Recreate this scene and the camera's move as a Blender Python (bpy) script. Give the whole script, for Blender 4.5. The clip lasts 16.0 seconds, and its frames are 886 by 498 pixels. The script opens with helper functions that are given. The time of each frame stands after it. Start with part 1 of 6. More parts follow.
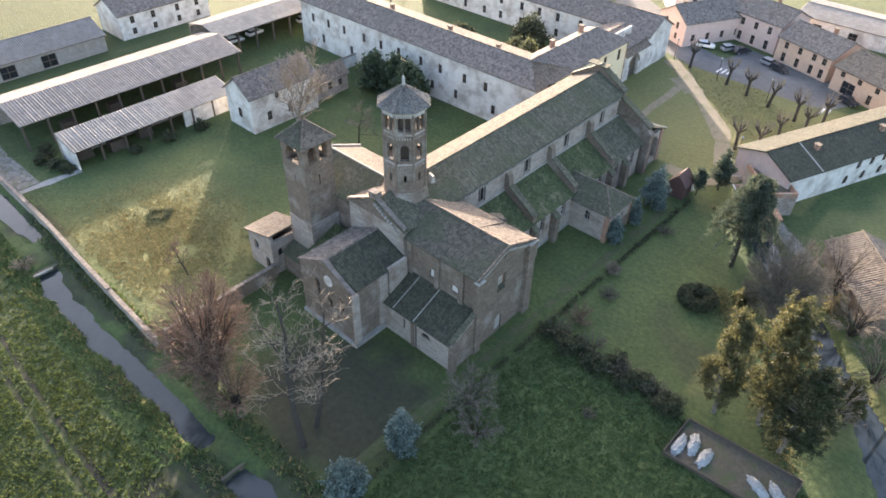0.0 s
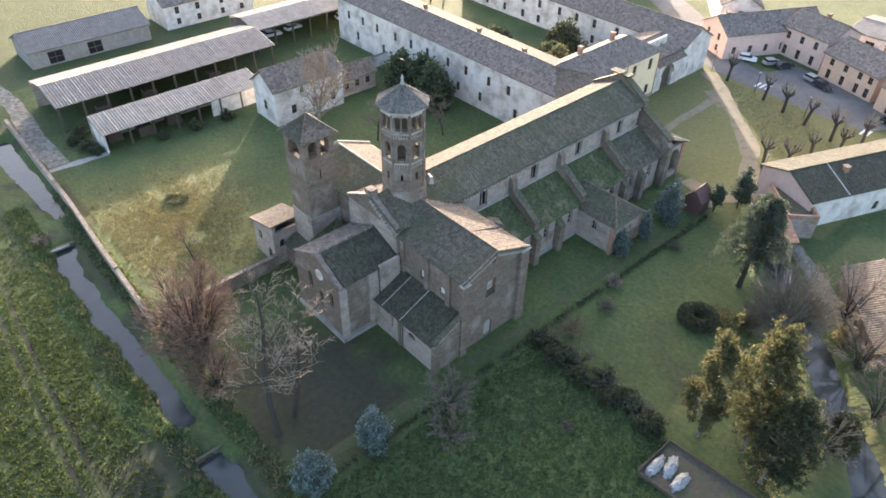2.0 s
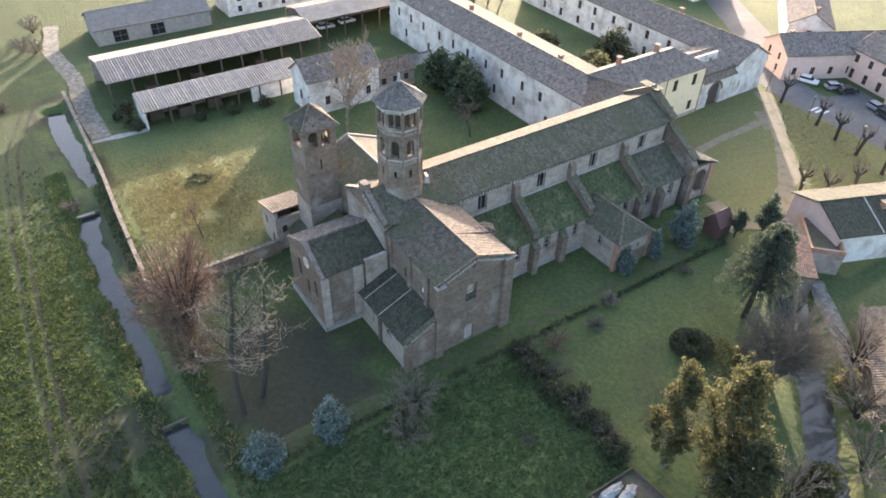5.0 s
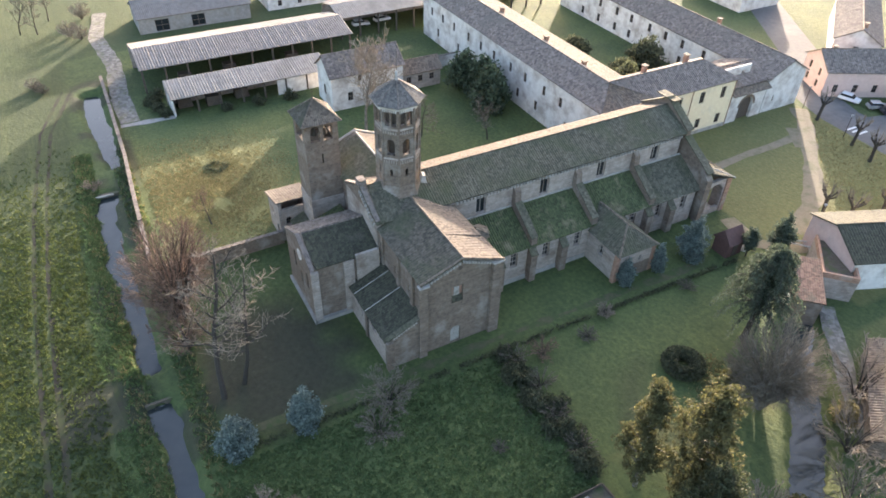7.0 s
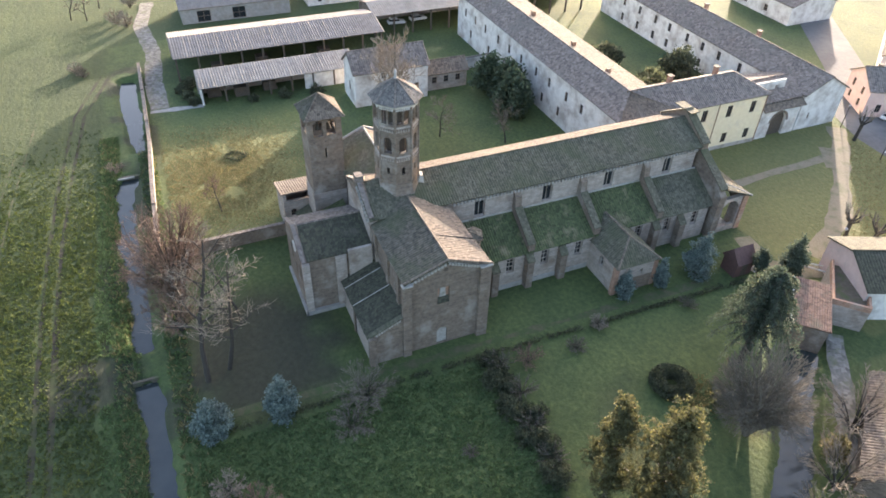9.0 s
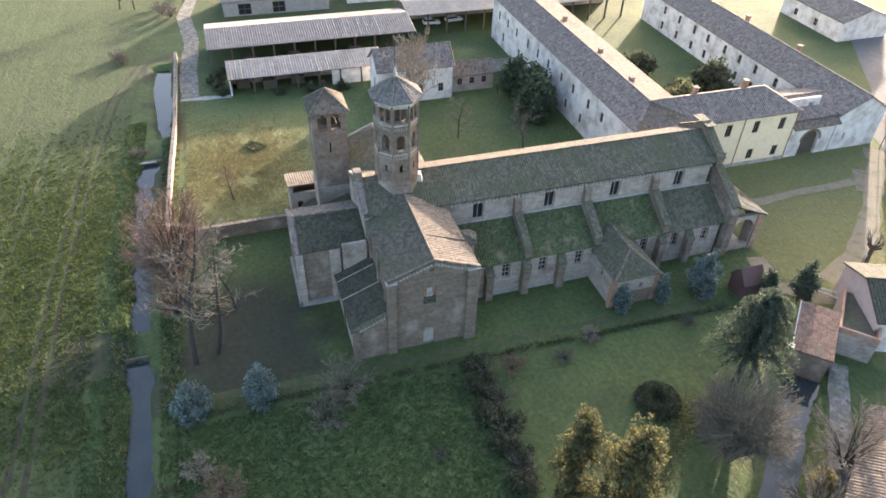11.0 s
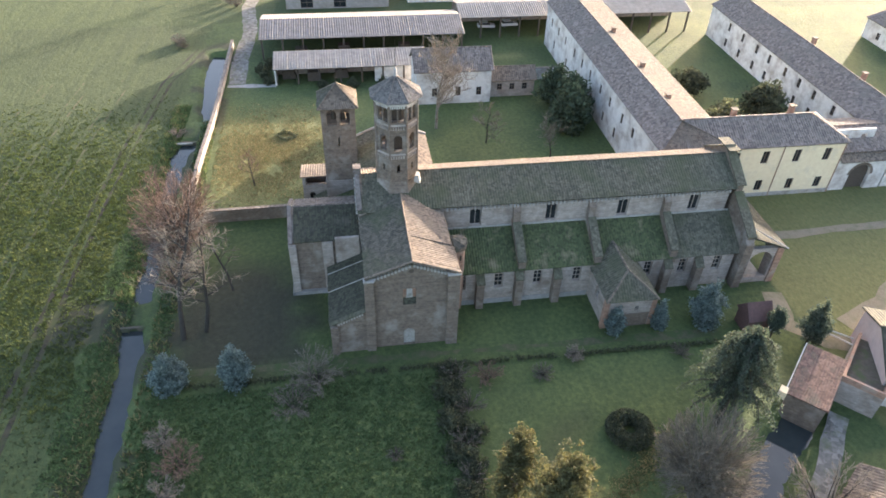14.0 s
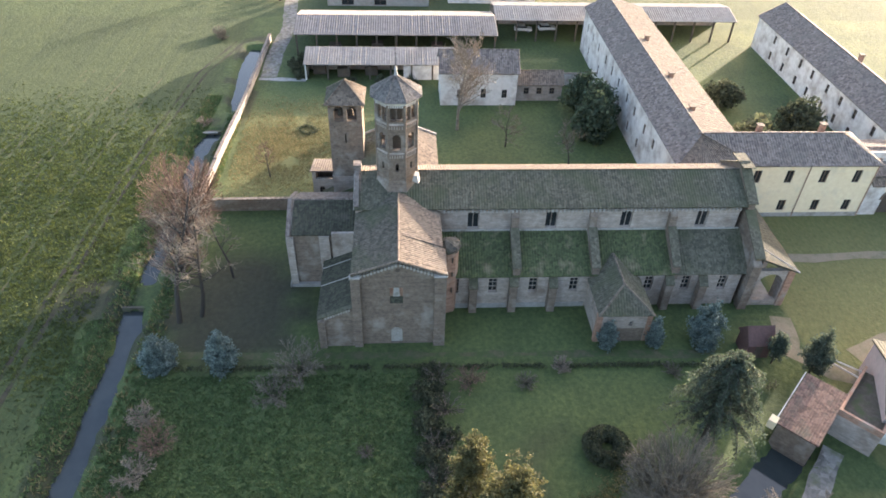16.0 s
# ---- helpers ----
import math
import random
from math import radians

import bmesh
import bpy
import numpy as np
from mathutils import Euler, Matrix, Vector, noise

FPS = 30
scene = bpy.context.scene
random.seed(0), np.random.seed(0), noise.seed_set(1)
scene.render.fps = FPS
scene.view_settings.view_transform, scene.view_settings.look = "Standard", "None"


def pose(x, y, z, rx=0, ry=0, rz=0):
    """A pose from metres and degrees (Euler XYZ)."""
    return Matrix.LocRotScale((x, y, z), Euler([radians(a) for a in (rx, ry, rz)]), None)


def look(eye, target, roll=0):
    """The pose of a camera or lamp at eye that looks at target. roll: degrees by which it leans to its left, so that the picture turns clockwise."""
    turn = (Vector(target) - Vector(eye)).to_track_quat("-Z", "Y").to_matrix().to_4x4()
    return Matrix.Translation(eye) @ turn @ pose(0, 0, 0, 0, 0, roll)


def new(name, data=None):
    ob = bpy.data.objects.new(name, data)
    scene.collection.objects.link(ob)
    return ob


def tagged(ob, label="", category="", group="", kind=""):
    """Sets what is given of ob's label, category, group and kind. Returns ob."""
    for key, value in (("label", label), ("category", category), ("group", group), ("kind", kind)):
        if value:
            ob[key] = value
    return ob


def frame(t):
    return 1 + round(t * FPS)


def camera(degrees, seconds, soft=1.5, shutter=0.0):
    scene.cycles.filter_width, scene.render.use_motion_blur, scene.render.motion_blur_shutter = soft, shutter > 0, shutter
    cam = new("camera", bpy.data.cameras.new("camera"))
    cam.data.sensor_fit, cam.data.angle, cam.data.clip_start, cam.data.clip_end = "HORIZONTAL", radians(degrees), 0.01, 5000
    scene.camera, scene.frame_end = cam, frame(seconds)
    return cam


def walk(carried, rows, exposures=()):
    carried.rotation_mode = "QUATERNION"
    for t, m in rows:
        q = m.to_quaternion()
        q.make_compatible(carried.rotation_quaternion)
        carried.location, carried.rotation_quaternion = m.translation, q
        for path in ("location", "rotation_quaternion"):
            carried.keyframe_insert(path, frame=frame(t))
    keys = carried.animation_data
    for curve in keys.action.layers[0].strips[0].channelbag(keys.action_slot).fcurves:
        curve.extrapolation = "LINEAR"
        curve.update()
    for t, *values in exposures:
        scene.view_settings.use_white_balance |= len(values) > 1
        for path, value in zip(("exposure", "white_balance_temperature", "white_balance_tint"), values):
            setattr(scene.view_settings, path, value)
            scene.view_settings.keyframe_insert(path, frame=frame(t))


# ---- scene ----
cam = camera(65.8, 16.0, 1.7)
METRES, EYE, TILT, LEAN, TURN = 56.76, 61.1, 0.0, 0.0, 41.4
ROWS = [
    (0.0, 0.0, 0.0, 0.0, 0.8, -39.1, -0.99),
    (0.5, 0.0326, 0.0009, 0.0006, 2.29, -39.11, -1.0),
    (1.0, 0.0632, 0.0025, 0.0009, 3.69, -39.1, -1.02),
    (1.5, 0.0937, 0.0053, 0.001, 5.09, -39.1, -1.04),
    (2.0, 0.1245, 0.0091, 0.0019, 6.48, -39.1, -1.06),
    (2.5, 0.1529, 0.0134, 0.002, 7.79, -39.13, -1.1),
    (3.0, 0.1857, 0.0189, 0.0019, 9.26, -39.13, -1.09),
    (3.5, 0.2145, 0.0241, 0.0014, 10.56, -39.12, -1.11),
    (4.0, 0.2446, 0.0304, 0.0016, 11.94, -39.15, -1.17),
    (6.5, 0.3953, 0.0721, 0.0026, 18.86, -39.17, -1.3),
    (7.0, 0.4244, 0.0828, 0.0027, 20.25, -39.19, -1.34),
    (7.5, 0.4573, 0.0956, 0.0026, 21.83, -39.18, -1.37),
    (8.0, 0.4824, 0.1062, 0.0029, 23.04, -39.19, -1.4),
    (8.5, 0.5108, 0.1191, 0.0029, 24.44, -39.2, -1.42),
    (9.0, 0.5387, 0.1326, 0.0031, 25.83, -39.21, -1.44),
    (11.5, 0.6732, 0.2094, 0.0017, 32.86, -39.18, -1.58),
    (12.0, 0.7002, 0.2287, 0.0029, 34.37, -39.2, -1.58),
    (12.5, 0.724, 0.2463, 0.0034, 35.69, -39.21, -1.58),
    (13.0, 0.747, 0.2643, 0.0046, 37.01, -39.23, -1.61),
    (13.5, 0.773, 0.2855, 0.0058, 38.51, -39.25, -1.63),
    (14.0, 0.7969, 0.3062, 0.0067, 39.93, -39.25, -1.63),
    (14.5, 0.8197, 0.3279, 0.0073, 41.35, -39.29, -1.61),
    (15.0, 0.8438, 0.3514, 0.0076, 42.86, -39.31, -1.61),
    (15.5, 0.8647, 0.3725, 0.008, 44.18, -39.32, -1.6),
    (16.0, 0.8882, 0.3968, 0.0087, 45.69, -39.34, -1.57),
]
walk(cam, [(t, pose(0, 0, EYE, TILT, LEAN, TURN) @ pose(METRES * x, METRES * y, METRES * z, 90 + pitch, roll, yaw)) for t, x, y, z, yaw, pitch, roll in ROWS], [(0.0, 2.80, 6600, 18.5), (16.0, 2.80, 6600, 18.5)])

# ---------------------------------------------------------------- world, sun
SUN_EL, SUN_DIR = 9.4, (-0.715, 0.70)      # elevation in degrees, way to the sun in plan
world = bpy.data.worlds.new("world")
scene.world = world
world.use_nodes = True
wn = world.node_tree
sky = wn.nodes.new("ShaderNodeTexSky")
sky.sky_type, sky.sun_disc = "NISHITA", False
sky.sun_elevation = radians(SUN_EL)
sky.sun_rotation = math.atan2(SUN_DIR[0], SUN_DIR[1])
sky.air_density, sky.dust_density, sky.ozone_density = 1.0, 4.0, 1.5
wn.nodes["Background"].inputs["Strength"].default_value = 0.15
wn.links.new(sky.outputs[0], wn.nodes["Background"].inputs["Color"])

sun = new("sun", bpy.data.lights.new("sun", "SUN"))
sun.data.energy, sun.data.angle, sun.data.color = 3.1, radians(1.0), (1.0, 0.88, 0.70)
_h = math.tan(radians(SUN_EL))
sun.matrix_world = look((SUN_DIR[0] * 50, SUN_DIR[1] * 50, _h * 50), (0, 0, 0))

# ---------------------------------------------------------------- materials
def surf(name, c1, c2, scale=3.0, rough=0.85, bump=0.3, stain=None, stain_scale=0.25, stain_cut=(0.5, 0.7),
         brick=None, cells=0.0, rnd=0.0, metal=0.0, island=False, bump_scale=None):
    """A procedural surface: fine grain between two colours, larger stains, optional brick courses or tile cells."""
    m = bpy.data.materials.new(name)
    m.use_nodes = True
    nt = m.node_tree
    nd, ln = nt.nodes, nt.links
    b = nd["Principled BSDF"]
    b.inputs["Roughness"].default_value = rough
    b.inputs["Metallic"].default_value = metal
    tc = nd.new("ShaderNodeTexCoord")
    n1 = nd.new("ShaderNodeTexNoise")
    n1.inputs["Scale"].default_value, n1.inputs["Detail"].default_value = scale, 6
    n1.inputs["Roughness"].default_value = 0.65
    ln.new(tc.outputs["Object"], n1.inputs["Vector"])
    r1 = nd.new("ShaderNodeValToRGB")
    r1.color_ramp.elements[0].position, r1.color_ramp.elements[1].position = 0.32, 0.68
    r1.color_ramp.elements[0].color, r1.color_ramp.elements[1].color = (*c1, 1), (*c2, 1)
    ln.new(n1.outputs["Fac"], r1.inputs["Fac"])
    col, height = r1.outputs["Color"], n1.outputs["Fac"]

    def mix(kind, fac, a, bb):
        x = nd.new("ShaderNodeMix")
        x.data_type, x.blend_type = "RGBA", kind
        for sock, v in ((x.inputs[0], fac), (x.inputs[6], a), (x.inputs[7], bb)):
            if isinstance(v, (int, float)):
                sock.default_value = v
            elif isinstance(v, tuple):
                sock.default_value = (*v, 1)
            else:
                ln.new(v, sock)
        return x.outputs[2]

    if cells:
        v = nd.new("ShaderNodeTexVoronoi")
        v.inputs["Scale"].default_value = cells
        ln.new(tc.outputs["Object"], v.inputs["Vector"])
        hs = nd.new("ShaderNodeSeparateColor")
        ln.new(v.outputs["Color"], hs.inputs[0])
        mr = nd.new("ShaderNodeMapRange")
        mr.inputs["To Min"].default_value, mr.inputs["To Max"].default_value = 0.62, 1.4
        ln.new(hs.outputs[0], mr.inputs["Value"])
        cc = nd.new("ShaderNodeCombineColor")
        for i in range(3):
            ln.new(mr.outputs[0], cc.inputs[i])
        col = mix("MULTIPLY", 1.0, col, cc.outputs[0])
    if brick:
        sp = nd.new("ShaderNodeSeparateXYZ")
        ln.new(tc.outputs["Object"], sp.inputs[0])
        ad = nd.new("ShaderNodeMath")
        ln.new(sp.outputs[0], ad.inputs[0]), ln.new(sp.outputs[1], ad.inputs[1])
        cb = nd.new("ShaderNodeCombineXYZ")
        ln.new(ad.outputs[0], cb.inputs[0]), ln.new(sp.outputs[2], cb.inputs[1])
        bt = nd.new("ShaderNodeTexBrick")
        bt.inputs["Scale"].default_value = 1.0
        bt.inputs["Brick Width"].default_value, bt.inputs["Row Height"].default_value = 0.30, 0.085
        bt.inputs["Mortar Size"].default_value, bt.inputs["Mortar Smooth"].default_value = 0.008, 0.3
        bt.inputs["Color1"].default_value, bt.inputs["Color2"].default_value = (0.7, 0.7, 0.7, 1), (1.25, 1.2, 1.15, 1)
        bt.inputs["Mortar"].default_value = (*brick, 1)
        ln.new(cb.outputs[0], bt.inputs["Vector"])
        col = mix("MULTIPLY", 0.6, col, bt.outputs["Color"])
        # courses of lighter and darker repair
        st = nd.new("ShaderNodeTexNoise")
        st.inputs["Scale"].default_value = 1.0
        mp = nd.new("ShaderNodeMapping")
        mp.inputs["Scale"].default_value = (0.35, 0.35, 3.2)
        ln.new(tc.outputs["Object"], mp.inputs["Vector"]), ln.new(mp.outputs[0], st.inputs["Vector"])
        rr = nd.new("ShaderNodeMapRange")
        rr.inputs["From Min"].default_value, rr.inputs["From Max"].default_value = 0.3, 0.7
        rr.inputs["To Min"].default_value, rr.inputs["To Max"].default_value = 0.86, 1.14
        ln.new(st.outputs["Fac"], rr.inputs["Value"])
        c3 = nd.new("ShaderNodeCombineColor")
        for i in range(3):
            ln.new(rr.outputs[0], c3.inputs[i])
        col = mix("MULTIPLY", 1.0, col, c3.outputs[0])
    if stain:
        n2 = nd.new("ShaderNodeTexNoise")
        n2.inputs["Scale"].default_value, n2.inputs["Detail"].default_value = stain_scale, 7
        n2.inputs["Roughness"].default_value = 0.6
        ln.new(tc.outputs["Object"], n2.inputs["Vector"])
        r2 = nd.new("ShaderNodeMapRange")
        r2.inputs["From Min"].default_value, r2.inputs["From Max"].default_value = stain_cut
        ln.new(n2.outputs["Fac"], r2.inputs["Value"])
        col = mix("MIX", r2.outputs[0], col, stain)
    if rnd:
        if island:
            gi = nd.new("ShaderNodeNewGeometry")
            ro = gi.outputs["Random Per Island"]
        else:
            ro = nd.new("ShaderNodeObjectInfo").outputs["Random"]
        mr = nd.new("ShaderNodeMapRange")
        mr.inputs["To Min"].default_value, mr.inputs["To Max"].default_value = 1 - rnd, 1 + rnd
        ln.new(ro, mr.inputs["Value"])
        cc = nd.new("ShaderNodeCombineColor")
        for i in range(3):
            ln.new(mr.outputs[0], cc.inputs[i])
        col = mix("MULTIPLY", 1.0, col, cc.outputs[0])
    ln.new(col, b.inputs["Base Color"])
    if bump:
        bp = nd.new("ShaderNodeBump")
        bp.inputs["Strength"].default_value = bump
        bp.inputs["Distance"].default_value = 0.05
        if bump_scale:
            nb = nd.new("ShaderNodeTexNoise")
            nb.inputs["Scale"].default_value, nb.inputs["Detail"].default_value = bump_scale, 5
            ln.new(tc.outputs["Object"], nb.inputs["Vector"])
            height = nb.outputs["Fac"]
        ln.new(height, bp.inputs["Height"])
        ln.new(bp.outputs[0], b.inputs["Normal"])
    return m


M = {
    "brick": surf("weathered brick", (0.128, 0.097, 0.074), (0.208, 0.166, 0.13), 2.2, 0.9, 0.35, (0.30, 0.27, 0.23), 0.35, (0.52, 0.72), brick=(1.15, 1.12, 1.05)),
    "brick_plain": surf("patched plastered brick", (0.28, 0.24, 0.205), (0.39, 0.34, 0.298), 1.4, 0.9, 0.3, (0.21, 0.165, 0.13), 0.3, (0.54, 0.68), brick=(1.1, 1.1, 1.08)),
    "brick_warm": surf("warm red brick", (0.26, 0.15, 0.105), (0.38, 0.24, 0.17), 2.0, 0.9, 0.35, (0.33, 0.29, 0.24), 0.4, (0.55, 0.75), brick=(1.2, 1.1, 1.0)),
    "stone": surf("pale stone", (0.30, 0.28, 0.25), (0.42, 0.40, 0.36), 5, 0.85, 0.2, (0.2, 0.185, 0.15), 1.2),
    "white": surf("old white plaster", (0.58, 0.56, 0.52), (0.72, 0.70, 0.66), 1.2, 0.9, 0.15, (0.38, 0.34, 0.30), 0.4, (0.45, 0.66)),
    "yellow": surf("cream yellow plaster", (0.70, 0.58, 0.38), (0.78, 0.67, 0.46), 1.5, 0.9, 0.1, (0.6, 0.52, 0.38), 0.4, (0.55, 0.75)),
    "pink": surf("pink plaster", (0.58, 0.41, 0.35), (0.66, 0.49, 0.42), 1.2, 0.9, 0.1, (0.5, 0.38, 0.32), 0.5, (0.55, 0.75)),
    "orange": surf("orange plaster", (0.56, 0.37, 0.26), (0.64, 0.45, 0.33), 1.2, 0.9, 0.1, (0.5, 0.36, 0.28), 0.5, (0.55, 0.75)),
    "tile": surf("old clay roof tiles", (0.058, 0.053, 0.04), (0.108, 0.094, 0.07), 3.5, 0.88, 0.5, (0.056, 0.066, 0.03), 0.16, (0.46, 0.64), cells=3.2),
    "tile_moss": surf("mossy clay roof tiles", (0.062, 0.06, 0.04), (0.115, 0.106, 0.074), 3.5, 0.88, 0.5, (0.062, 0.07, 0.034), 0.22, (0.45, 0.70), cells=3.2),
    "tile_green": surf("moss covered roof", (0.043, 0.058, 0.022), (0.072, 0.086, 0.034), 3.0, 0.88, 0.6, (0.19, 0.16, 0.10), 0.5, (0.55, 0.72), cells=3.2),
    "tile_dark": surf("dark roof tiles", (0.032, 0.034, 0.02), (0.062, 0.06, 0.04), 4, 0.88, 0.5, (0.10, 0.09, 0.07), 0.5, (0.6, 0.8), cells=3.2),
    # Own colour of some roofs; also colours sunlit slopes of the church.
    "tile_red": surf("brown red tiles, also for sunlit slopes", (0.115, 0.09, 0.068), (0.19, 0.15, 0.115), 3.5, 0.88, 0.5, (0.16, 0.13, 0.10), 0.3, (0.5, 0.7), cells=3.0),
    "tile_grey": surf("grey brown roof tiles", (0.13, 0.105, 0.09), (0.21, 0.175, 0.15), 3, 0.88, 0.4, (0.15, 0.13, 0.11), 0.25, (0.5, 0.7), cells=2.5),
    "fibre": surf("grey fibre cement sheet", (0.15, 0.133, 0.12), (0.23, 0.205, 0.185), 1.0, 0.85, 0.3, (0.24, 0.22, 0.20), 0.3, (0.52, 0.72)),
    "fibre_pale": surf("pale fibre cement sheet", (0.20, 0.18, 0.16), (0.29, 0.265, 0.235), 1.0, 0.85, 0.3, (0.18, 0.16, 0.14), 0.2, (0.52, 0.72)),
    "glass": surf("dark window glass", (0.015, 0.018, 0.02), (0.03, 0.034, 0.038), 1.0, 0.12, 0.0),
    "dark_wood": surf("dark weathered timber", (0.05, 0.04, 0.03), (0.11, 0.085, 0.065), 6, 0.8, 0.3),
    "shutter": surf("brown shutter paint", (0.13, 0.095, 0.07), (0.18, 0.13, 0.10), 4, 0.7, 0.1),
    "door": surf("bleached timber door", (0.55, 0.55, 0.54), (0.66, 0.66, 0.64), 4, 0.8, 0.2),
    "lead": surf("grey lead sheet", (0.30, 0.30, 0.30), (0.42, 0.42, 0.41), 4, 0.5, 0.2, metal=0.4),
    "slate": surf("grey brown tower tiles", (0.095, 0.085, 0.075), (0.16, 0.145, 0.13), 4, 0.85, 0.4, (0.24, 0.225, 0.205), 0.8, (0.55, 0.75), cells=4.5),
    "iron": surf("rusty dark iron", (0.05, 0.045, 0.04), (0.09, 0.075, 0.06), 8, 0.6, 0.2, metal=0.6),
    "asphalt": surf("worn asphalt", (0.085, 0.085, 0.087), (0.125, 0.125, 0.125), 1.2, 0.9, 0.2, (0.16, 0.155, 0.15), 0.12, (0.5, 0.7)),
    "gravel": surf("earthy gravel", (0.165, 0.138, 0.092), (0.25, 0.21, 0.145), 6, 0.95, 0.5, (0.12, 0.12, 0.06), 0.5, (0.5, 0.7)),
    "concrete": surf("stained concrete", (0.24, 0.228, 0.21), (0.34, 0.325, 0.30), 1.5, 0.9, 0.3, (0.22, 0.2, 0.17), 0.5, (0.5, 0.7)),
    "bark": surf("dark bark", (0.026, 0.023, 0.018), (0.06, 0.05, 0.04), 9, 0.9, 0.6),
    "bark_pale": surf("mottled plane tree bark", (0.09, 0.075, 0.06), (0.27, 0.235, 0.19), 2.2, 0.85, 0.4),
    "twig": surf("grey brown twigs", (0.105, 0.09, 0.068), (0.185, 0.158, 0.12), 3, 0.9, 0.0, rnd=0.35, island=True),
    "twig_red": surf("reddish twigs", (0.14, 0.088, 0.062), (0.205, 0.135, 0.095), 2, 0.9, 0.0, rnd=0.35, island=True),
    "twig_pale": surf("straw coloured twigs", (0.17, 0.14, 0.105), (0.29, 0.24, 0.185), 2, 0.9, 0.0, rnd=0.3, island=True),
    "leaf_blue": surf("blue green needles", (0.095, 0.14, 0.13), (0.235, 0.295, 0.27), 1.5, 0.7, 0.0, rnd=0.45, island=True),
    "leaf_dark": surf("dark green needles", (0.05, 0.08, 0.045), (0.10, 0.13, 0.075), 1.5, 0.75, 0.0, rnd=0.4, island=True),
    "leaf_cedar": surf("grey green cedar needles", (0.045, 0.066, 0.046), (0.095, 0.122, 0.085), 1.0, 0.75, 0.0, rnd=0.4, island=True),
    "leaf_yellow": surf("yellow green leaves", (0.062, 0.07, 0.03), (0.135, 0.125, 0.05), 0.8, 0.75, 0.0, rnd=0.3, island=True),
    "leaf_shrub": surf("dull shrub leaves", (0.05, 0.064, 0.036), (0.098, 0.106, 0.06), 1.5, 0.8, 0.0, rnd=0.45, island=True),
    "grass": surf("grass blades", (0.064, 0.112, 0.042), (0.13, 0.182, 0.072), 0.5, 0.85, 0.0, rnd=0.45, island=True),
    "crop": surf("young crop leaves", (0.05, 0.074, 0.018), (0.1, 0.12, 0.034), 0.3, 0.85, 0.0, rnd=0.45, island=True),
    # Dry weeds on the banks; on the lawns its yellow stands for sunlight.
    "dry_sunlit_grass": surf("dry bank grass and sunlit lawn", (0.18, 0.155, 0.07), (0.29, 0.245, 0.12), 0.6, 0.9, 0.0, rnd=0.4, island=True),
    "plastic": surf("white plastic sheeting", (0.17, 0.185, 0.19), (0.38, 0.40, 0.405), 3, 0.4, 0.8, (0.3, 0.3, 0.28), 1.5),
    "car_white": surf("white car paint", (0.72, 0.72, 0.72), (0.76, 0.76, 0.76), 1, 0.25, 0.0),
    "car_dark": surf("dark car paint", (0.03, 0.03, 0.035), (0.05, 0.05, 0.055), 1, 0.25, 0.0),
    "car_grey": surf("silver car paint", (0.38, 0.39, 0.40), (0.44, 0.45, 0.46), 1, 0.3, 0.0, metal=0.5),
    "rubber": surf("tyre rubber", (0.02, 0.02, 0.02), (0.035, 0.035, 0.035), 8, 0.8, 0.1),
    "bank_stone": surf("mossy quay stone", (0.145, 0.135, 0.115), (0.22, 0.205, 0.18), 2.5, 0.9, 0.4, (0.12, 0.125, 0.07), 0.6, (0.5, 0.68), cells=1.6),
    "leaf_olive": surf("dull olive leaves", (0.04, 0.052, 0.025), (0.085, 0.092, 0.042), 0.8, 0.75, 0.0, rnd=0.4, island=True),
    "water": surf("still ditch water", (0.025, 0.032, 0.034), (0.04, 0.048, 0.046), 0.3, 0.06, 0.04, bump_scale=1.2),
    "mud": surf("bare dark earth", (0.07, 0.058, 0.042), (0.13, 0.108, 0.08), 2.5, 0.95, 0.5, (0.07, 0.085, 0.035), 0.6, (0.5, 0.65)),
    "track": surf("grassy earth", (0.055, 0.06, 0.028), (0.10, 0.09, 0.05), 2.5, 0.95, 0.4, (0.045, 0.07, 0.02), 0.7, (0.42, 0.58)),
    "rut": surf("wet rutted earth", (0.016, 0.016, 0.01), (0.034, 0.03, 0.02), 2.5, 0.95, 0.4, (0.035, 0.046, 0.014), 0.4, (0.42, 0.58)),
    "mill_tile": surf("red brown mill tiles", (0.13, 0.075, 0.056), (0.20, 0.125, 0.095), 3.5, 0.88, 0.5, (0.11, 0.095, 0.07), 0.5, (0.5, 0.7), cells=3.2),
    "red_paint": surf("faded dark red boards", (0.085, 0.045, 0.04), (0.13, 0.068, 0.058), 3, 0.8, 0.2),
    "mark": surf("worn white road paint", (0.55, 0.55, 0.53), (0.7, 0.7, 0.68), 3, 0.8, 0.1),
}

for key in ("leaf_blue", "leaf_dark", "leaf_cedar", "leaf_yellow", "leaf_olive", "leaf_shrub", "grass", "crop", "dry_sunlit_grass"):
    # thin leaves let part of the light through
    nt_ = M[key].node_tree
    pb = nt_.nodes["Principled BSDF"]
    tr = nt_.nodes.new("ShaderNodeBsdfTranslucent")
    ms = nt_.nodes.new("ShaderNodeMixShader")
    ms.inputs[0].default_value = 0.45
    nt_.links.new(pb.inputs["Base Color"].links[0].from_socket, tr.inputs["Color"])
    nt_.links.new(pb.outputs[0], ms.inputs[1]), nt_.links.new(tr.outputs[0], ms.inputs[2])
    nt_.links.new(ms.outputs[0], nt_.nodes["Material Output"].inputs["Surface"])

# ---------------------------------------------------------------- builders
BASE = {}


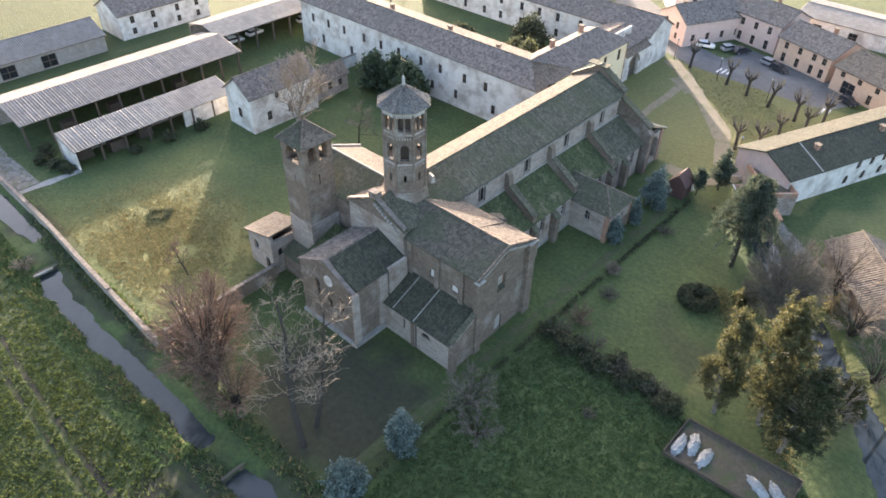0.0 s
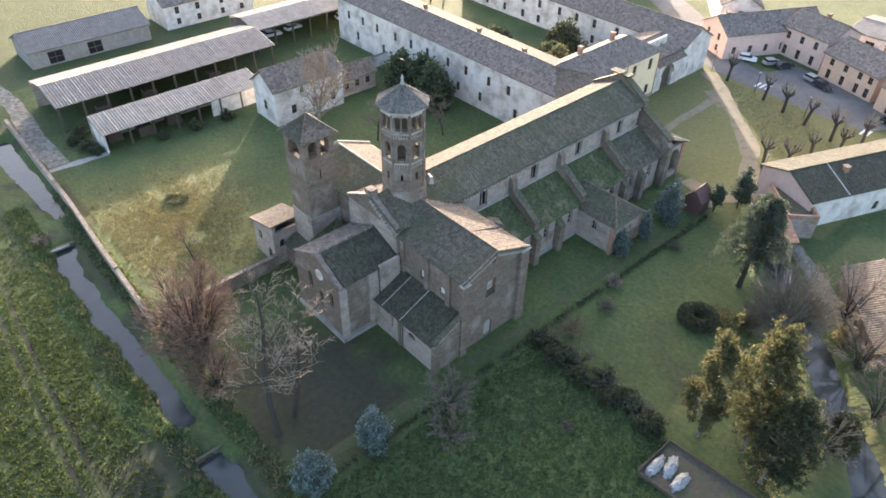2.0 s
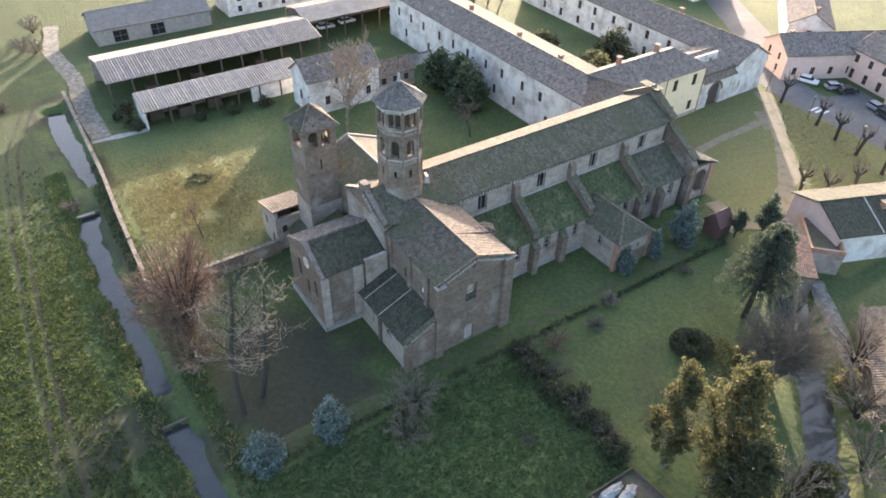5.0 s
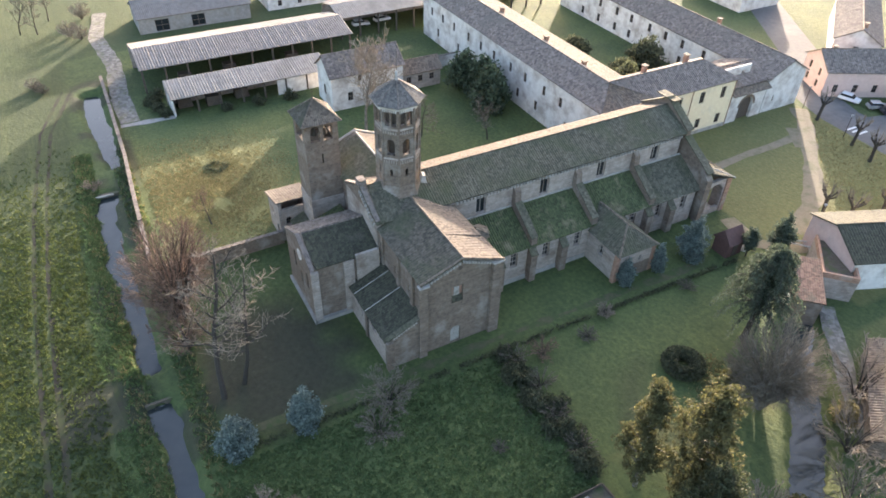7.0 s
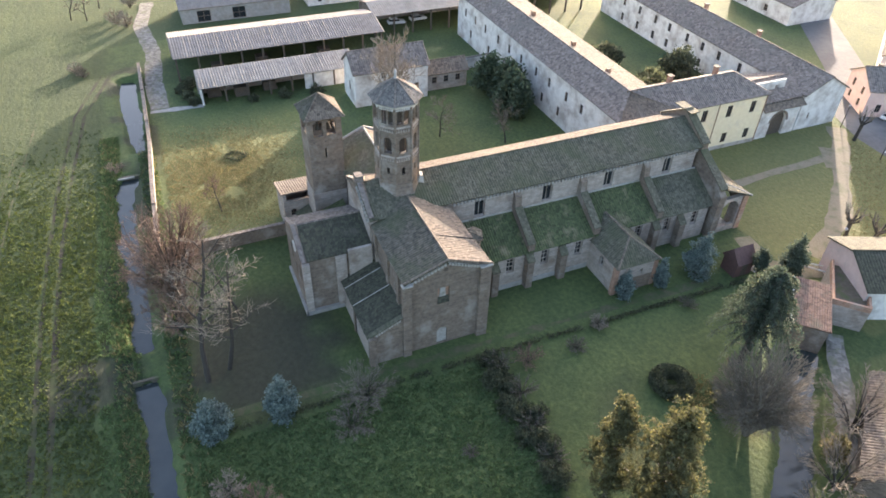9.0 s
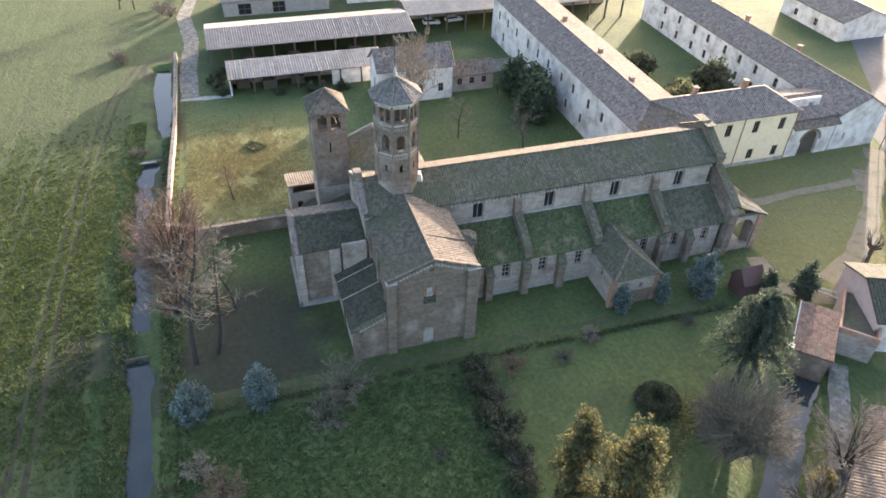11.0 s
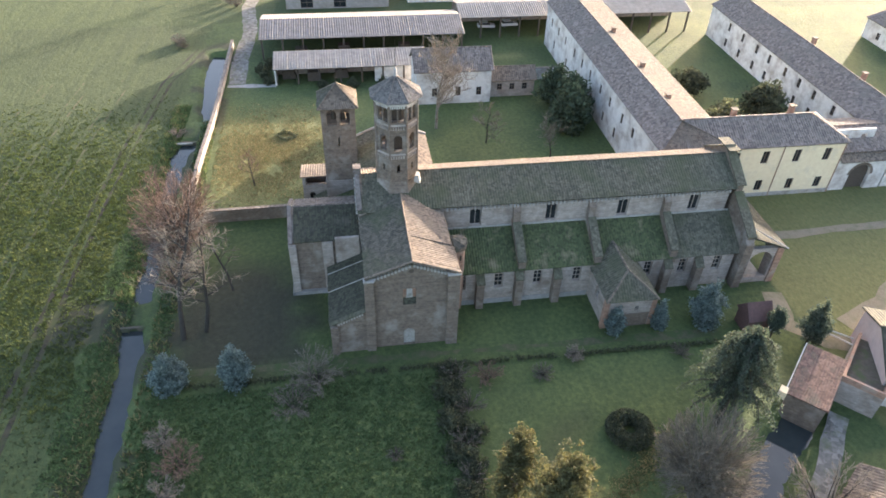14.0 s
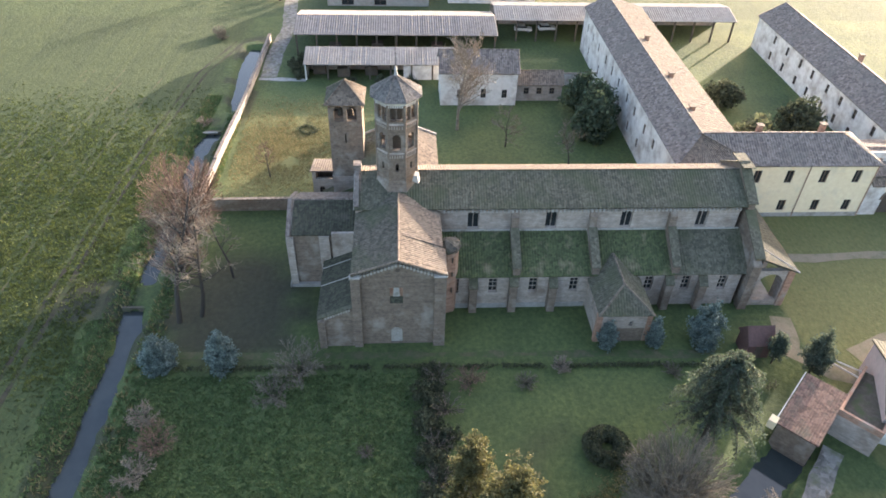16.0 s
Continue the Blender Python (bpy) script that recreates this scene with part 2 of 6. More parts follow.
def thing(name, base, label, category, group="", kind=""):
    """An Empty at a thing's base; its parts are built in world places and hang under it."""
    ob = new(name)
    ob.empty_display_size = 0.5
    ob.location = base
    BASE[ob.name] = Vector(base)
    return tagged(ob, label, category, group, kind)


def root_of(ob):
    while ob.parent:
        ob = ob.parent
    return ob


def part(name, bm, material, parent, label="", kind="", smooth=False):
    """One mesh object under a thing or a part, from a bmesh in world places."""
    me = bpy.data.meshes.new(name)
    off = BASE.get(root_of(parent).name) if parent else None
    if off is not None:
        bmesh.ops.translate(bm, verts=bm.verts, vec=-off)
    bm.to_mesh(me)
    bm.free()
    if smooth:
        me.polygons.foreach_set("use_smooth", [True] * len(me.polygons))
    me.materials.append(M[material])
    ob = new(name, me)
    ob.parent = parent
    if label:
        ob["label"] = label
    if kind:
        ob["kind"] = kind
    return ob


def setting(name, bm, material, label, category):
    ob = part(name, bm, material, None)
    return tagged(ob, label, category, kind="structure")


def face(bm, pts):
    return bm.faces.new([bm.verts.new(p) for p in pts])


def prism(bm, pts, vec):
    """A closed solid: the polygon pts pushed along vec."""
    vec = Vector(vec)
    lo = [bm.verts.new(p) for p in pts]
    hi = [bm.verts.new(Vector(p) + vec) for p in pts]
    n = len(pts)
    fs = [bm.faces.new(lo), bm.faces.new(hi[::-1])]
    for i in range(n):
        fs.append(bm.faces.new((lo[i], hi[i], hi[(i + 1) % n], lo[(i + 1) % n])))
    bmesh.ops.recalc_face_normals(bm, faces=fs)


def box(bm, x0, x1, y0, y1, z0, z1):
    prism(bm, [(x0, y0, z0), (x1, y0, z0), (x1, y1, z0), (x0, y1, z0)], (0, 0, z1 - z0))


def tube(bm, a, b, ra, rb, sides=6, cap=True):
    a, b = Vector(a), Vector(b)
    d = (b - a).normalized()
    s = d.orthogonal().normalized()
    q = d.cross(s)
    ring = [[bm.verts.new(p + (s * math.cos(2 * math.pi * i / sides) + q * math.sin(2 * math.pi * i / sides)) * r) for i in range(sides)] for p, r in ((a, ra), (b, rb))]
    for i in range(sides):
        bm.faces.new((ring[0][i], ring[0][(i + 1) % sides], ring[1][(i + 1) % sides], ring[1][i]))
    if cap:
        bm.faces.new(ring[0][::-1]), bm.faces.new(ring[1])


def wall(bm, p0, p1, z0, z1, thick=0.6, holes=()):
    """An upright wall from p0 to p1 (its outer face lies to the right of that way), with real openings (u0, u1, z0, z1, arched)."""
    p0, p1 = Vector((*p0, 0)), Vector((*p1, 0))
    u = (p1 - p0).normalized()
    inn = Vector((-u.y, u.x, 0)) * thick
    length = (p1 - p0).length

    us = sorted({0.0, length, *[h[0] for h in holes], *[h[1] for h in holes]})
    zs = sorted({z0, z1, *[h[2] for h in holes if h[2] > z0], *[h[3] for h in holes]})
    t = bmesh.new()
    grid = {}

    def vert(i, j, k):
        if (i, j, k) not in grid:
            grid[i, j, k] = t.verts.new(p0 + u * us[i] + Vector((0, 0, zs[j])) + inn * k)
        return grid[i, j, k]

    def solid(i, j):
        if not (0 <= i < len(us) - 1 and 0 <= j < len(zs) - 1):
            return False
        x, z = (us[i] + us[i + 1]) / 2, (zs[j] + zs[j + 1]) / 2
        return not any(h[0] < x < h[1] and h[2] < z < h[3] for h in holes)

    for i in range(len(us) - 1):
        for j in range(len(zs) - 1):
            if not solid(i, j):
                continue
            for k in (0, 1):
                t.faces.new([vert(i, j, k), vert(i + 1, j, k), vert(i + 1, j + 1, k), vert(i, j + 1, k)])
            for di, dj, c0, c1 in ((-1, 0, (0, 0), (0, 1)), (1, 0, (1, 0), (1, 1)), (0, -1, (0, 0), (1, 0)), (0, 1, (0, 1), (1, 1))):
                if not solid(i + di, j + dj):
                    t.faces.new([vert(i + c0[0], j + c0[1], 0), vert(i + c1[0], j + c1[1], 0), vert(i + c1[0], j + c1[1], 1), vert(i + c0[0], j + c0[1], 1)])
    bmesh.ops.recalc_face_normals(t, faces=t.faces[:])
    for h in holes:
        if len(h) > 4 and h[4]:
            r, mid = (h[1] - h[0]) / 2, (h[0] + h[1]) / 2
            for s in (-1, 1):
                arc = [(mid + s * r * math.cos(q), h[3] - r + r * math.sin(q)) for q in [i * math.pi / 10 for i in range(6)]]
                prism(t, [p0 + u * x + Vector((0, 0, z)) for x, z in [(mid + s * r, h[3]), *arc]], inn)
    bmesh.ops.remove_doubles(t, verts=t.verts[:], dist=1e-4)
    me = bpy.data.meshes.new("tmp")
    t.to_mesh(me)
    t.free()
    bm.from_mesh(me)
    bpy.data.meshes.remove(me)


def window(parent, p0, p1, hole, depth=0.3, frame_mat="dark_wood", bars=(1, 2), pane_mat="glass", name="window"):
    """A window set back in a wall's opening: frame bars, with the pane under it."""
    p0, p1 = Vector((*p0, 0)), Vector((*p1, 0))
    u = (p1 - p0).normalized()
    inn = Vector((-u.y, u.x, 0))
    a, b, c, d = hole[:4]
    bm = bmesh.new()
    w = 0.07
    o = p0 + inn * depth + u * a
    nx_, nz_ = bars[0] + 1, bars[1] + 1
    cw, chh = (b - a - w) / nx_, (d - c - w) / nz_
    lights = [(w + i * cw, (i + 1) * cw, c + w + j * chh, c + (j + 1) * chh) for i in range(nx_) for j in range(nz_)]
    wall(bm, (o.x, o.y), (o.x + u.x * (b - a), o.y + u.y * (b - a)), c, d, 0.08, lights)
    fr = part(name, bm, frame_mat, parent)
    bm = bmesh.new()
    o = p0 + inn * (depth + 0.1)
    prism(bm, [o + u * a + Vector((0, 0, c)), o + u * b + Vector((0, 0, c)), o + u * b + Vector((0, 0, d)), o + u * a + Vector((0, 0, d))], inn * 0.02)
    part("pane", bm, pane_mat, fr)
    return fr


def slope(bm, a, b, c, d, pitch=0.34, amp=0.07, thick=0.16, cuts=(), rows=4):
    """A roof slope with rows of barrel tiles: a, b along the eave, c, d along the top (c over b). cuts: planes (point, normal); what lies on the normal's side goes."""
    a, b, c, d = Vector(a), Vector(b), Vector(c), Vector(d)
    n = (b - a).cross(d - a).normalized()
    if n.z < 0:
        n = -n
    k = max(2, round((b - a).length / pitch))
    prof = ((0.0, 0.0), (0.22, 0.75), (0.5, 1.0), (0.78, 0.75))
    t = bmesh.new()
    cols = []
    for i in range(k):
        jig = random.uniform(-0.06, 0.06)
        lift = random.uniform(-0.2, 0.2)
        for f, h in prof:
            s = (i + f) / k
            col = []
            for j in range(rows + 1):
                v = j / rows
                lo, hi = a.lerp(b, s), d.lerp(c, s)
                p = lo.lerp(hi, v) + n * amp * (h * (1 + lift) + 0.35 * math.sin(s * 23 + v * 9) * (0.4 if 0 < j < rows else 0))
                if j == 0:
                    p += (lo - hi).normalized() * jig
                col.append(t.verts.new(p))
            cols.append(col)
    cols.append([t.verts.new(b.lerp(c, j / rows)) for j in range(rows + 1)])
    for q, w in zip(cols, cols[1:]):
        for j in range(rows):
            t.faces.new((q[j], w[j], w[j + 1], q[j + 1]))
    prism(t, [p - n * 0.01 for p in (a, b, c, d)], -n * thick)
    for p, m in cuts:
        bmesh.ops.bisect_plane(t, geom=t.verts[:] + t.edges[:] + t.faces[:], plane_co=p, plane_no=m, clear_outer=True)
    me = bpy.data.meshes.new("tmp")
    t.to_mesh(me)
    t.free()
    bm.from_mesh(me)
    bpy.data.meshes.remove(me)


def ridge_caps(bm, a, b, r=0.14, step=0.45):
    """Rounded tiles laid along a ridge or hip."""
    a, b = Vector(a), Vector(b)
    k = max(1, round((b - a).length / step))
    for i in range(k):
        p, q = a.lerp(b, i / k), a.lerp(b, (i + 1.12) / k)
        tube(bm, p, q, r * random.uniform(0.9, 1.1), r * 0.85, 6, False)


def dentils(bm, p0, p1, z, step=0.5, size=0.26, out=0.28, drop=0.0):
    """A row of small corbels under an eave; drop: how far it falls from p0 to p1."""
    p0, p1 = Vector((*p0, z)), Vector((*p1, z + drop))
    u = (p1 - p0)
    length = u.length
    u.normalize()
    flat = Vector((u.x, u.y, 0)).normalized()
    nrm = Vector((flat.y, -flat.x, 0)) * out
    for i in range(int(length / step)):
        c = p0 + u * (i + 0.5) * step
        prism(bm, [c - flat * size / 2, c + flat * size / 2, c + flat * size / 2 + Vector((0, 0, 0.34)), c - flat * size / 2 + Vector((0, 0, 0.34))], nrm)


# ---------------------------------------------------------------- ground and water
DITCH = [(60, 15.2), (-15, 16.4), (-33, 16.3), (-41, 15.9), (-51, 15.8), (-60, 15.9), (-69, 15.4), (-82, 15.7), (-94.5, 18.8), (-103, 18.7), (-112, 18.3), (-124, 18.5)]
CANAL = [(-19, 92.2), (-16.5, 89.5), (-12, 84.3), (-6.5, 79.0), (-1.5, 72.6), (4.5, 66.5), (10, 58), (16, 46), (36, 24), (50, 15.4)]


def dist_line(x, y, line):
    best = 1e9
    for (ax, ay), (bx, by) in zip(line, line[1:]):
        dx, dy = bx - ax, by - ay
        t = max(0.0, min(1.0, ((x - ax) * dx + (y - ay) * dy) / (dx * dx + dy * dy)))
        best = min(best, math.hypot(x - ax - t * dx, y - ay - t * dy))
    return best


def sstep(a, b, v):
    t = max(0.0, min(1.0, (v - a) / (b - a)))
    return t * t * (3 - 2 * t)


def earth_bank(x, y):
    """1 where earth fills the ditch: the crossing, the weedy plug behind the weir and the head of the pool."""
    return max(sstep(2.9, 1.9, abs(x + 43.9)), sstep(4.0, 2.8, abs(x + 90.0)), sstep(-122.4, -123.6, x)) * sstep(8, 5, abs(y - 16.5))


def ground_z(x, y):
    z = 0.10 * noise.noise((x * 0.05, y * 0.05, 0)) + 0.05 * noise.noise((x * 0.35, y * 0.35, 3))
    z -= 0.45 * sstep(22, 14, y)
    flat = sstep(-22, -30, x) * sstep(30, 34, y)
    z *= 1 - 0.85 * flat
    if abs(y - 18) < 14 and x < 70:
        d = dist_line(x, y, DITCH) + 0.5 * noise.noise((x * 0.3, y * 0.3, 7)) + 0.25 * noise.noise((x * 0.9, y * 0.9, 8))
        d /= 1 + 0.4 * sstep(-98, -108, x)          # the pool beside the yard is wider
        z -= 1.25 * sstep(1.9, 0.7, d) * (1 - earth_bank(x, y))
    if x > -40 and 10 < y < 110:
        d = dist_line(x, y, CANAL)
        z -= 1.5 * sstep(2.7, 1.2, d + 0.4 * noise.noise((x * 0.4, y * 0.4, 6)))
    return z


def build_ground():
    def lines(lo, hi, step):
        far = [60, 150, 400, 1000, 3000]
        mid = [lo + i * step for i in range(int((hi - lo) / step) + 1)]
        return [lo - f for f in reversed(far)] + mid + [hi + f for f in far]
    xs, ys = lines(-150, 30, 0.85), lines(-30, 165, 0.85)
    verts, zone = [], []
    for y in ys:
        for x in xs:
            inside = -152 < x < 32 and -32 < y < 167
            verts.append((x, y, ground_z(x, y) if inside else -0.3))
            nz = noise.noise((x * 0.12, y * 0.12, 5))
            wob = 1.5 * noise.noise((x * 0.25, y * 0.25, 9))
            # r: crop field; g: bare earth and leaf litter; b: yellow grass, sunlight coloured into the lawns
            fy = y + wob * 0.5
            edge = 10.6 + 0.055 * max(0.0, -56 - x)
            field = sstep(edge + 0.3, edge - 0.3, fy) * max(0.75, sstep(-29, -39, x + 2.5 * wob - 0.35 * y)) if x > -140 else 0.6
            lit = sstep(11.5, 6, math.hypot((x + 41) / 1.15, y - 29 + 2.5 * wob)) * 0.85
            lit = max(lit, sstep(4.5, 2.5, math.hypot((x + 43) * 0.8, (y - 10) / 1.6 + wob * 0.3)) * 0.75)
            lit = max(lit, 0.7 * sstep(2.6, 1.0, abs(dist_line(x, y, DITCH) - 2.4)) * (nz > 0.05) if y < 22 else 0)
            dry_sunlit = 0.0
            if -100 < x < -58 and 21 < y < 46:
                dry_sunlit = 0.6 * sstep(-99, -88, x + wob * 2) * sstep(-60, -70, x + wob * 2) * sstep(21, 24, y) * sstep(46, 38, y + wob * 2)
            if -60 < x < -15 and 100 < y < 140:
                dry_sunlit = 0.55
            if x > -13 and y > 54:
                dry_sunlit = 0.5 * sstep(-0.2, 0.4, nz)
            if -30 < x < -6 and 55 < y < 75:
                lit = max(lit, 0.5 * sstep(0.15, 0.5, nz))
            zone.append((field, lit, dry_sunlit, 1.0))
    nx = len(xs)
    faces = [(j * nx + i, j * nx + i + 1, (j + 1) * nx + i + 1, (j + 1) * nx + i) for j in range(len(ys) - 1) for i in range(nx - 1)]
    me = bpy.data.meshes.new("ground")
    me.from_pydata(verts, [], faces)
    at = me.color_attributes.new("zone", "FLOAT_COLOR", "POINT")
    at.data.foreach_set("color", [c for z in zone for c in z])
    me.polygons.foreach_set("use_smooth", [True] * len(me.polygons))
    m = bpy.data.materials.new("meadow and field")
    m.use_nodes = True
    nd, ln = m.node_tree.nodes, m.node_tree.links
    b = nd["Principled BSDF"]
    b.inputs["Roughness"].default_value = 0.92
    tc = nd.new("ShaderNodeTexCoord")

    def noise_col(scale, ca, cb, lo=0.35, hi=0.65, stretch=None):
        n = nd.new("ShaderNodeTexNoise")
        n.inputs["Scale"].default_value, n.inputs["Detail"].default_value = scale, 8
        n.inputs["Roughness"].default_value = 0.7
        if stretch:
            mp = nd.new("ShaderNodeMapping")
            mp.inputs["Scale"].default_value = stretch
            ln.new(tc.outputs["Object"], mp.inputs[0]), ln.new(mp.outputs[0], n.inputs["Vector"])
        else:
            ln.new(tc.outputs["Object"], n.inputs["Vector"])
        r = nd.new("ShaderNodeValToRGB")
        r.color_ramp.elements[0].position, r.color_ramp.elements[1].position = lo, hi
        r.color_ramp.elements[0].color, r.color_ramp.elements[1].color = (*ca, 1), (*cb, 1)
        ln.new(n.outputs["Fac"], r.inputs["Fac"])
        return r.outputs["Color"], n.outputs["Fac"]

    def mixc(fac, a, bb, kind="MIX"):
        x = nd.new("ShaderNodeMix")
        x.data_type, x.blend_type = "RGBA", kind
        if isinstance(fac, float):
            x.inputs[0].default_value = fac
        else:
            ln.new(fac, x.inputs[0])
        ln.new(a, x.inputs[6]), ln.new(bb, x.inputs[7])
        return x.outputs[2]
    at_n = nd.new("ShaderNodeVertexColor")
    at_n.layer_name = "zone"
    sp = nd.new("ShaderNodeSeparateColor")
    ln.new(at_n.outputs["Color"], sp.inputs[0])
    lawn, hgt = noise_col(1.6, (0.037, 0.061, 0.018), (0.082, 0.112, 0.038))
    patch, _ = noise_col(0.09, (0.62, 0.70, 0.62), (1.35, 1.25, 1.1), 0.3, 0.7)
    col = mixc(1.0, lawn, patch, "MULTIPLY")
    crop, _ = noise_col(1.1, (0.023, 0.04, 0.011), (0.054, 0.075, 0.024), 0.3, 0.7, (0.5, 2.6, 1))
    rows_c, _ = noise_col(0.16, (0.75, 0.8, 0.8), (1.3, 1.22, 1.1), 0.3, 0.7, (0.12, 3.0, 1))
    crop = mixc(1.0, crop, rows_c, "MULTIPLY")
    col = mixc(sp.outputs[0], col, crop)
    mud, _ = noise_col(1.3, (0.015, 0.015, 0.009), (0.045, 0.039, 0.026), 0.3, 0.7)
    col = mixc(sp.outputs[1], col, mud)
    # Yellow for the lawn patches in the sun, mixed into the base colour.
    sunlit_col, _ = noise_col(1.1, (0.11, 0.115, 0.035), (0.24, 0.21, 0.08), 0.32, 0.68, (1, 1.8, 1))
    col = mixc(sp.outputs[2], col, sunlit_col)
    ln.new(col, b.inputs["Base Color"])
    bp = nd.new("ShaderNodeBump")
    bp.inputs["Strength"].default_value, bp.inputs["Distance"].default_value = 0.8, 0.25
    ln.new(hgt, bp.inputs["Height"]), ln.new(bp.outputs[0], b.inputs["Normal"])
    me.materials.append(m)
    tagged(new("ground", me), "winter meadow, lawn and green crop field", "ground", kind="structure")


build_ground()


def ribbon(name, line, width, z, material, label, category, step=2.0, wob=0.15):
    """A strip along a line, lying on the ground or in a bed."""
    pts = []
    for (ax, ay), (bx, by) in zip(line, line[1:]):
        k = max(1, int(math.hypot(bx - ax, by - ay) / step))
        pts += [(ax + (bx - ax) * i / k, ay + (by - ay) * i / k) for i in range(k)]
    pts.append(line[-1])
    bm = bmesh.new()
    prev = None
    for i, (x, y) in enumerate(pts):
        a, b = pts[max(0, i - 1)], pts[min(len(pts) - 1, i + 1)]
        d = Vector((b[0] - a[0], b[1] - a[1], 0)).normalized()
        s = Vector((-d.y, d.x, 0)) * (width / 2 + random.uniform(-wob, wob))
        zz = (lambda px, py: ground_z(px, py) + z) if z > 0 else (lambda px, py: z)
        cur = []
        for f in (-1, -0.33, 0.33, 1):
            q = Vector((x, y, 0)) + s * f
            q.z = zz(q.x, q.y)
            cur.append(bm.verts.new(q))
        if prev:
            for k in range(3):
                bm.faces.new((prev[k], prev[k + 1], cur[k + 1], cur[k]))
        prev = cur
    return setting(name, bm, material, label, category)


ribbon("water", DITCH, 4.8, -1.05, "water", "still dark water in the straight ditch", "water", wob=0)
ribbon("water", CANAL, 4.0, -0.95, "water", "still grey water of the canal", "water", wob=0)
ribbon("road", [(-18, 176), (-27, 142), (-52, 143.5), (-62, 147), (-74, 160), (-105, 181), (-150, 205)], 9.0, 0.05, "asphalt", "grey asphalt village street", "road", wob=0)
ribbon("pavement", [(-20, 150), (-34, 148.5), (-48, 152)], 9.0, 0.06, "asphalt", "asphalt parking bays by the houses", "parking", wob=0)
ribbon("path", [(-57.5, 138.5), (-52.3, 134.4), (-48.8, 130.4), (-42.3, 123.6), (-36.3, 117), (-32.6, 110.5), (-30.2, 105)], 3.0, 0.05, "gravel", "trodden tan footpath across the lawn", "path", wob=0.35)
ribbon("path", [(-50, 128.5), (-49.6, 122), (-49.6, 115.5), (-49, 108.4), (-49.5, 101)], 1.7, 0.05, "gravel", "pale gravel footpath across the lawn", "path")
ribbon("path", [(-106.4, 21.6), (-106.1, 26), (-105.8, 31)], 1.4, 0.05, "concrete", "pale concrete edge of the farm yard", "yard", wob=0.2)
ribbon("path", [(-118, 23.2), (-107.1, 23.4)], 3.6, 0.05, "bank_stone", "stony yard beside the shed", "yard", wob=0.2)
ribbon("path", [(-52, 131.6), (-46.3, 127.4)], 4.2, 0.062, "gravel", "pale paved patch where the paths meet", "paving", wob=0.1)
ribbon("path", [(-17.6, 95.6), (-14.1, 92.5), (-10.7, 89.8), (-7.8, 86.8), (-4.3, 84.2), (-0.5, 81.3)], 2.2, 0.06, "bank_stone", "stone quay walk along the canal bank", "quay", wob=0.12)
ribbon("path", [(-37.5, 98.5), (-31.5, 97.4), (-28.4, 100.8), (-26.6, 105)], 2.4, 0.045, "gravel", "sandy lane by the mill", "lane", wob=0.3)
ribbon("path", [(-165, 25.5), (-150, 22.8), (-134, 24.3), (-118, 23.2)], 3.2, 0.05, "bank_stone", "muddy farm track", "track", wob=0.2)


# ---------------------------------------------------------------- the abbey church
church = thing("abbey_church", (-48, 66, 0), "weathered brick abbey church with mossy tiled roofs", "church")
SIDES = ("s", "e", "n", "w")


def side_ends(x0, x1, y0, y1, s):
    return {"s": ((x0, y0), (x1, y0)), "e": ((x1, y0), (x1, y1)), "n": ((x1, y1), (x0, y1)), "w": ((x0, y1), (x0, y0))}[s]


def along(x0, x1, y0, y1, s, c):
    return {"s": c - x0, "e": c - y0, "n": x1 - c, "w": y1 - c}[s]


def block(parent, x0, x1, y0, y1, z0, z1, material, thick=0.6, holes=None, sides=SIDES, bars=(1, 2), frame_mat="dark_wood", glazed=True, name="wall", depth=0.3):
    """Four walls round a rectangle, each a part, with openings given as (place along the side, width, z0, z1, arched)."""
    holes = holes or {}
    for s in sides:
        a, b = side_ends(x0, x1, y0, y1, s)
        if s in "ew":
            e = thick if s == "e" else -thick
            a, b = (a[0], a[1] + e), (b[0], b[1] - e)
        hs = []
        for c, w, za, zb, *arc in holes.get(s, ()):
            u = along(x0, x1, y0, y1, s, c) - (thick if s in "ew" else 0)
            hs.append((u - w / 2, u + w / 2, za, zb, bool(arc and arc[0])))
        bm = bmesh.new()
        wall(bm, a, b, z0, z1, thick, hs)
        part(name, bm, material, parent)
        if glazed:
            for h in hs:
                window(parent, a, b, h, depth, frame_mat, bars)


def one(name, material, parent, fn, label="", kind=""):
    bm = bmesh.new()
    fn(bm)
    return part(name, bm, material, parent, label, kind)


def gable(bm, plane, c, half, z0, z1, thick):
    """A triangle of wall over the eaves: plane is ('x', at) or ('y', at); thick along that axis."""
    ax, at = plane
    if ax == "x":
        prism(bm, [(at, c - half, z0), (at, c + half, z0), (at, c, z1)], (thick, 0, 0))
    else:
        prism(bm, [(c - half, at, z0), (c + half, at, z0), (c, at, z1)], (0, thick, 0))


# nave: clerestory, gables, roof
NX, NR, NE = -50.0, 14.5, 12.1      # ridge line, ridge height, eave height
CL = [58.9, 68.8, 78.4, 88.2]
block(church, -54.7, -45.3, 44.3, 93.6, 0, NE, "brick_plain", 0.7, {"e": [(y, 1.45, 8.85, 11.4) for y in CL], "w": [(y, 1.35, 9.0, 11.2) for y in CL]}, ("s", "e", "w"), bars=(1, 0), frame_mat="brick_plain")
one("gable", "brick", church, lambda bm: gable(bm, ("y", 44.3), NX, 4.7, NE, NR + 0.35, 0.7))
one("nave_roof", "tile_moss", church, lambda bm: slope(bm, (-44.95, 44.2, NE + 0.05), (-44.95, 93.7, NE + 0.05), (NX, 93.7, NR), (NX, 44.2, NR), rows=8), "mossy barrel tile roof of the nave")
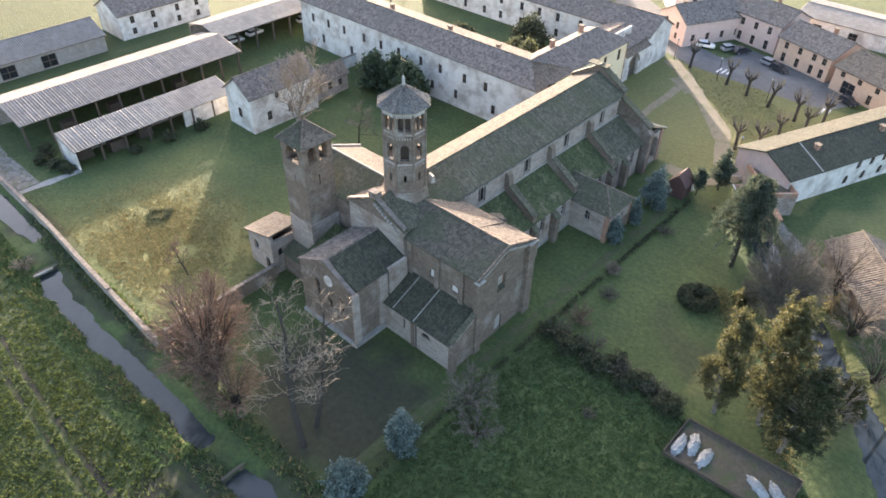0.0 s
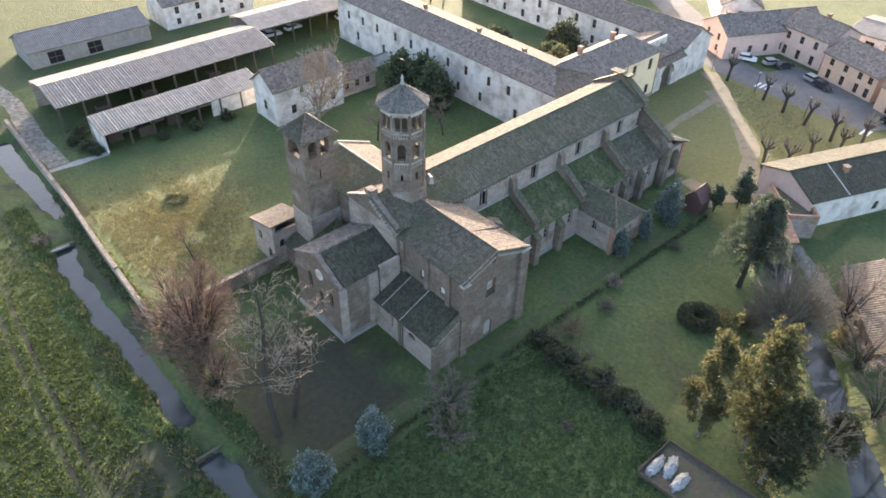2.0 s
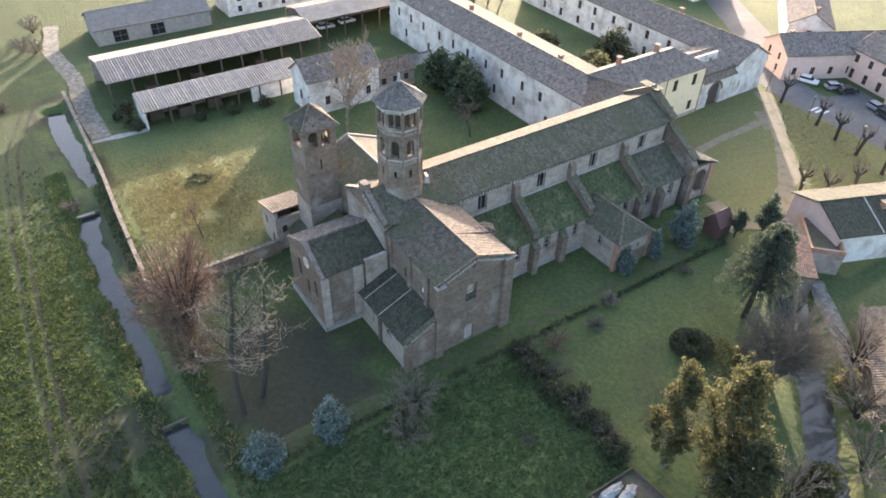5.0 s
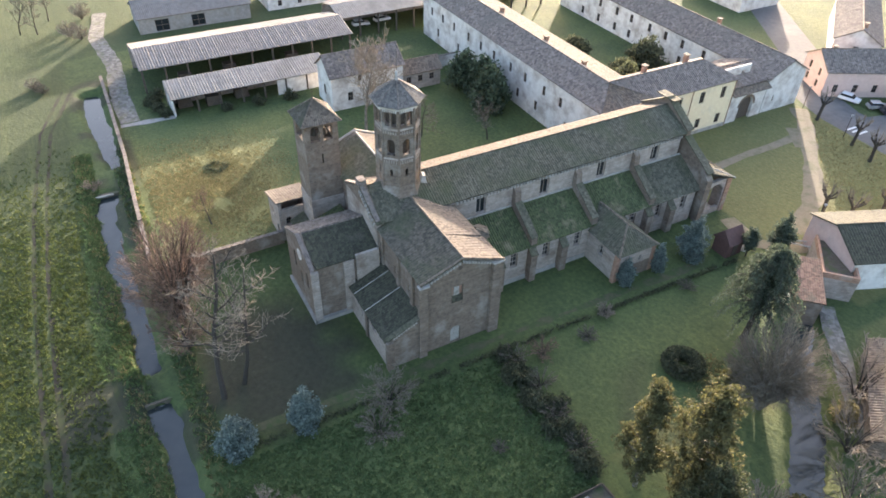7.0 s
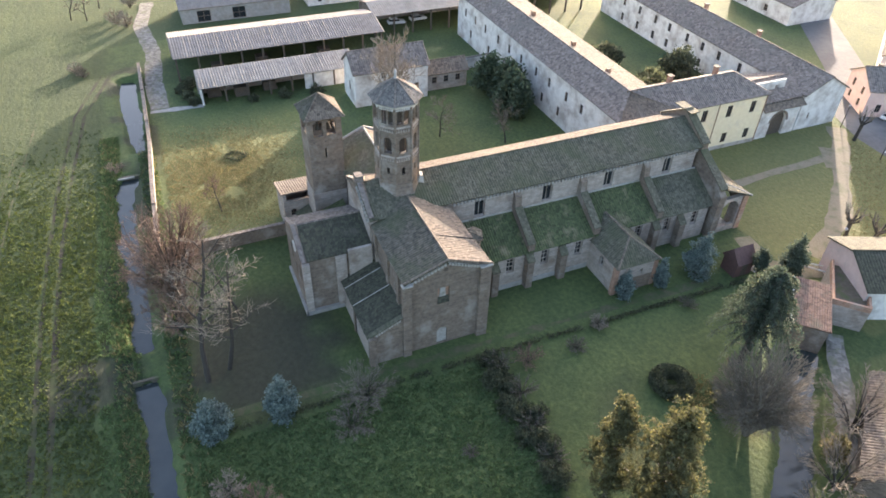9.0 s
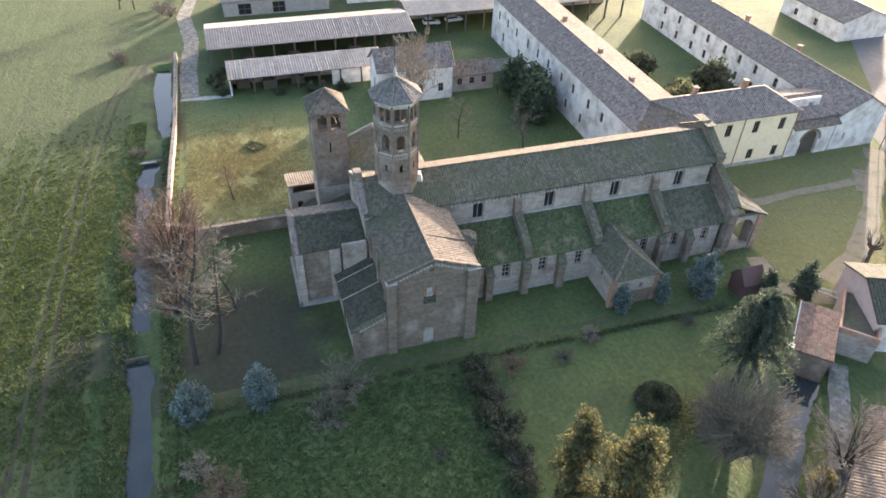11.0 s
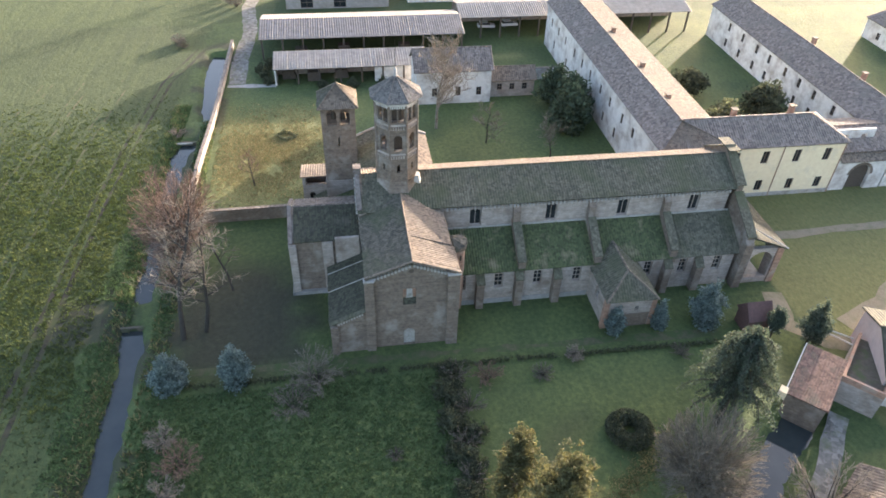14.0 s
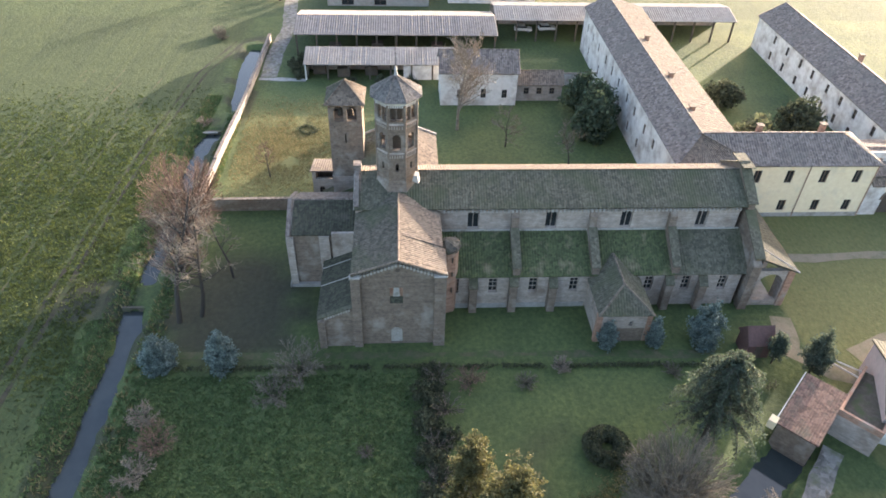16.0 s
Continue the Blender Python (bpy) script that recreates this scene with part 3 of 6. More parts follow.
# Far slope gets paler tiles: sunlight on it is put into the colour.
one("nave_roof", "tile_red", church, lambda bm: slope(bm, (-55.05, 93.7, NE + 0.05), (-55.05, 44.2, NE + 0.05), (NX, 44.2, NR), (NX, 93.7, NR), rows=8), "nave barrel tile roof, sunlight put into paler tiles")
one("ridge", "tile", church, lambda bm: ridge_caps(bm, (NX, 52, NR + 0.03), (NX, 93.6, NR + 0.03), 0.13), kind="stuff")
one("corbel_table", "stone", church, lambda bm: dentils(bm, (-45.3, 55), (-45.3, 93.4), NE - 0.62), kind="stuff")
one("corbel_table", "stone", church, lambda bm: dentils(bm, (NX, 44.3), (-45.4, 44.3), NR - 0.6, drop=-2.75), kind="stuff")
one("string_course", "stone", church, lambda bm: box(bm, -45.3, -45.12, 54.9, 93.4, 8.55, 8.72))
one("coping", "tile_grey", church, lambda bm: (prism(bm, [(NX, 44.15, NR + 0.35), (NX, 44.75, NR + 0.35), (NX + 4.9, 44.75, NE + 0.35), (NX + 4.9, 44.15, NE + 0.35)], (0, 0, 0.14)), prism(bm, [(NX, 44.15, NR + 0.35), (NX - 4.9, 44.15, NE + 0.35), (NX - 4.9, 44.75, NE + 0.35), (NX, 44.75, NR + 0.35)], (0, 0, 0.14)), box(bm, NX - 0.7, NX + 0.5, 44.05, 45.0, NR + 0.3, NR + 1.1)))

# aisles
AIS = [56.5, 61.3, 66.4, 71.6, 81.2, 86.0, 90.8]
block(church, -45.3, -40.2, 54.6, 93.6, 0, 5.35, "brick_plain", 0.6, {"e": [(y, 1.1, 2.6, 4.85) for y in AIS]}, ("e",), bars=(1, 2), frame_mat="brick_plain")
block(church, -59.8, -54.7, 54.6, 93.6, 0, 5.35, "brick_plain", 0.6, {}, ("w", "s"))
for y0, y1, mm in ((54.7, 63.9, "tile_green"), (63.9, 74.0, "tile_green"), (74.0, 84.2, "tile_green"), (84.2, 93.7, "tile_moss")):
    one("aisle_roof", mm, church, lambda bm: slope(bm, (-39.85, y0, 5.4), (-39.85, y1, 5.4), (-45.3, y1, 8.5), (-45.3, y0, 8.5)), "moss-green barrel tile aisle roof")
one("aisle_roof", "tile", church, lambda bm: slope(bm, (-60.1, 93.7, 5.4), (-60.1, 54.5, 5.4), (-54.7, 54.5, 8.5), (-54.7, 93.7, 8.5)))
for y in (64.1, 74.0, 84.2):
    one("flying_wall", "brick", church, lambda bm: prism(bm, [(-45.28, y - 0.45, 8.6), (-45.28, y - 0.45, 11.7), (-44.6, y - 0.45, 11.0), (-44.4, y - 0.45, 9.5), (-40.6, y - 0.45, 6.9), (-40.0, y - 0.45, 6.5), (-40.0, y - 0.45, 4.6)], (0, 0.9, 0)), "brick wall buttress sloping over the aisle roof")
    one("flying_wall_coping", "tile_moss", church, lambda bm: prism(bm, [(-44.35, y - 0.55, 9.5), (-40.0, y - 0.55, 6.53), (-40.0, y - 0.55, 6.66), (-44.35, y - 0.55, 9.63)], (0, 1.1, 0)))
for y, h in ((58.8, 5.0), (63.8, 5.3), (68.8, 5.0), (83.6, 5.2), (88.0, 4.9)):
    one("buttress", "brick", church, lambda bm: prism(bm, [(-40.2, y - 0.48, 0), (-39.15, y - 0.48, 0), (-39.15, y - 0.48, h - 0.9), (-40.2, y - 0.48, h)], (0, 0.96, 0)))
    one("buttress_cap", "tile_moss", church, lambda bm: prism(bm, [(-39.08, y - 0.56, h - 0.92), (-40.2, y - 0.56, h + 0.02), (-40.2, y - 0.56, h + 0.15), (-39.08, y - 0.56, h - 0.80)], (0, 1.12, 0)))
one("plinth", "concrete", church, lambda bm: box(bm, -40.2, -40.08, 55.2, 73.3, 0, 0.7))

# north transept
TR, TE, TY = 13.35, 11.3, 49.6
block(church, -45.9, -34.2, 44.8, 54.6, 0, TE, "brick", 0.7, {"e": [(49.3, 1.5, 6.7, 9.1, False), (49.25, 1.35, 0.05, 2.75, True)], "s": [(-41.0, 1.1, 7.2, 8.6, True), (-37.6, 1.1, 7.0, 8.2, True)]}, ("s", "e", "n"), glazed=False)
one("niche_back", "brick_warm", church, lambda bm: box(bm, -34.72, -34.60, 48.5, 50.1, 6.6, 9.15), "recessed brick back of a blocked window")
one("niche_sill", "tile_dark", church, lambda bm: prism(bm, [(-34.60, 48.56, 6.7), (-34.17, 48.56, 6.7), (-34.17, 48.56, 6.78), (-34.60, 48.56, 7.45)], (0, 1.48, 0)), "dark sloping sill")
one("niche_panel", "stone", church, lambda bm: prism(bm, [(-34.60, 48.92, 7.46), (-34.60, 49.68, 7.46), (-34.60, 49.60, 9.05), (-34.60, 49.0, 9.05)], (0.1, 0, 0)), "pale blocked slit window")
one("door", "stone", church, lambda bm: box(bm, -34.62, -34.5, 48.57, 49.93, 0.05, 2.75), "bleached blocked-up arched doorway")
one("window_infill", "white", church, lambda bm: box(bm, -41.55, -40.45, 45.1, 45.25, 7.2, 8.6))
one("window_infill", "white", church, lambda bm: box(bm, -38.15, -37.05, 45.1, 45.25, 7.0, 8.2))
one("gable", "brick", church, lambda bm: gable(bm, ("x", -34.9), TY, 4.95, TE, TR - 0.15, 0.7))
one("oculus", "dark_wood", church, lambda bm: tube(bm, (-34.35, 49.5, 11.7), (-34.17, 49.5, 11.7), 0.27, 0.27, 10))
# Sunlight is put into the colour: redder +y slopes, darker -y slope.
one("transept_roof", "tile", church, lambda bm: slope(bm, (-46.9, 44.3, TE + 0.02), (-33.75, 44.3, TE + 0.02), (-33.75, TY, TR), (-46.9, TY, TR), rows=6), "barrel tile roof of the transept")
one("transept_roof", "tile_red", church, lambda bm: slope(bm, (-33.75, 55.0, TE - 0.12), (-38.5, 55.0, TE - 0.12), (-38.5, TY, TR - 0.02), (-33.75, TY, TR - 0.02), rows=5), "transept barrel tile roof, sunlight coloured into the tiles")
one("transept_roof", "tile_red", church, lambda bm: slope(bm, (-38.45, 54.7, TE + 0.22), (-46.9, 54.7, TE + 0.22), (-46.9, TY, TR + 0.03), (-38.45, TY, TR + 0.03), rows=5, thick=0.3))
one("ridge", "tile_red", church, lambda bm: (ridge_caps(bm, (-33.8, TY, TR + 0.05), (-46.8, TY, TR + 0.05)), ridge_caps(bm, (-33.85, TY, TR + 0.03), (-33.85, 55.0, TE - 0.05), 0.2), ridge_caps(bm, (-33.85, TY, TR + 0.03), (-33.85, 44.3, TE + 0.1), 0.16)), kind="stuff")
one("corbel_table", "stone", church, lambda bm: (dentils(bm, (-34.2, 45.2), (-34.2, 49.6), TE - 0.55, 0.42, drop=1.75), dentils(bm, (-34.2, 49.6), (-34.2, 54.2), TE + 1.2, 0.42, drop=-1.85)), kind="stuff")
for y0, y1, h in ((44.2, 45.25, 11.0), (53.6, 54.95, 11.1)):
    one("buttress", "brick", church, lambda bm: box(bm, -34.2, -33.65, y0, y1, 0, h))
    one("buttress_cap", "stone", church, lambda bm: box(bm, -34.25, -33.5, y0 - 0.1, y1 + 0.1, h, h + 0.16))
for x in (-44.6, -40.2, -36.5):
    one("pilaster", "brick", church, lambda bm: box(bm, x - 0.35, x + 0.35, 44.5, 44.8, 5.9, TE - 0.1))

# stair turret between transept and aisle
one("stair_turret", "brick_warm", church, lambda bm: tube(bm, (-40.6, 55.4, 0), (-40.6, 55.4, 9.9), 1.45, 1.4, 8), "round brick stair turret")
one("turret_roof", "tile", church, lambda bm: (tube(bm, (-40.6, 55.4, 9.9), (-40.6, 55.0, 10.9), 1.7, 0.35, 8), tube(bm, (-40.6, 55.4, 9.7), (-40.6, 55.4, 9.9), 1.55, 1.7, 8)))
# Dark blocks on the turret stand for the shade in slit openings.
for z in (3.6, 6.2, 8.4):
    one("slit", "dark_wood", church, lambda bm: box(bm, -39.3, -39.14, 55.9, 56.1, z, z + 0.7))

# lean-to chapel against the transept
one("wall", "brick_plain", church, lambda bm: wall(bm, (-45.0, 40.3), (-33.9, 40.3), 0, 4.2, 0.5, [(3.4, 3.75, 1.9, 3.6, True), (6.3, 7.9, 2.6, 3.4, True)]))
window(church, (-45.0, 40.3), (-33.9, 40.3), (3.4, 3.75, 1.9, 3.6), 0.2, bars=(0, 0))
window(church, (-45.0, 40.3), (-33.9, 40.3), (6.3, 7.9, 2.6, 3.4), 0.2, bars=(2, 0))
one("wall", "brick", church, lambda bm: prism(bm, [(-33.9, 40.8, 0), (-33.9, 44.2, 0), (-33.9, 44.2, 6.15), (-33.9, 40.8, 4.6)], (-0.5, 0, 0)))
one("buttress", "brick", church, lambda bm: box(bm, -34.2, -33.55, 40.1, 40.95, 0, 4.35))
one("pilaster", "brick", church, lambda bm: box(bm, -40.2, -39.75, 40.12, 40.3, 0, 4.2))
one("downpipe", "iron", church, lambda bm: tube(bm, (-39.4, 40.2, 0), (-39.4, 40.2, 4.2), 0.06, 0.06))
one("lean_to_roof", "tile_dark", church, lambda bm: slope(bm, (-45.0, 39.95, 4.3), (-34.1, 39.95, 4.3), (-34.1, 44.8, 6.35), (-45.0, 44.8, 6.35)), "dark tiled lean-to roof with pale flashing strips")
for x in (-43.0, -39.7):
    one("flashing", "stone", church, lambda bm: prism(bm, [(x, 40.0, 4.48), (x, 44.6, 6.42), (x, 44.6, 6.5), (x, 40.0, 4.56)], (0.09, 0, 0)))
one("corbel_table", "stone", church, lambda bm: dentils(bm, (-33.9, 40.9), (-33.9, 44.1), 4.5, 0.34, 0.18, 0.14, 1.5), kind="stuff")
one("coping", "tile_moss", church, lambda bm: prism(bm, [(-33.7, 40.2, 4.62), (-33.7, 44.2, 6.42), (-34.35, 44.2, 6.42), (-34.35, 40.2, 4.62)], (0, 0, 0.14)))

# choir
block(church, -54.2, -45.0, 35.6, 44.3, 0, 8.3, "brick", 0.7, {"s": [(-51.2, 0.8, 4.4, 7.0, True), (-49.1, 0.8, 3.2, 5.2, True), (-46.9, 0.8, 4.0, 6.4, True)]}, ("s", "e", "w"), bars=(0, 2))
one("gable", "brick", church, lambda bm: gable(bm, ("y", 35.6), -49.6, 4.6, 8.3, 10.55, 0.7))
one("oculus", "white", church, lambda bm: tube(bm, (-49.0, 35.62, 7.9), (-49.0, 35.52, 7.9), 0.75, 0.75, 14))
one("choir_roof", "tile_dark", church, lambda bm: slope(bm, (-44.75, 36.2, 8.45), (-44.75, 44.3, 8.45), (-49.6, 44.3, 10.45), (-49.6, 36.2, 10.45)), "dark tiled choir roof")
# Far slope: the sun on it is put in as lighter grey tiles.
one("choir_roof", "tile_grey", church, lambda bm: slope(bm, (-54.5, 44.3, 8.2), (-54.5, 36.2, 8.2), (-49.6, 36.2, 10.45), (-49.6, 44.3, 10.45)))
one("coping", "tile_grey", church, lambda bm: (prism(bm, [(-49.6, 35.5, 10.6), (-44.7, 35.5, 8.25), (-44.7, 36.0, 8.25), (-49.6, 36.0, 10.6)], (0, 0, 0.13)), prism(bm, [(-49.6, 35.5, 10.6), (-49.6, 36.0, 10.6), (-54.5, 36.0, 8.25), (-54.5, 35.5, 8.25)], (0, 0, 0.13))))
one("ridge", "tile_grey", church, lambda bm: ridge_caps(bm, (-49.6, 36.2, 10.5), (-49.6, 44.2, 10.5)), kind="stuff")
for y0, y1, h in ((35.5, 36.4, 8.0), (39.6, 40.9, 8.3), (41.2, 44.2, 8.8)):
    one("buttress", "brick_plain", church, lambda bm: box(bm, -45.0, -44.62, y0, y1, 0, h))
one("plinth", "concrete", church, lambda bm: (box(bm, -45.0, -44.5, 35.4, 40.2, 0, 0.5), box(bm, -54.3, -44.5, 35.3, 35.6, 0, 0.5)))

# crossing tower: eight sides, three storeys of openings, tiled pyramid
OX, OY, OA = -50.0, 49.5, 2.4


def oct_pts(a, z):
    r = a / math.cos(math.pi / 8)
    return [Vector((OX + r * math.cos(math.pi / 8 + k * math.pi / 4), OY + r * math.sin(math.pi / 8 + k * math.pi / 4), z)) for k in range(8)]


def ring(bm, a0, a1, z0, z1):
    lo, hi = oct_pts(a0, z0), oct_pts(a1, z1)
    vl, vh = [bm.verts.new(p) for p in lo], [bm.verts.new(p) for p in hi]
    for k in range(8):
        bm.faces.new((vl[k], vl[(k + 1) % 8], vh[(k + 1) % 8], vh[k]))
    bm.faces.new(vl[::-1]), bm.faces.new(vh)


SIDE = 2 * OA * math.tan(math.pi / 8)
for k in range(8):
    pts = oct_pts(OA, 0)
    a, b_ = pts[k], pts[(k + 1) % 8]
    m = SIDE / 2
    hs = [(m - 0.72, m - 0.08, 22.7, 24.5, True), (m + 0.08, m + 0.72, 22.7, 24.5, True), (m - 0.5, m + 0.5, 18.9, 21.0, True)]
    if k % 2:
        hs += [(m - 0.2, m + 0.2, 15.9, 17.0, True)]
    else:
        hs += [(m - 0.17, m + 0.17, 16.0, 16.9, False)]
    bm = bmesh.new()
    wall(bm, (a.x, a.y), (b_.x, b_.y), 12.6, 25.2, 0.4, hs)
    part("tower_face", bm, "brick", church, "brick face of the octagonal crossing tower")
# Solid core added behind the openings, dark to stand for interior shade.
one("tower_core", "dark_wood", church, lambda bm: ring(bm, OA - 1.1, OA - 1.1, 13, 25.1))
one("tower_cornice", "white", church, lambda bm: (ring(bm, OA + 0.05, OA + 0.22, 24.75, 25.0), ring(bm, OA + 0.22, OA + 0.4, 25.0, 25.35)), "pale arcaded cornice")
one("string_course", "brick_plain", church, lambda bm: ring(bm, OA + 0.1, OA + 0.06, 22.25, 22.45))
one("string_course", "brick_plain", church, lambda bm: ring(bm, OA + 0.1, OA + 0.06, 18.35, 18.55))
for z, st in ((21.75, 0.3), (17.85, 0.3), (24.5, 0.26)):
    def rowf(bm):
        p = oct_pts(OA, z)
        for k in range(8):
            dentils(bm, p[k].xy, p[(k + 1) % 8].xy, z, st, 0.14, 0.1)
    one("corbel_table", "white" if z > 24 else "brick_plain", church, rowf, kind="stuff")
for k in range(8):
    p = oct_pts(OA, 0)[k]
    one("corner_shaft", "brick", church, lambda bm: tube(bm, (p.x, p.y, 12.6), (p.x, p.y, 24.8), 0.15, 0.15, 6))
for k in range(8):
    def tri(bm):
        e = oct_pts(OA + 0.58, 25.35)
        tip = Vector((OX, OY, 27.5))
        a, b_ = e[k], e[(k + 1) % 8]
        slope(bm, a, b_, tip.lerp(b_, 0.06), tip.lerp(a, 0.06), 0.26, 0.05, 0.1)
    one("tower_roof", "slate", church, tri, "grey tiled pyramid roof face")
one("hip_ridge", "tile_grey", church, lambda bm: [ridge_caps(bm, p + Vector((0, 0, 0.03)), (OX, OY, 27.52), 0.075, 0.35) for p in oct_pts(OA + 0.58, 25.35)], kind="stuff")
one("finial", "lead", church, lambda bm: (tube(bm, (OX, OY, 27.2), (OX, OY, 28.1), 0.28, 0.12, 8), tube(bm, (OX, OY, 28.1), (OX, OY, 28.5), 0.2, 0.05, 8)))
one("lightning_rod", "iron", church, lambda bm: (tube(bm, (OX, OY, 28.3), (OX, OY, 31.6), 0.035, 0.02, 5), tube(bm, (OX - 0.4, OY, 30.3), (OX + 0.4, OY, 30.3), 0.025, 0.025, 4)))
one("tower_skirt", "brick", church, lambda bm: ring(bm, OA + 0.75, OA + 0.05, 12.2, 14.6))
one("dormer", "stone", church, lambda bm: prism(bm, [(-47.4, 51.3, 14.6), (-47.4, 52.1, 14.3), (-47.4, 51.9, 15.4), (-47.4, 51.5, 15.5)], (-0.8, 0.2, 0.1)))

# bell tower, square
BX0, BX1, BY0, BY1 = -62.1, -57.9, 40.5, 44.9
block(church, BX0, BX1, BY0, BY1, 8.6, 19.7, "brick", 0.55, {"e": [(41.85, 1.25, 17.1, 19.3, True), (43.55, 1.25, 17.1, 19.3, True), (42.6, 0.2, 13.9, 15.3, False)], "s": [(-60.0, 2.5, 17.1, 19.3, True), (-60.0, 0.2, 13.9, 15.3, False)], "n": [(-60.0, 1.6, 17.3, 19.2, True)], "w": [(42.7, 1.6, 17.3, 19.2, True)]}, glazed=False)
block(church, BX0 - 0.08, BX1 + 0.08, BY0 - 0.08, BY1 + 0.08, 0, 8.6, "brick_plain", 0.6)
one("belfry_floor", "dark_wood", church, lambda bm: box(bm, BX0 + 0.55, BX1 - 0.55, BY0 + 0.55, BY1 - 0.55, 16.7, 16.9))
one("bell", "iron", church, lambda bm: (tube(bm, (-59.2, 42.1, 17.5), (-59.2, 42.1, 18.4), 0.45, 0.22, 10), tube(bm, (-59.2, 40.9, 18.6), (-59.2, 44.5, 18.6), 0.08, 0.08, 6)), "dark bronze bell on a beam")
one("bell", "iron", church, lambda bm: tube(bm, (-59.2, 43.4, 17.4), (-59.2, 43.4, 18.3), 0.45, 0.22, 10))
tip = Vector((-60.0, 42.7, 22.0))
ev = [Vector((BX0 - 0.4, BY0 - 0.4, 19.6)), Vector((BX1 + 0.4, BY0 - 0.4, 19.6)), Vector((BX1 + 0.4, BY1 + 0.4, 19.6)), Vector((BX0 - 0.4, BY1 + 0.4, 19.6))]
for k in range(4):
    a, b_ = ev[k], ev[(k + 1) % 4]
    # Shade put into the colour: the -y face has darker tiles.
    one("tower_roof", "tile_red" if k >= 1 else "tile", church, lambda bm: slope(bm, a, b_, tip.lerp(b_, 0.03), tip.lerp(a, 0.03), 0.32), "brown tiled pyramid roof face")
one("hip_ridge", "tile_red", church, lambda bm: [ridge_caps(bm, p + Vector((0, 0, 0.05)), tip + Vector((0, 0, 0.05)), 0.13) for p in ev], kind="stuff")
one("cross", "iron", church, lambda bm: (tube(bm, tip, tip + Vector((0, 0, 1.3)), 0.04, 0.03, 5), tube(bm, tip + Vector((0, -0.3, 0.9)), tip + Vector((0, 0.3, 0.9)), 0.03, 0.03, 4)))
# Small dark blocks on the wall; their colour is the holes' shade.
for u in (41.2, 42.7, 44.2):
    for z in (11.3, 16.2):
        one("putlog_hole", "dark_wood", church, lambda bm: box(bm, BX1 - 0.05, BX1 + 0.004, u - 0.08, u + 0.08, z, z + 0.18))

# low roofs round the bell tower
block(church, -57.82, -54.9, 38.4, 44.3, 0, 4.6, "brick_plain", 0.4, {}, ("s", "e"))
one("sacristy_roof", "tile_green", church, lambda bm: slope(bm, (-58.0, 38.1, 4.7), (-54.2, 38.1, 4.7), (-54.2, 44.3, 7.0), (-58.0, 44.3, 7.0)))
block(church, -67.4, -62.3, 36.9, 41.5, 0, 5.2, "brick_plain", 0.45, {"s": [(-65.8, 0.9, 2.6, 4.2, True), (-63.6, 0.9, 0.3, 2.4, True)], "e": [(38.2, 0.8, 2.6, 3.9, True)]}, name="annex_wall")
one("annex_roof", "tile_red", church, lambda bm: slope(bm, (-67.8, 41.8, 5.2), (-67.8, 36.6, 5.2), (-62.1, 36.6, 6.7), (-62.1, 41.8, 6.7)))
one("annex_gable", "brick_plain", church, lambda bm: prism(bm, [(-67.4, 36.9, 5.2), (-62.3, 36.9, 5.2), (-62.3, 36.9, 6.6)], (0, 0.45, 0)))
block(church, -62.3, -57.98, 38.6, 40.4, 0, 3.2, "brick", 0.3, {}, ("s", "e"))
one("annex_roof", "tile_moss", church, lambda bm: slope(bm, (-62.3, 38.3, 3.2), (-57.8, 38.3, 3.2), (-57.8, 40.42, 4.2), (-62.3, 40.42, 4.2)))

# south transept
block(church, -64.4, -54.7, 45.0, 54.6, 0, TE, "brick", 0.7, {"w": [(49.5, 1.2, 6, 9, True)]}, ("s", "n", "w"))
one("gable", "brick", church, lambda bm: gable(bm, ("x", -64.4), TY, 4.8, TE, 13.6, 0.7))
# Sun and shade coloured in: darker mossy -y slope, redder +y slope.
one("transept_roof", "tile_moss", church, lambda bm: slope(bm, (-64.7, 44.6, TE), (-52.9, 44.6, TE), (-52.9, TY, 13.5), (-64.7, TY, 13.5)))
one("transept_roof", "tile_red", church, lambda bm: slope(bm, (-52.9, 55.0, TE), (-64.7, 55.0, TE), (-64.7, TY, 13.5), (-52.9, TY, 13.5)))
one("coping", "stone", church, lambda bm: (ridge_caps(bm, (-64.5, TY, 13.65), (-64.5, 44.6, 11.45), 0.2), ridge_caps(bm, (-64.5, TY, 13.65), (-64.5, 55.0, 11.45), 0.2), ridge_caps(bm, (-64.5, TY, 13.55), (-53, TY, 13.55), 0.15)), kind="stuff")

# side chapel on the north aisle
block(church, -40.2, -33.9, 73.5, 79.6, 0, 4.6, "brick_plain", 0.5, {"s": [(-37.4, 0.95, 2.2, 3.9, True)], "e": [(77.4, 0.5, 2.6, 3.4, False)]}, ("s", "e", "n"), bars=(1, 1), frame_mat="stone")
for y in (73.5, 79.6):
    one("corner_pier", "brick_warm", church, lambda bm: box(bm, -34.4, -33.82, y - 0.32, y + 0.32, 0, 4.55))
one("brick_band", "brick", church, lambda bm: box(bm, -33.9, -33.86, 73.9, 79.2, 0, 2.2))
one("chapel_roof", "tile_moss", church, lambda bm: slope(bm, (-42.5, 73.2, 4.6), (-33.5, 73.2, 4.6), (-33.5, 76.55, 7.0), (-42.5, 76.55, 7.0), cuts=[((-36.6, 76.55, 7), Vector((1, 0.93, 0)))]))
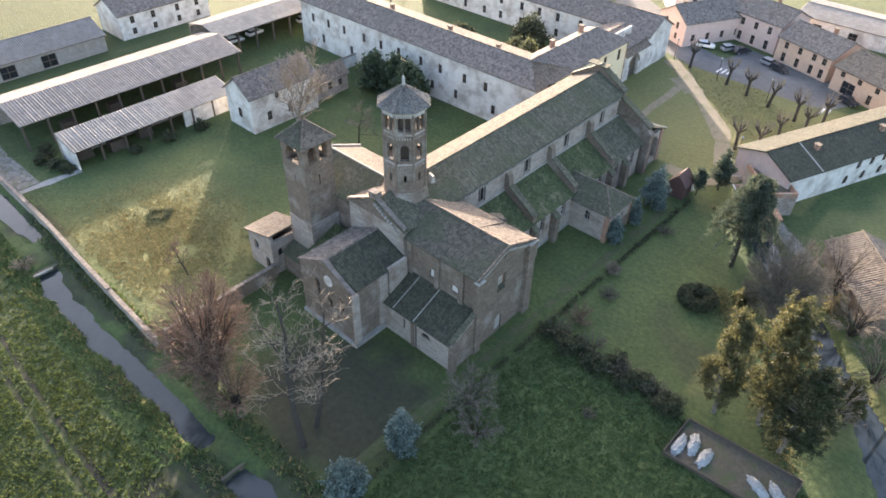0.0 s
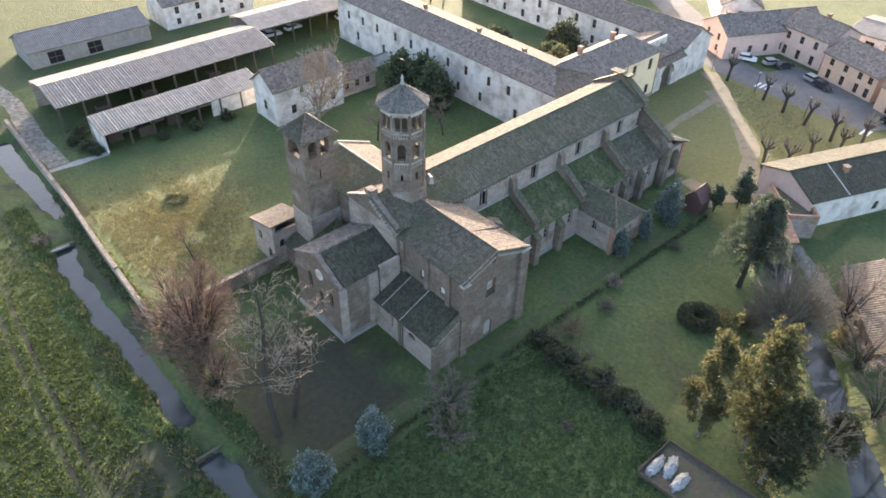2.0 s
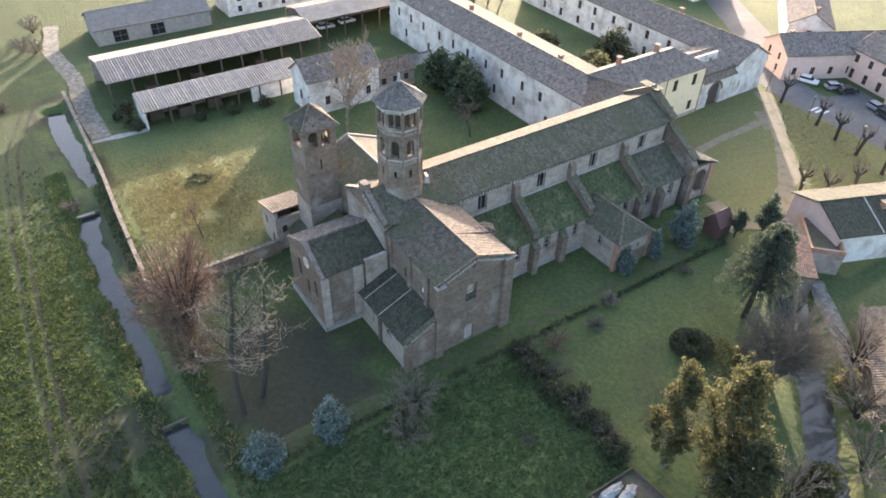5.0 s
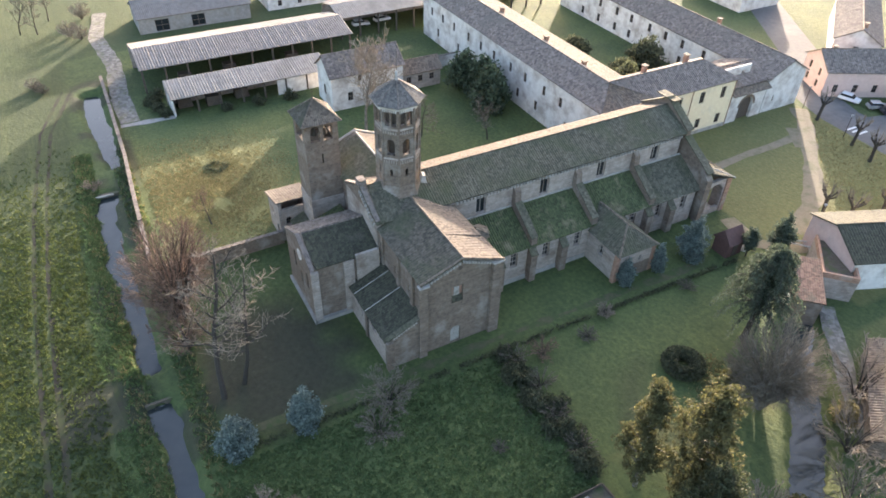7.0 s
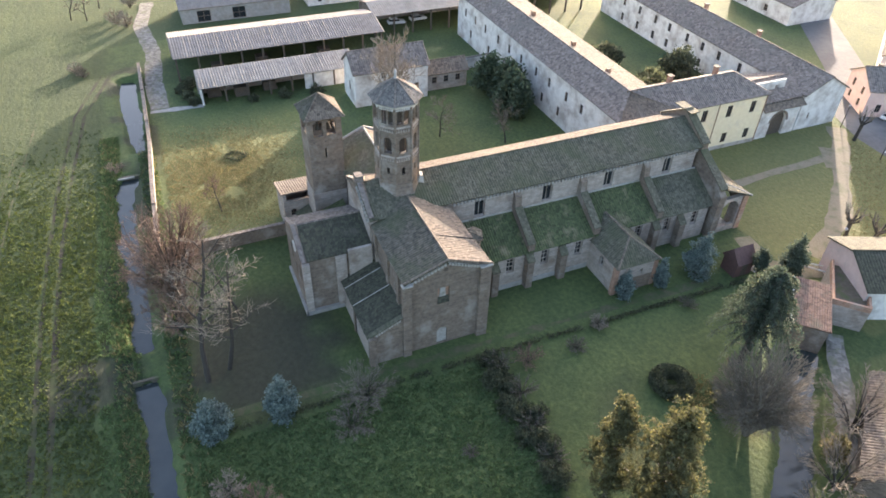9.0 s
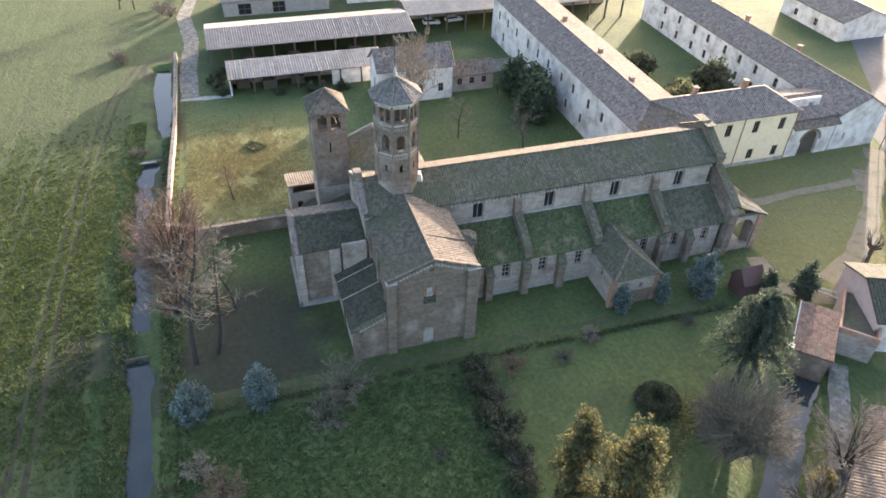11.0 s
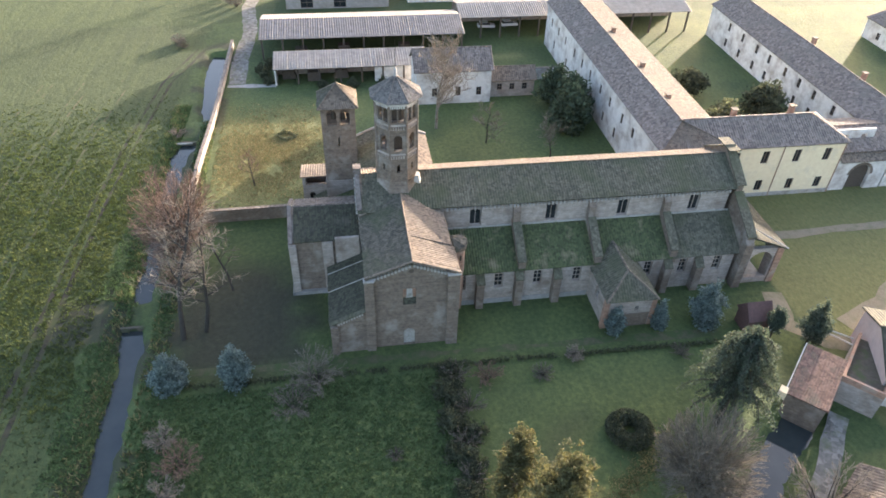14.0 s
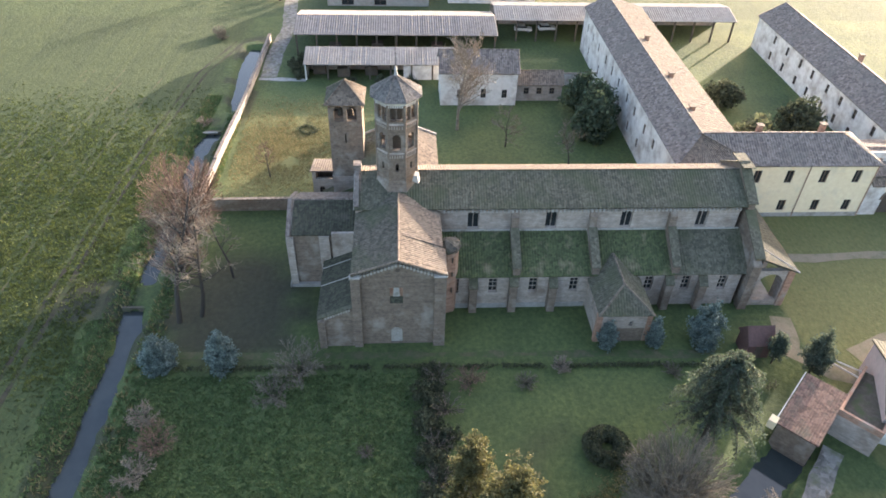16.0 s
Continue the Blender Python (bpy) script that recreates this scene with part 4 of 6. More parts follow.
one("chapel_roof", "tile_moss", church, lambda bm: slope(bm, (-33.5, 79.9, 4.6), (-42.5, 79.9, 4.6), (-42.5, 76.55, 7.0), (-33.5, 76.55, 7.0), cuts=[((-36.6, 76.55, 7), Vector((1, -0.93, 0)))]))
one("chapel_roof", "tile_moss", church, lambda bm: slope(bm, (-33.5, 73.2, 4.6), (-33.5, 79.9, 4.6), (-36.6, 79.9, 7.0), (-36.6, 73.2, 7.0), cuts=[((-36.6, 76.55, 7), Vector((-1, -0.93, 0))), ((-36.6, 76.55, 7), Vector((-1, 0.93, 0)))]))
one("hip_ridge", "tile_red", church, lambda bm: (ridge_caps(bm, (-36.6, 76.55, 7.05), (-33.5, 73.2, 4.66)), ridge_caps(bm, (-36.6, 76.55, 7.05), (-33.5, 79.9, 4.66)), ridge_caps(bm, (-36.6, 76.55, 7.05), (-42.2, 76.55, 7.05))), kind="stuff")

# west front and porch
one("west_front", "brick", church, lambda bm: prism(bm, [(-39.6, 93.6, 0), (-39.6, 93.6, 8.3), (-45.1, 93.6, 11.4), (-45.1, 93.6, 12.6), (-50, 93.6, 15.6), (-54.9, 93.6, 12.6), (-54.9, 93.6, 11.4), (-60.4, 93.6, 8.3), (-60.4, 93.6, 0)], (0, 0.9, 0)))
one("coping", "tile_moss", church, lambda bm: [prism(bm, [(a[0], 93.4, a[1]), (b_[0], 93.4, b_[1]), (b_[0], 93.4, b_[1] + 0.16), (a[0], 93.4, a[1] + 0.16)], (0, 1.3, 0)) for a, b_ in (((-39.3, 8.2), (-45.1, 11.45)), ((-44.9, 12.5), (-50, 15.62)), ((-50, 15.62), (-55.1, 12.5)), ((-54.9, 11.45), (-60.6, 8.2)))])
one("coping", "tile_moss", church, lambda bm: box(bm, -52.2, -48.6, 93.3, 94.9, 15.5, 15.62))
one("buttress", "brick", church, lambda bm: prism(bm, [(-40.2, 93.4, 0), (-39.0, 93.4, 0), (-39.0, 93.4, 7.2), (-40.2, 93.4, 8.3)], (0, 1.1, 0)))
block(church, -60.4, -39.8, 94.5, 99.4, 0, 5.9, "brick_plain", 0.6, {"e": [(96.85, 3.3, 0.9, 5.3, True)], "n": [(-43.5, 3.4, 0.0, 5.0, True), (-50, 3.8, 0.0, 5.2, True), (-56.5, 3.4, 0.0, 5.0, True)]}, ("e", "n", "w"), glazed=False)
one("corner_pier", "brick_warm", church, lambda bm: box(bm, -40.4, -39.6, 98.7, 99.6, 0, 5.9))
one("porch_roof", "tile_dark", church, lambda bm: slope(bm, (-39.4, 99.9, 5.9), (-60.8, 99.9, 5.9), (-60.8, 94.5, 8.1), (-39.4, 94.5, 8.1), cuts=[((-39.4, 99.9, 5.9), Vector((5.4, 3.4, 0)))]), "tiled lean-to porch roof")
one("porch_roof", "tile_dark", church, lambda bm: slope(bm, (-39.4, 94.5, 5.9), (-39.4, 99.9, 5.9), (-42.8, 99.9, 8.1), (-42.8, 94.5, 8.1), cuts=[((-39.4, 99.9, 5.9), Vector((-5.4, -3.4, 0)))]))
one("hip_ridge", "stone", church, lambda bm: (ridge_caps(bm, (-42.8, 94.5, 8.15), (-39.4, 99.9, 5.95), 0.13),), kind="stuff")
one("porch_floor", "concrete", church, lambda bm: box(bm, -59.8, -40.4, 94.5, 98.8, 0, 0.12))


# ---------------------------------------------------------------- houses and wings
def house(name, label, x0, x1, y0, y1, eave, ridge, axis, wall_mat, roof_mat, wins=None, skew=0.0, over=0.4, pitch=0.4, frame_mat="shutter", bars=(1, 1), chimneys=(), hip_lo=False, hip_hi=False, thick=0.45, category="house", group="", roof_mat2=None, sides=SIDES):
    h = thing(name, ((x0 + x1) / 2, (y0 + y1) / 2, 0), label, category, group)
    block(h, x0, x1, y0, y1, -0.2, eave, wall_mat, thick, wins, sides, bars, frame_mat, depth=0.12)
    rm2 = roof_mat2 or roof_mat
    g = (ridge - eave) / (((x1 - x0) if axis == "y" else (y1 - y0)) / 2)
    ez = eave - over * g + 0.06
    if axis == "y":
        c, half = (x0 + x1) / 2, (x1 - x0) / 2 + over
        lo, hi = y0 - over, y1 + over
        cut = [[], []]
        for k, sgn in ((0, 1), (1, -1)):
            if hip_lo:
                cut[k].append(((c, lo + half, ridge), Vector((sgn * -1, -1, 0))))
            if hip_hi:
                cut[k].append(((c, hi - half, ridge), Vector((sgn * -1, 1, 0))))
        one("roof", roof_mat, h, lambda bm: slope(bm, (c + half, lo, ez), (c + half, hi, ez), (c, hi, ridge + 0.06), (c, lo, ridge + 0.06), pitch, cuts=cut[0]))
        one("roof", rm2, h, lambda bm: slope(bm, (c - half, hi, ez), (c - half, lo, ez), (c, lo, ridge + 0.06), (c, hi, ridge + 0.06), pitch, cuts=cut[1]))
        for flag, e, s in ((hip_lo, lo, 1), (hip_hi, hi, -1)):
            if flag:
                pts = [(c - half, e, ez), (c + half, e, ez)]
                tp = (c, e + s * half, ridge + 0.06)
                one("roof", roof_mat, h, lambda bm: slope(bm, pts[0], pts[1], Vector(tp).lerp(Vector(pts[1]), 0.02), Vector(tp).lerp(Vector(pts[0]), 0.02), pitch))
            else:
                one("gable", wall_mat, h, lambda bm: gable(bm, ("y", y0 if s == 1 else y1 - thick), c, (x1 - x0) / 2, eave, ridge, thick))
        r0, r1 = (c, lo + (half if hip_lo else 0), ridge + 0.1), (c, hi - (half if hip_hi else 0), ridge + 0.1)
    else:
        c = (y0 + y1) / 2 + skew
        up_, dn_ = y1 + over - c, c - y0 + over
        half = dn_
        lo, hi = x0 - over, x1 + over
        cut = [[], []]
        for k, sgn, w_ in ((0, 1, up_), (1, -1, dn_)):
            if hip_lo:
                cut[k].append(((lo + half, c, ridge), Vector((-w_, sgn * -half, 0))))
            if hip_hi:
                cut[k].append(((hi - half, c, ridge), Vector((w_, sgn * -half, 0))))
        one("roof", roof_mat, h, lambda bm: slope(bm, (hi, c + up_, ez), (lo, c + up_, ez), (lo, c, ridge + 0.06), (hi, c, ridge + 0.06), pitch, cuts=cut[0]))
        one("roof", rm2, h, lambda bm: slope(bm, (lo, c - dn_, ez), (hi, c - dn_, ez), (hi, c, ridge + 0.06), (lo, c, ridge + 0.06), pitch, cuts=cut[1]))
        for flag, e, s in ((hip_lo, lo, 1), (hip_hi, hi, -1)):
            if flag:
                pts = [(e, c + up_, ez), (e, c - dn_, ez)]
                tp = (e + s * half, c, ridge + 0.06)
                one("roof", roof_mat, h, lambda bm: slope(bm, pts[0], pts[1], Vector(tp).lerp(Vector(pts[1]), 0.02), Vector(tp).lerp(Vector(pts[0]), 0.02), pitch))
            else:
                gx = x0 if s == 1 else x1 - thick
                one("gable", wall_mat, h, lambda bm: prism(bm, [(gx, y0, eave), (gx, y1, eave), (gx, c, ridge)], (thick, 0, 0)))
        r0, r1 = (lo + (half if hip_lo else 0), c, ridge + 0.1), (hi - (half if hip_hi else 0), c, ridge + 0.1)
    one("ridge", rm2, h, lambda bm: ridge_caps(bm, r0, r1, 0.15, 0.5), kind="stuff")
    for cx, cy, cz in chimneys:
        ch = one("chimney", "brick_warm", h, lambda bm: box(bm, cx - 0.35, cx + 0.35, cy - 0.35, cy + 0.35, cz - 1.6, cz + 0.7))
        one("chimney_cap", "tile_red", ch, lambda bm: (box(bm, cx - 0.5, cx + 0.5, cy - 0.5, cy + 0.5, cz + 0.85, cz + 0.95), box(bm, cx - 0.3, cx - 0.15, cy - 0.3, cy + 0.3, cz + 0.7, cz + 0.85), box(bm, cx + 0.15, cx + 0.3, cy - 0.3, cy + 0.3, cz + 0.7, cz + 0.85)))
    return h


# cloister ranges behind the church
def two_rows(cs, w=1.0, lo=(1.4, 3.2), hi=(6.0, 8.2)):
    return [(c, w, *lo) for c in cs] + [(c, w, *hi) for c in cs]


house("cloister_range", "long white plastered cloister range with brown tile roof", -122, -59.25, 89.9, 101.6, 9.4, 11.8, "x", "white", "tile_red",
      {"s": [(c, 0.9, 5.4, 7.2) for c in (-118, -113, -108, -102, -97, -92, -86, -81, -75, -70)] + [(c, 0.9, 1.6, 3.4) for c in (-115, -106, -99, -90, -83, -77, -68)], "n": [(c, 0.9, 5.4, 7.2) for c in (-115, -108, -100, -92, -84, -76)], "w": [(92.5, 0.9, 5.5, 7.2), (95.5, 0.9, 5.5, 7.2)]},
      chimneys=((-72, 95.6, 11.2), (-84, 96.0, 11.2), (-100, 96.4, 11.2)), hip_hi=True, skew=-1.5, roof_mat2="tile_grey", category="building")
yel = house("yellow_range", "cream yellow two-storey range with brown shuttered windows", -68.4, -59.2, 94.2, 120.3, 9.4, 11.8, "y", "yellow", "tile_grey",
            {"e": [(c, 1.15, 6.1, 8.3) for c in (102.2, 107.1, 112.4, 117.5)] + [(c, 1.15, 1.1, 3.0) for c in (107.6, 112.9, 117.8)] + [(102.4, 1.15, 1.1, 3.0)], "n": [(-62, 1.0, 6.1, 8.0), (-65.5, 1.0, 6.1, 8.0)]}, bars=(1, 0), hip_hi=True, sides=("e", "n", "w"), chimneys=((-66, 104, 11.2), (-66.3, 114, 11.2)), category="building")
for y in (109.8, 120.1):
    one("downpipe", "brick_warm", yel, lambda bm: tube(bm, (-59.1, y, 0), (-59.1, y, 9.3), 0.07, 0.07))
one("plinth", "stone", yel, lambda bm: box(bm, -59.2, -59.12, 101.7, 120.2, 0, 0.7))
gate = thing("gatehouse", (-60, 125, 0), "pale plastered gatehouse with arched doorway and tiled canopy", "gatehouse")
one("wall", "white", gate, lambda bm: wall(bm, (-59.4, 120.4), (-59.4, 129.6), 0, 6.0, 0.6, [(2.9, 6.5, 0, 4.6, True)]))
one("gate_leaf", "dark_wood", gate, lambda bm: box(bm, -60.1, -59.95, 123.1, 127.1, 0, 4.6))
one("arch_ring", "brick", gate, lambda bm: [prism(bm, [(-59.38, 125.1 + r * math.cos(t), 2.8 + r * math.sin(t)) for r, t in ((1.82, a), (2.25, a), (2.25, a + 0.3), (1.82, a + 0.3))], (0.06, 0, 0)) for a in [0.02 + i * 0.314 for i in range(10)]])
one("canopy", "tile_red", gate, lambda bm: slope(bm, (-58.6, 120.4, 5.7), (-58.6, 130.0, 5.7), (-60.0, 130.0, 6.5), (-60.0, 120.4, 6.5)))
one("wall", "white", gate, lambda bm: wall(bm, (-62.5, 120.6), (-62.5, 127.5), 6.0, 9.3, 0.4, [(1.4, 2.4, 6.9, 8.4), (4.6, 5.6, 6.9, 8.4)]))
house("cloister_range", "long white plastered farm range with brown tile roof", -124, -59.5, 130.0, 139.8, 7.2, 9.9, "x", "white", "tile_grey",
      {"s": two_rows((-66, -71, -76, -82, -87, -92, -98, -103, -109, -115), 1.0, (0.8, 2.6), (4.3, 6.1)), "n": two_rows((-66, -74, -82, -90, -98), 1.0, (0.8, 2.6), (4.3, 6.1)), "e": [(132.5, 0.4, 2.0, 3.2)]}, chimneys=((-80, 137, 9.4), (-96, 137, 9.4)), category="building")
house("link_range", "low roofed link range with brown tiles", -70, -60.2, 120.5, 130.4, 6.9, 8.5, "y", "white", "tile_grey", {}, category="building")

# ruined store beside the yard, with its low annex
house("stone_barn", "tall patched plaster barn with worn tile roof", -102.6, -95.3, 57.4, 71.8, 6.8, 9.5, "y", "white", "tile_grey",
      {"e": [(61, 1.0, 1.5, 3.2), (65.5, 1.0, 1.5, 3.4), (69.5, 1.0, 1.5, 3.2), (63, 0.8, 5, 6.2)], "s": [(-99, 1.2, 2.0, 4.0, True)]}, category="barn")
house("low_annex", "low annex with brown tile roof", -101.5, -97.2, 72.0, 80.9, 3.6, 5.2, "y", "brick_plain", "tile_red", {"e": [(74, 1.0, 1.4, 2.7), (76.5, 1.0, 1.4, 2.7), (79, 1.0, 1.4, 2.7)]}, category="shed")


# farm sheds with corrugated roofs on posts
def shed(label, x0, x1, y0, y1, z_lo, z_hi, back=True, posts=9, mat_roof="fibre", sunlit_mat=None, ridge_x=None):
    s = thing("open_shed", ((x0 + x1) / 2, (y0 + y1) / 2, 0), label, "shed")
    rx = x0 if ridge_x is None else ridge_x
    one("roof", mat_roof, s, lambda bm: slope(bm, (x1, y0, z_lo), (x1, y1, z_lo), (rx, y1, z_hi), (rx, y0, z_hi), 0.5, 0.075, 0.06, rows=3), "grey corrugated roof sheets")
    if ridge_x is not None:
        one("roof", sunlit_mat or mat_roof, s, lambda bm: slope(bm, (x0, y1, z_lo), (x0, y0, z_lo), (rx, y0, z_hi), (rx, y1, z_hi), 0.5, 0.075, 0.06, rows=3))
    for i in range(posts):
        y = y0 + 0.5 + (y1 - y0 - 1) * i / (posts - 1)
        one("post", "dark_wood", s, lambda bm: box(bm, x1 - 0.9, x1 - 0.55, y - 0.17, y + 0.17, -0.1, z_lo + 0.05))
        one("beam", "dark_wood", s, lambda bm: prism(bm, [(x1 - 0.3, y - 0.08, z_lo - 0.1), (rx + 0.1, y - 0.08, z_hi - 0.1), (rx + 0.1, y - 0.08, z_hi - 0.35), (x1 - 0.3, y - 0.08, z_lo - 0.3)], (0, 0.16, 0)))
    if back:
        xb = x0 + 0.3
        one("back_wall", "brick_plain", s, lambda bm: box(bm, xb, xb + 0.35, y0, y1, -0.2, (z_hi if ridge_x is None else z_lo) - 0.3))
    return s


shed("open farm shed with grey corrugated roof", -111.6, -105.6, 30.7, 61.0, 3.4, 4.6, posts=8, mat_roof="fibre_pale")
lowshed = bpy.data.objects["open_shed"]
one("side_wall", "white", lowshed, lambda bm: box(bm, -106.6, -106.2, 50.5, 60.8, 0, 3.0))
one("side_wall", "white", lowshed, lambda bm: prism(bm, [(-111.2, 30.9, 0), (-105.9, 30.9, 0), (-105.9, 30.9, 3.3), (-111.2, 30.9, 4.4)], (0, 0.3, 0)))
# Far slope in paler sheets: the sun on it is coloured in.
shed("long open farm shed with grey corrugated roof", -131.0, -117.0, 27.6, 70.6, 4.9, 6.4, posts=11, sunlit_mat="fibre_pale", ridge_x=-124.3)
shed("long open farm shed with pale corrugated roof", -137, -125.5, 71.0, 126.0, 5.0, 6.2, posts=13, mat_roof="fibre_pale", ridge_x=-131.5)
house("farm_house", "hazy white farm house with grey roof", -160, -150, 62, 84, 5.5, 8.2, "y", "white", "tile_grey", {"e": two_rows((65, 70, 76, 81), 1.0, (0.8, 2.2), (3.2, 4.8))})
house("barn", "low grey farm barn", -158, -147.5, 32, 57, 3.6, 5.8, "y", "concrete", "fibre", {"e": [(37, 3, 0.2, 2.8), (45, 3, 0.2, 2.8)]}, category="barn")


# ---------------------------------------------------------------- village houses, turned to their street
def turn(h, degrees):
    h.rotation_euler = (0, 0, radians(degrees))
    return h


wh = turn(house("terraced_house", "white and pink terraced house with dark tile roof", -20.3, -9.7, 100.5, 145.1, 5.0, 7.0, "y", "white", "tile_dark",
                {"e": [(c, 1.0, 3.0, 4.4) for c in (116, 119, 122, 125, 128, 131, 134)] + [(c, 1.1, 0.6, 2.2, True) for c in (114, 118, 122, 126, 130)], "s": [(-15.0, 0.8, 2.6, 3.8)]}, chimneys=((-13.2, 109, 6.4), (-13.2, 124, 6.4))), -22.4)
one("gable_render", "pink", wh, lambda bm: box(bm, -20.3, -9.7, 100.42, 100.5, -0.2, 5.0))
one("gable_render", "pink", wh, lambda bm: prism(bm, [(-20.3, 100.42, 5.0), (-9.7, 100.42, 5.0), (-15.0, 100.42, 6.9)], (0, 0.08, 0)))
one("roof_seam", "stone", wh, lambda bm: prism(bm, [(-9.4, 106.8, 4.98), (-15.0, 106.8, 7.12), (-15.0, 106.8, 7.22), (-9.4, 106.8, 5.08)], (0, 0.2, 0)))
ter = thing("terrace", (-22.75, 98.95, 0), "flat terrace with terracotta parapet walls", "terrace")
one("base_wall", "brick_plain", ter, lambda bm: box(bm, -25.0, -20.5, 94.75, 103.15, -0.2, 3.2))
one("paving", "mud", ter, lambda bm: box(bm, -24.7, -20.8, 95.05, 103.1, 3.2, 3.25), "dark terrace floor")
for bx in ((-25.0, -24.7, 94.75, 103.15), (-20.8, -20.5, 94.75, 103.15), (-24.7, -20.8, 94.75, 95.05)):
    one("parapet", "brick_warm", ter, lambda bm: box(bm, *bx, 3.2, 4.0), "terracotta painted parapet")
turn(ter, 44).location = (-21.2, 100.4, 0)
mill = thing("mill", (-20.5, 93.4, 0), "low brick mill with a brown mono-pitch tile roof over the canal", "mill")
block(mill, -22.5, -18.5, 89.5, 97.2, -1.2, 3.0, "brick", 0.4)
one("gable", "brick", mill, lambda bm: prism(bm, [(-22.5, 90.0, 3.0), (-22.5, 97.2, 3.0), (-22.5, 97.2, 3.75), (-22.5, 90.0, 3.1)], (0.4, 0, 0)))
one("gable", "brick", mill, lambda bm: prism(bm, [(-18.9, 90.0, 3.0), (-18.9, 97.2, 3.0), (-18.9, 97.2, 3.75), (-18.9, 90.0, 3.1)], (0.4, 0, 0)))
one("roof", "mill_tile", mill, lambda bm: slope(bm, (-22.7, 89.2, 3.12), (-18.3, 89.2, 3.12), (-18.3, 97.4, 3.95), (-22.7, 97.4, 3.95), 0.3, 0.08), "worn brown barrel tiles")
one("verge_board", "white", mill, lambda bm: prism(bm, [(-22.78, 89.2, 3.2), (-22.78, 97.4, 4.03), (-22.78, 97.4, 3.78), (-22.78, 89.2, 2.95)], (-0.1, 0, 0)), "pale board along the roof edge")
one("hoist_box", "yellow", mill, lambda bm: box(bm, -23.4, -22.6, 88.9, 89.9, 2.2, 3.3), "pale box at the roof corner")
turn(mill, 45)
rail = thing("lane_barrier", (-28.4, 102.6, 0), "low white beam barrier across the lane", "barrier")
for a, b_ in (((-29.6, 101.2, 0.75), (-27.0, 104.5, 0.75)), ((-28.9, 101.0, 0.75), (-26.4, 103.2, 0.75))):
    one("beam", "white", rail, lambda bm: tube(bm, a, b_, 0.1, 0.1, 6))
    for p in (a, b_):
        one("post", "white", rail, lambda bm: tube(bm, (p[0], p[1], -0.1), p, 0.09, 0.09, 6))
cov = thing("plant_cover", (-31.0, 94.9, 0), "small pointed white fleece plant cover", "plant cover")
one("fleece", "white", cov, lambda bm: tube(bm, (-31.0, 94.9, -0.05), (-31.0, 94.9, 1.1), 0.6, 0.05, 5))
turn(house("low_barn", "low barn with worn brown red tile roof", -6.0, 2.4, 81.0, 96.0, 2.7, 4.6, "y", "brick", "tile_red", {}, category="barn"), 37.7)
turn(house("corner_house", "pink two-storey corner house with brown roof", -62.5, -53.0, 147.5, 172, 5.4, 8.0, "y", "pink", "tile_grey",
           {"s": [(-60, 0.9, 3.2, 4.7), (-56, 0.9, 3.2, 4.7), (-60, 0.9, 0.9, 2.3), (-56, 0.9, 0.9, 2.3)], "e": [(c, 1.0, 1.0, 2.6) for c in (150, 154, 158, 162, 166)]}, chimneys=((-58, 150, 7.6),)), -27)
turn(house("town_house", "pale pink town house with dark shutters", -52.5, -41.0, 158.5, 169, 6.4, 8.8, "x", "pink", "tile_grey",
           {"s": two_rows((-50.5, -47, -43.5), 1.0, (0.4, 2.4), (3.8, 5.4)), "e": two_rows((161, 165), 1.0, (0.8, 2.4), (3.8, 5.4)), "w": two_rows((161, 165), 1.0, (0.8, 2.4), (3.8, 5.4))}, chimneys=((-47, 165, 8.4),)), -14)
turn(house("town_house", "orange plastered town house with brown roof", -40.2, -27.0, 152.5, 163, 5.2, 7.6, "x", "orange", "tile_grey",
           {"s": two_rows((-38, -34.5, -31, -28.5), 1.0, (0.4, 2.3), (3.2, 4.6)), "w": two_rows((156, 160), 1.0, (0.6, 2.2), (3.2, 4.6))}, chimneys=((-33, 160, 7.2),)), -20)
turn(house("town_house", "orange plastered town house with wide shop opening", -26.0, -12.0, 145.5, 157, 4.8, 7.2, "x", "orange", "tile_red",
           {"s": [(-22, 3.0, 0.2, 2.8), (-17, 1.0, 0.5, 2.4)] + [(c, 1.0, 3.2, 4.3) for c in (-24, -20, -16)]}), -24)
turn(house("street_house", "long white street house with many shuttered windows", -79, -70, 160, 192, 6.4, 9.0, "y", "white", "tile_grey",
           {"w": two_rows((163, 167, 171, 175, 179, 183, 187), 1.0, (0.8, 2.4), (3.8, 5.4)), "s": [(-74.5, 1.0, 3.8, 5.2)]}, chimneys=((-74, 162, 8.8),)), 36)
house("workshop", "low pale workshop with flat light roof", -45, -20, 176, 190, 3.6, 4.6, "x", "white", "fibre_pale", {"s": [(-40, 2.0, 0.4, 2.4), (-32, 2.0, 0.4, 2.4)]}, category="workshop")
house("barn", "white barn far behind the cloister", -120, -100, 168, 182, 4.6, 7.0, "x", "white", "tile_grey", {"s": [(-115, 1.2, 1, 2.6), (-108, 1.2, 1, 2.6)]}, category="barn")
shd = thing("garden_shed", (-32.0, 92.4, 0), "dark red timber garden shed", "shed")
one("body", "red_paint", shd, lambda bm: box(bm, -33.3, -30.7, 91.0, 93.9, 0, 2.4))
one("roof", "red_paint", shd, lambda bm: (prism(bm, [(-33.6, 90.8, 2.3), (-30.4, 90.8, 2.3), (-32.0, 90.8, 4.2)], (0, 3.3, 0))))
one("door", "dark_wood", shd, lambda bm: box(bm, -30.7, -30.65, 92.0, 92.9, 0.05, 2.0))


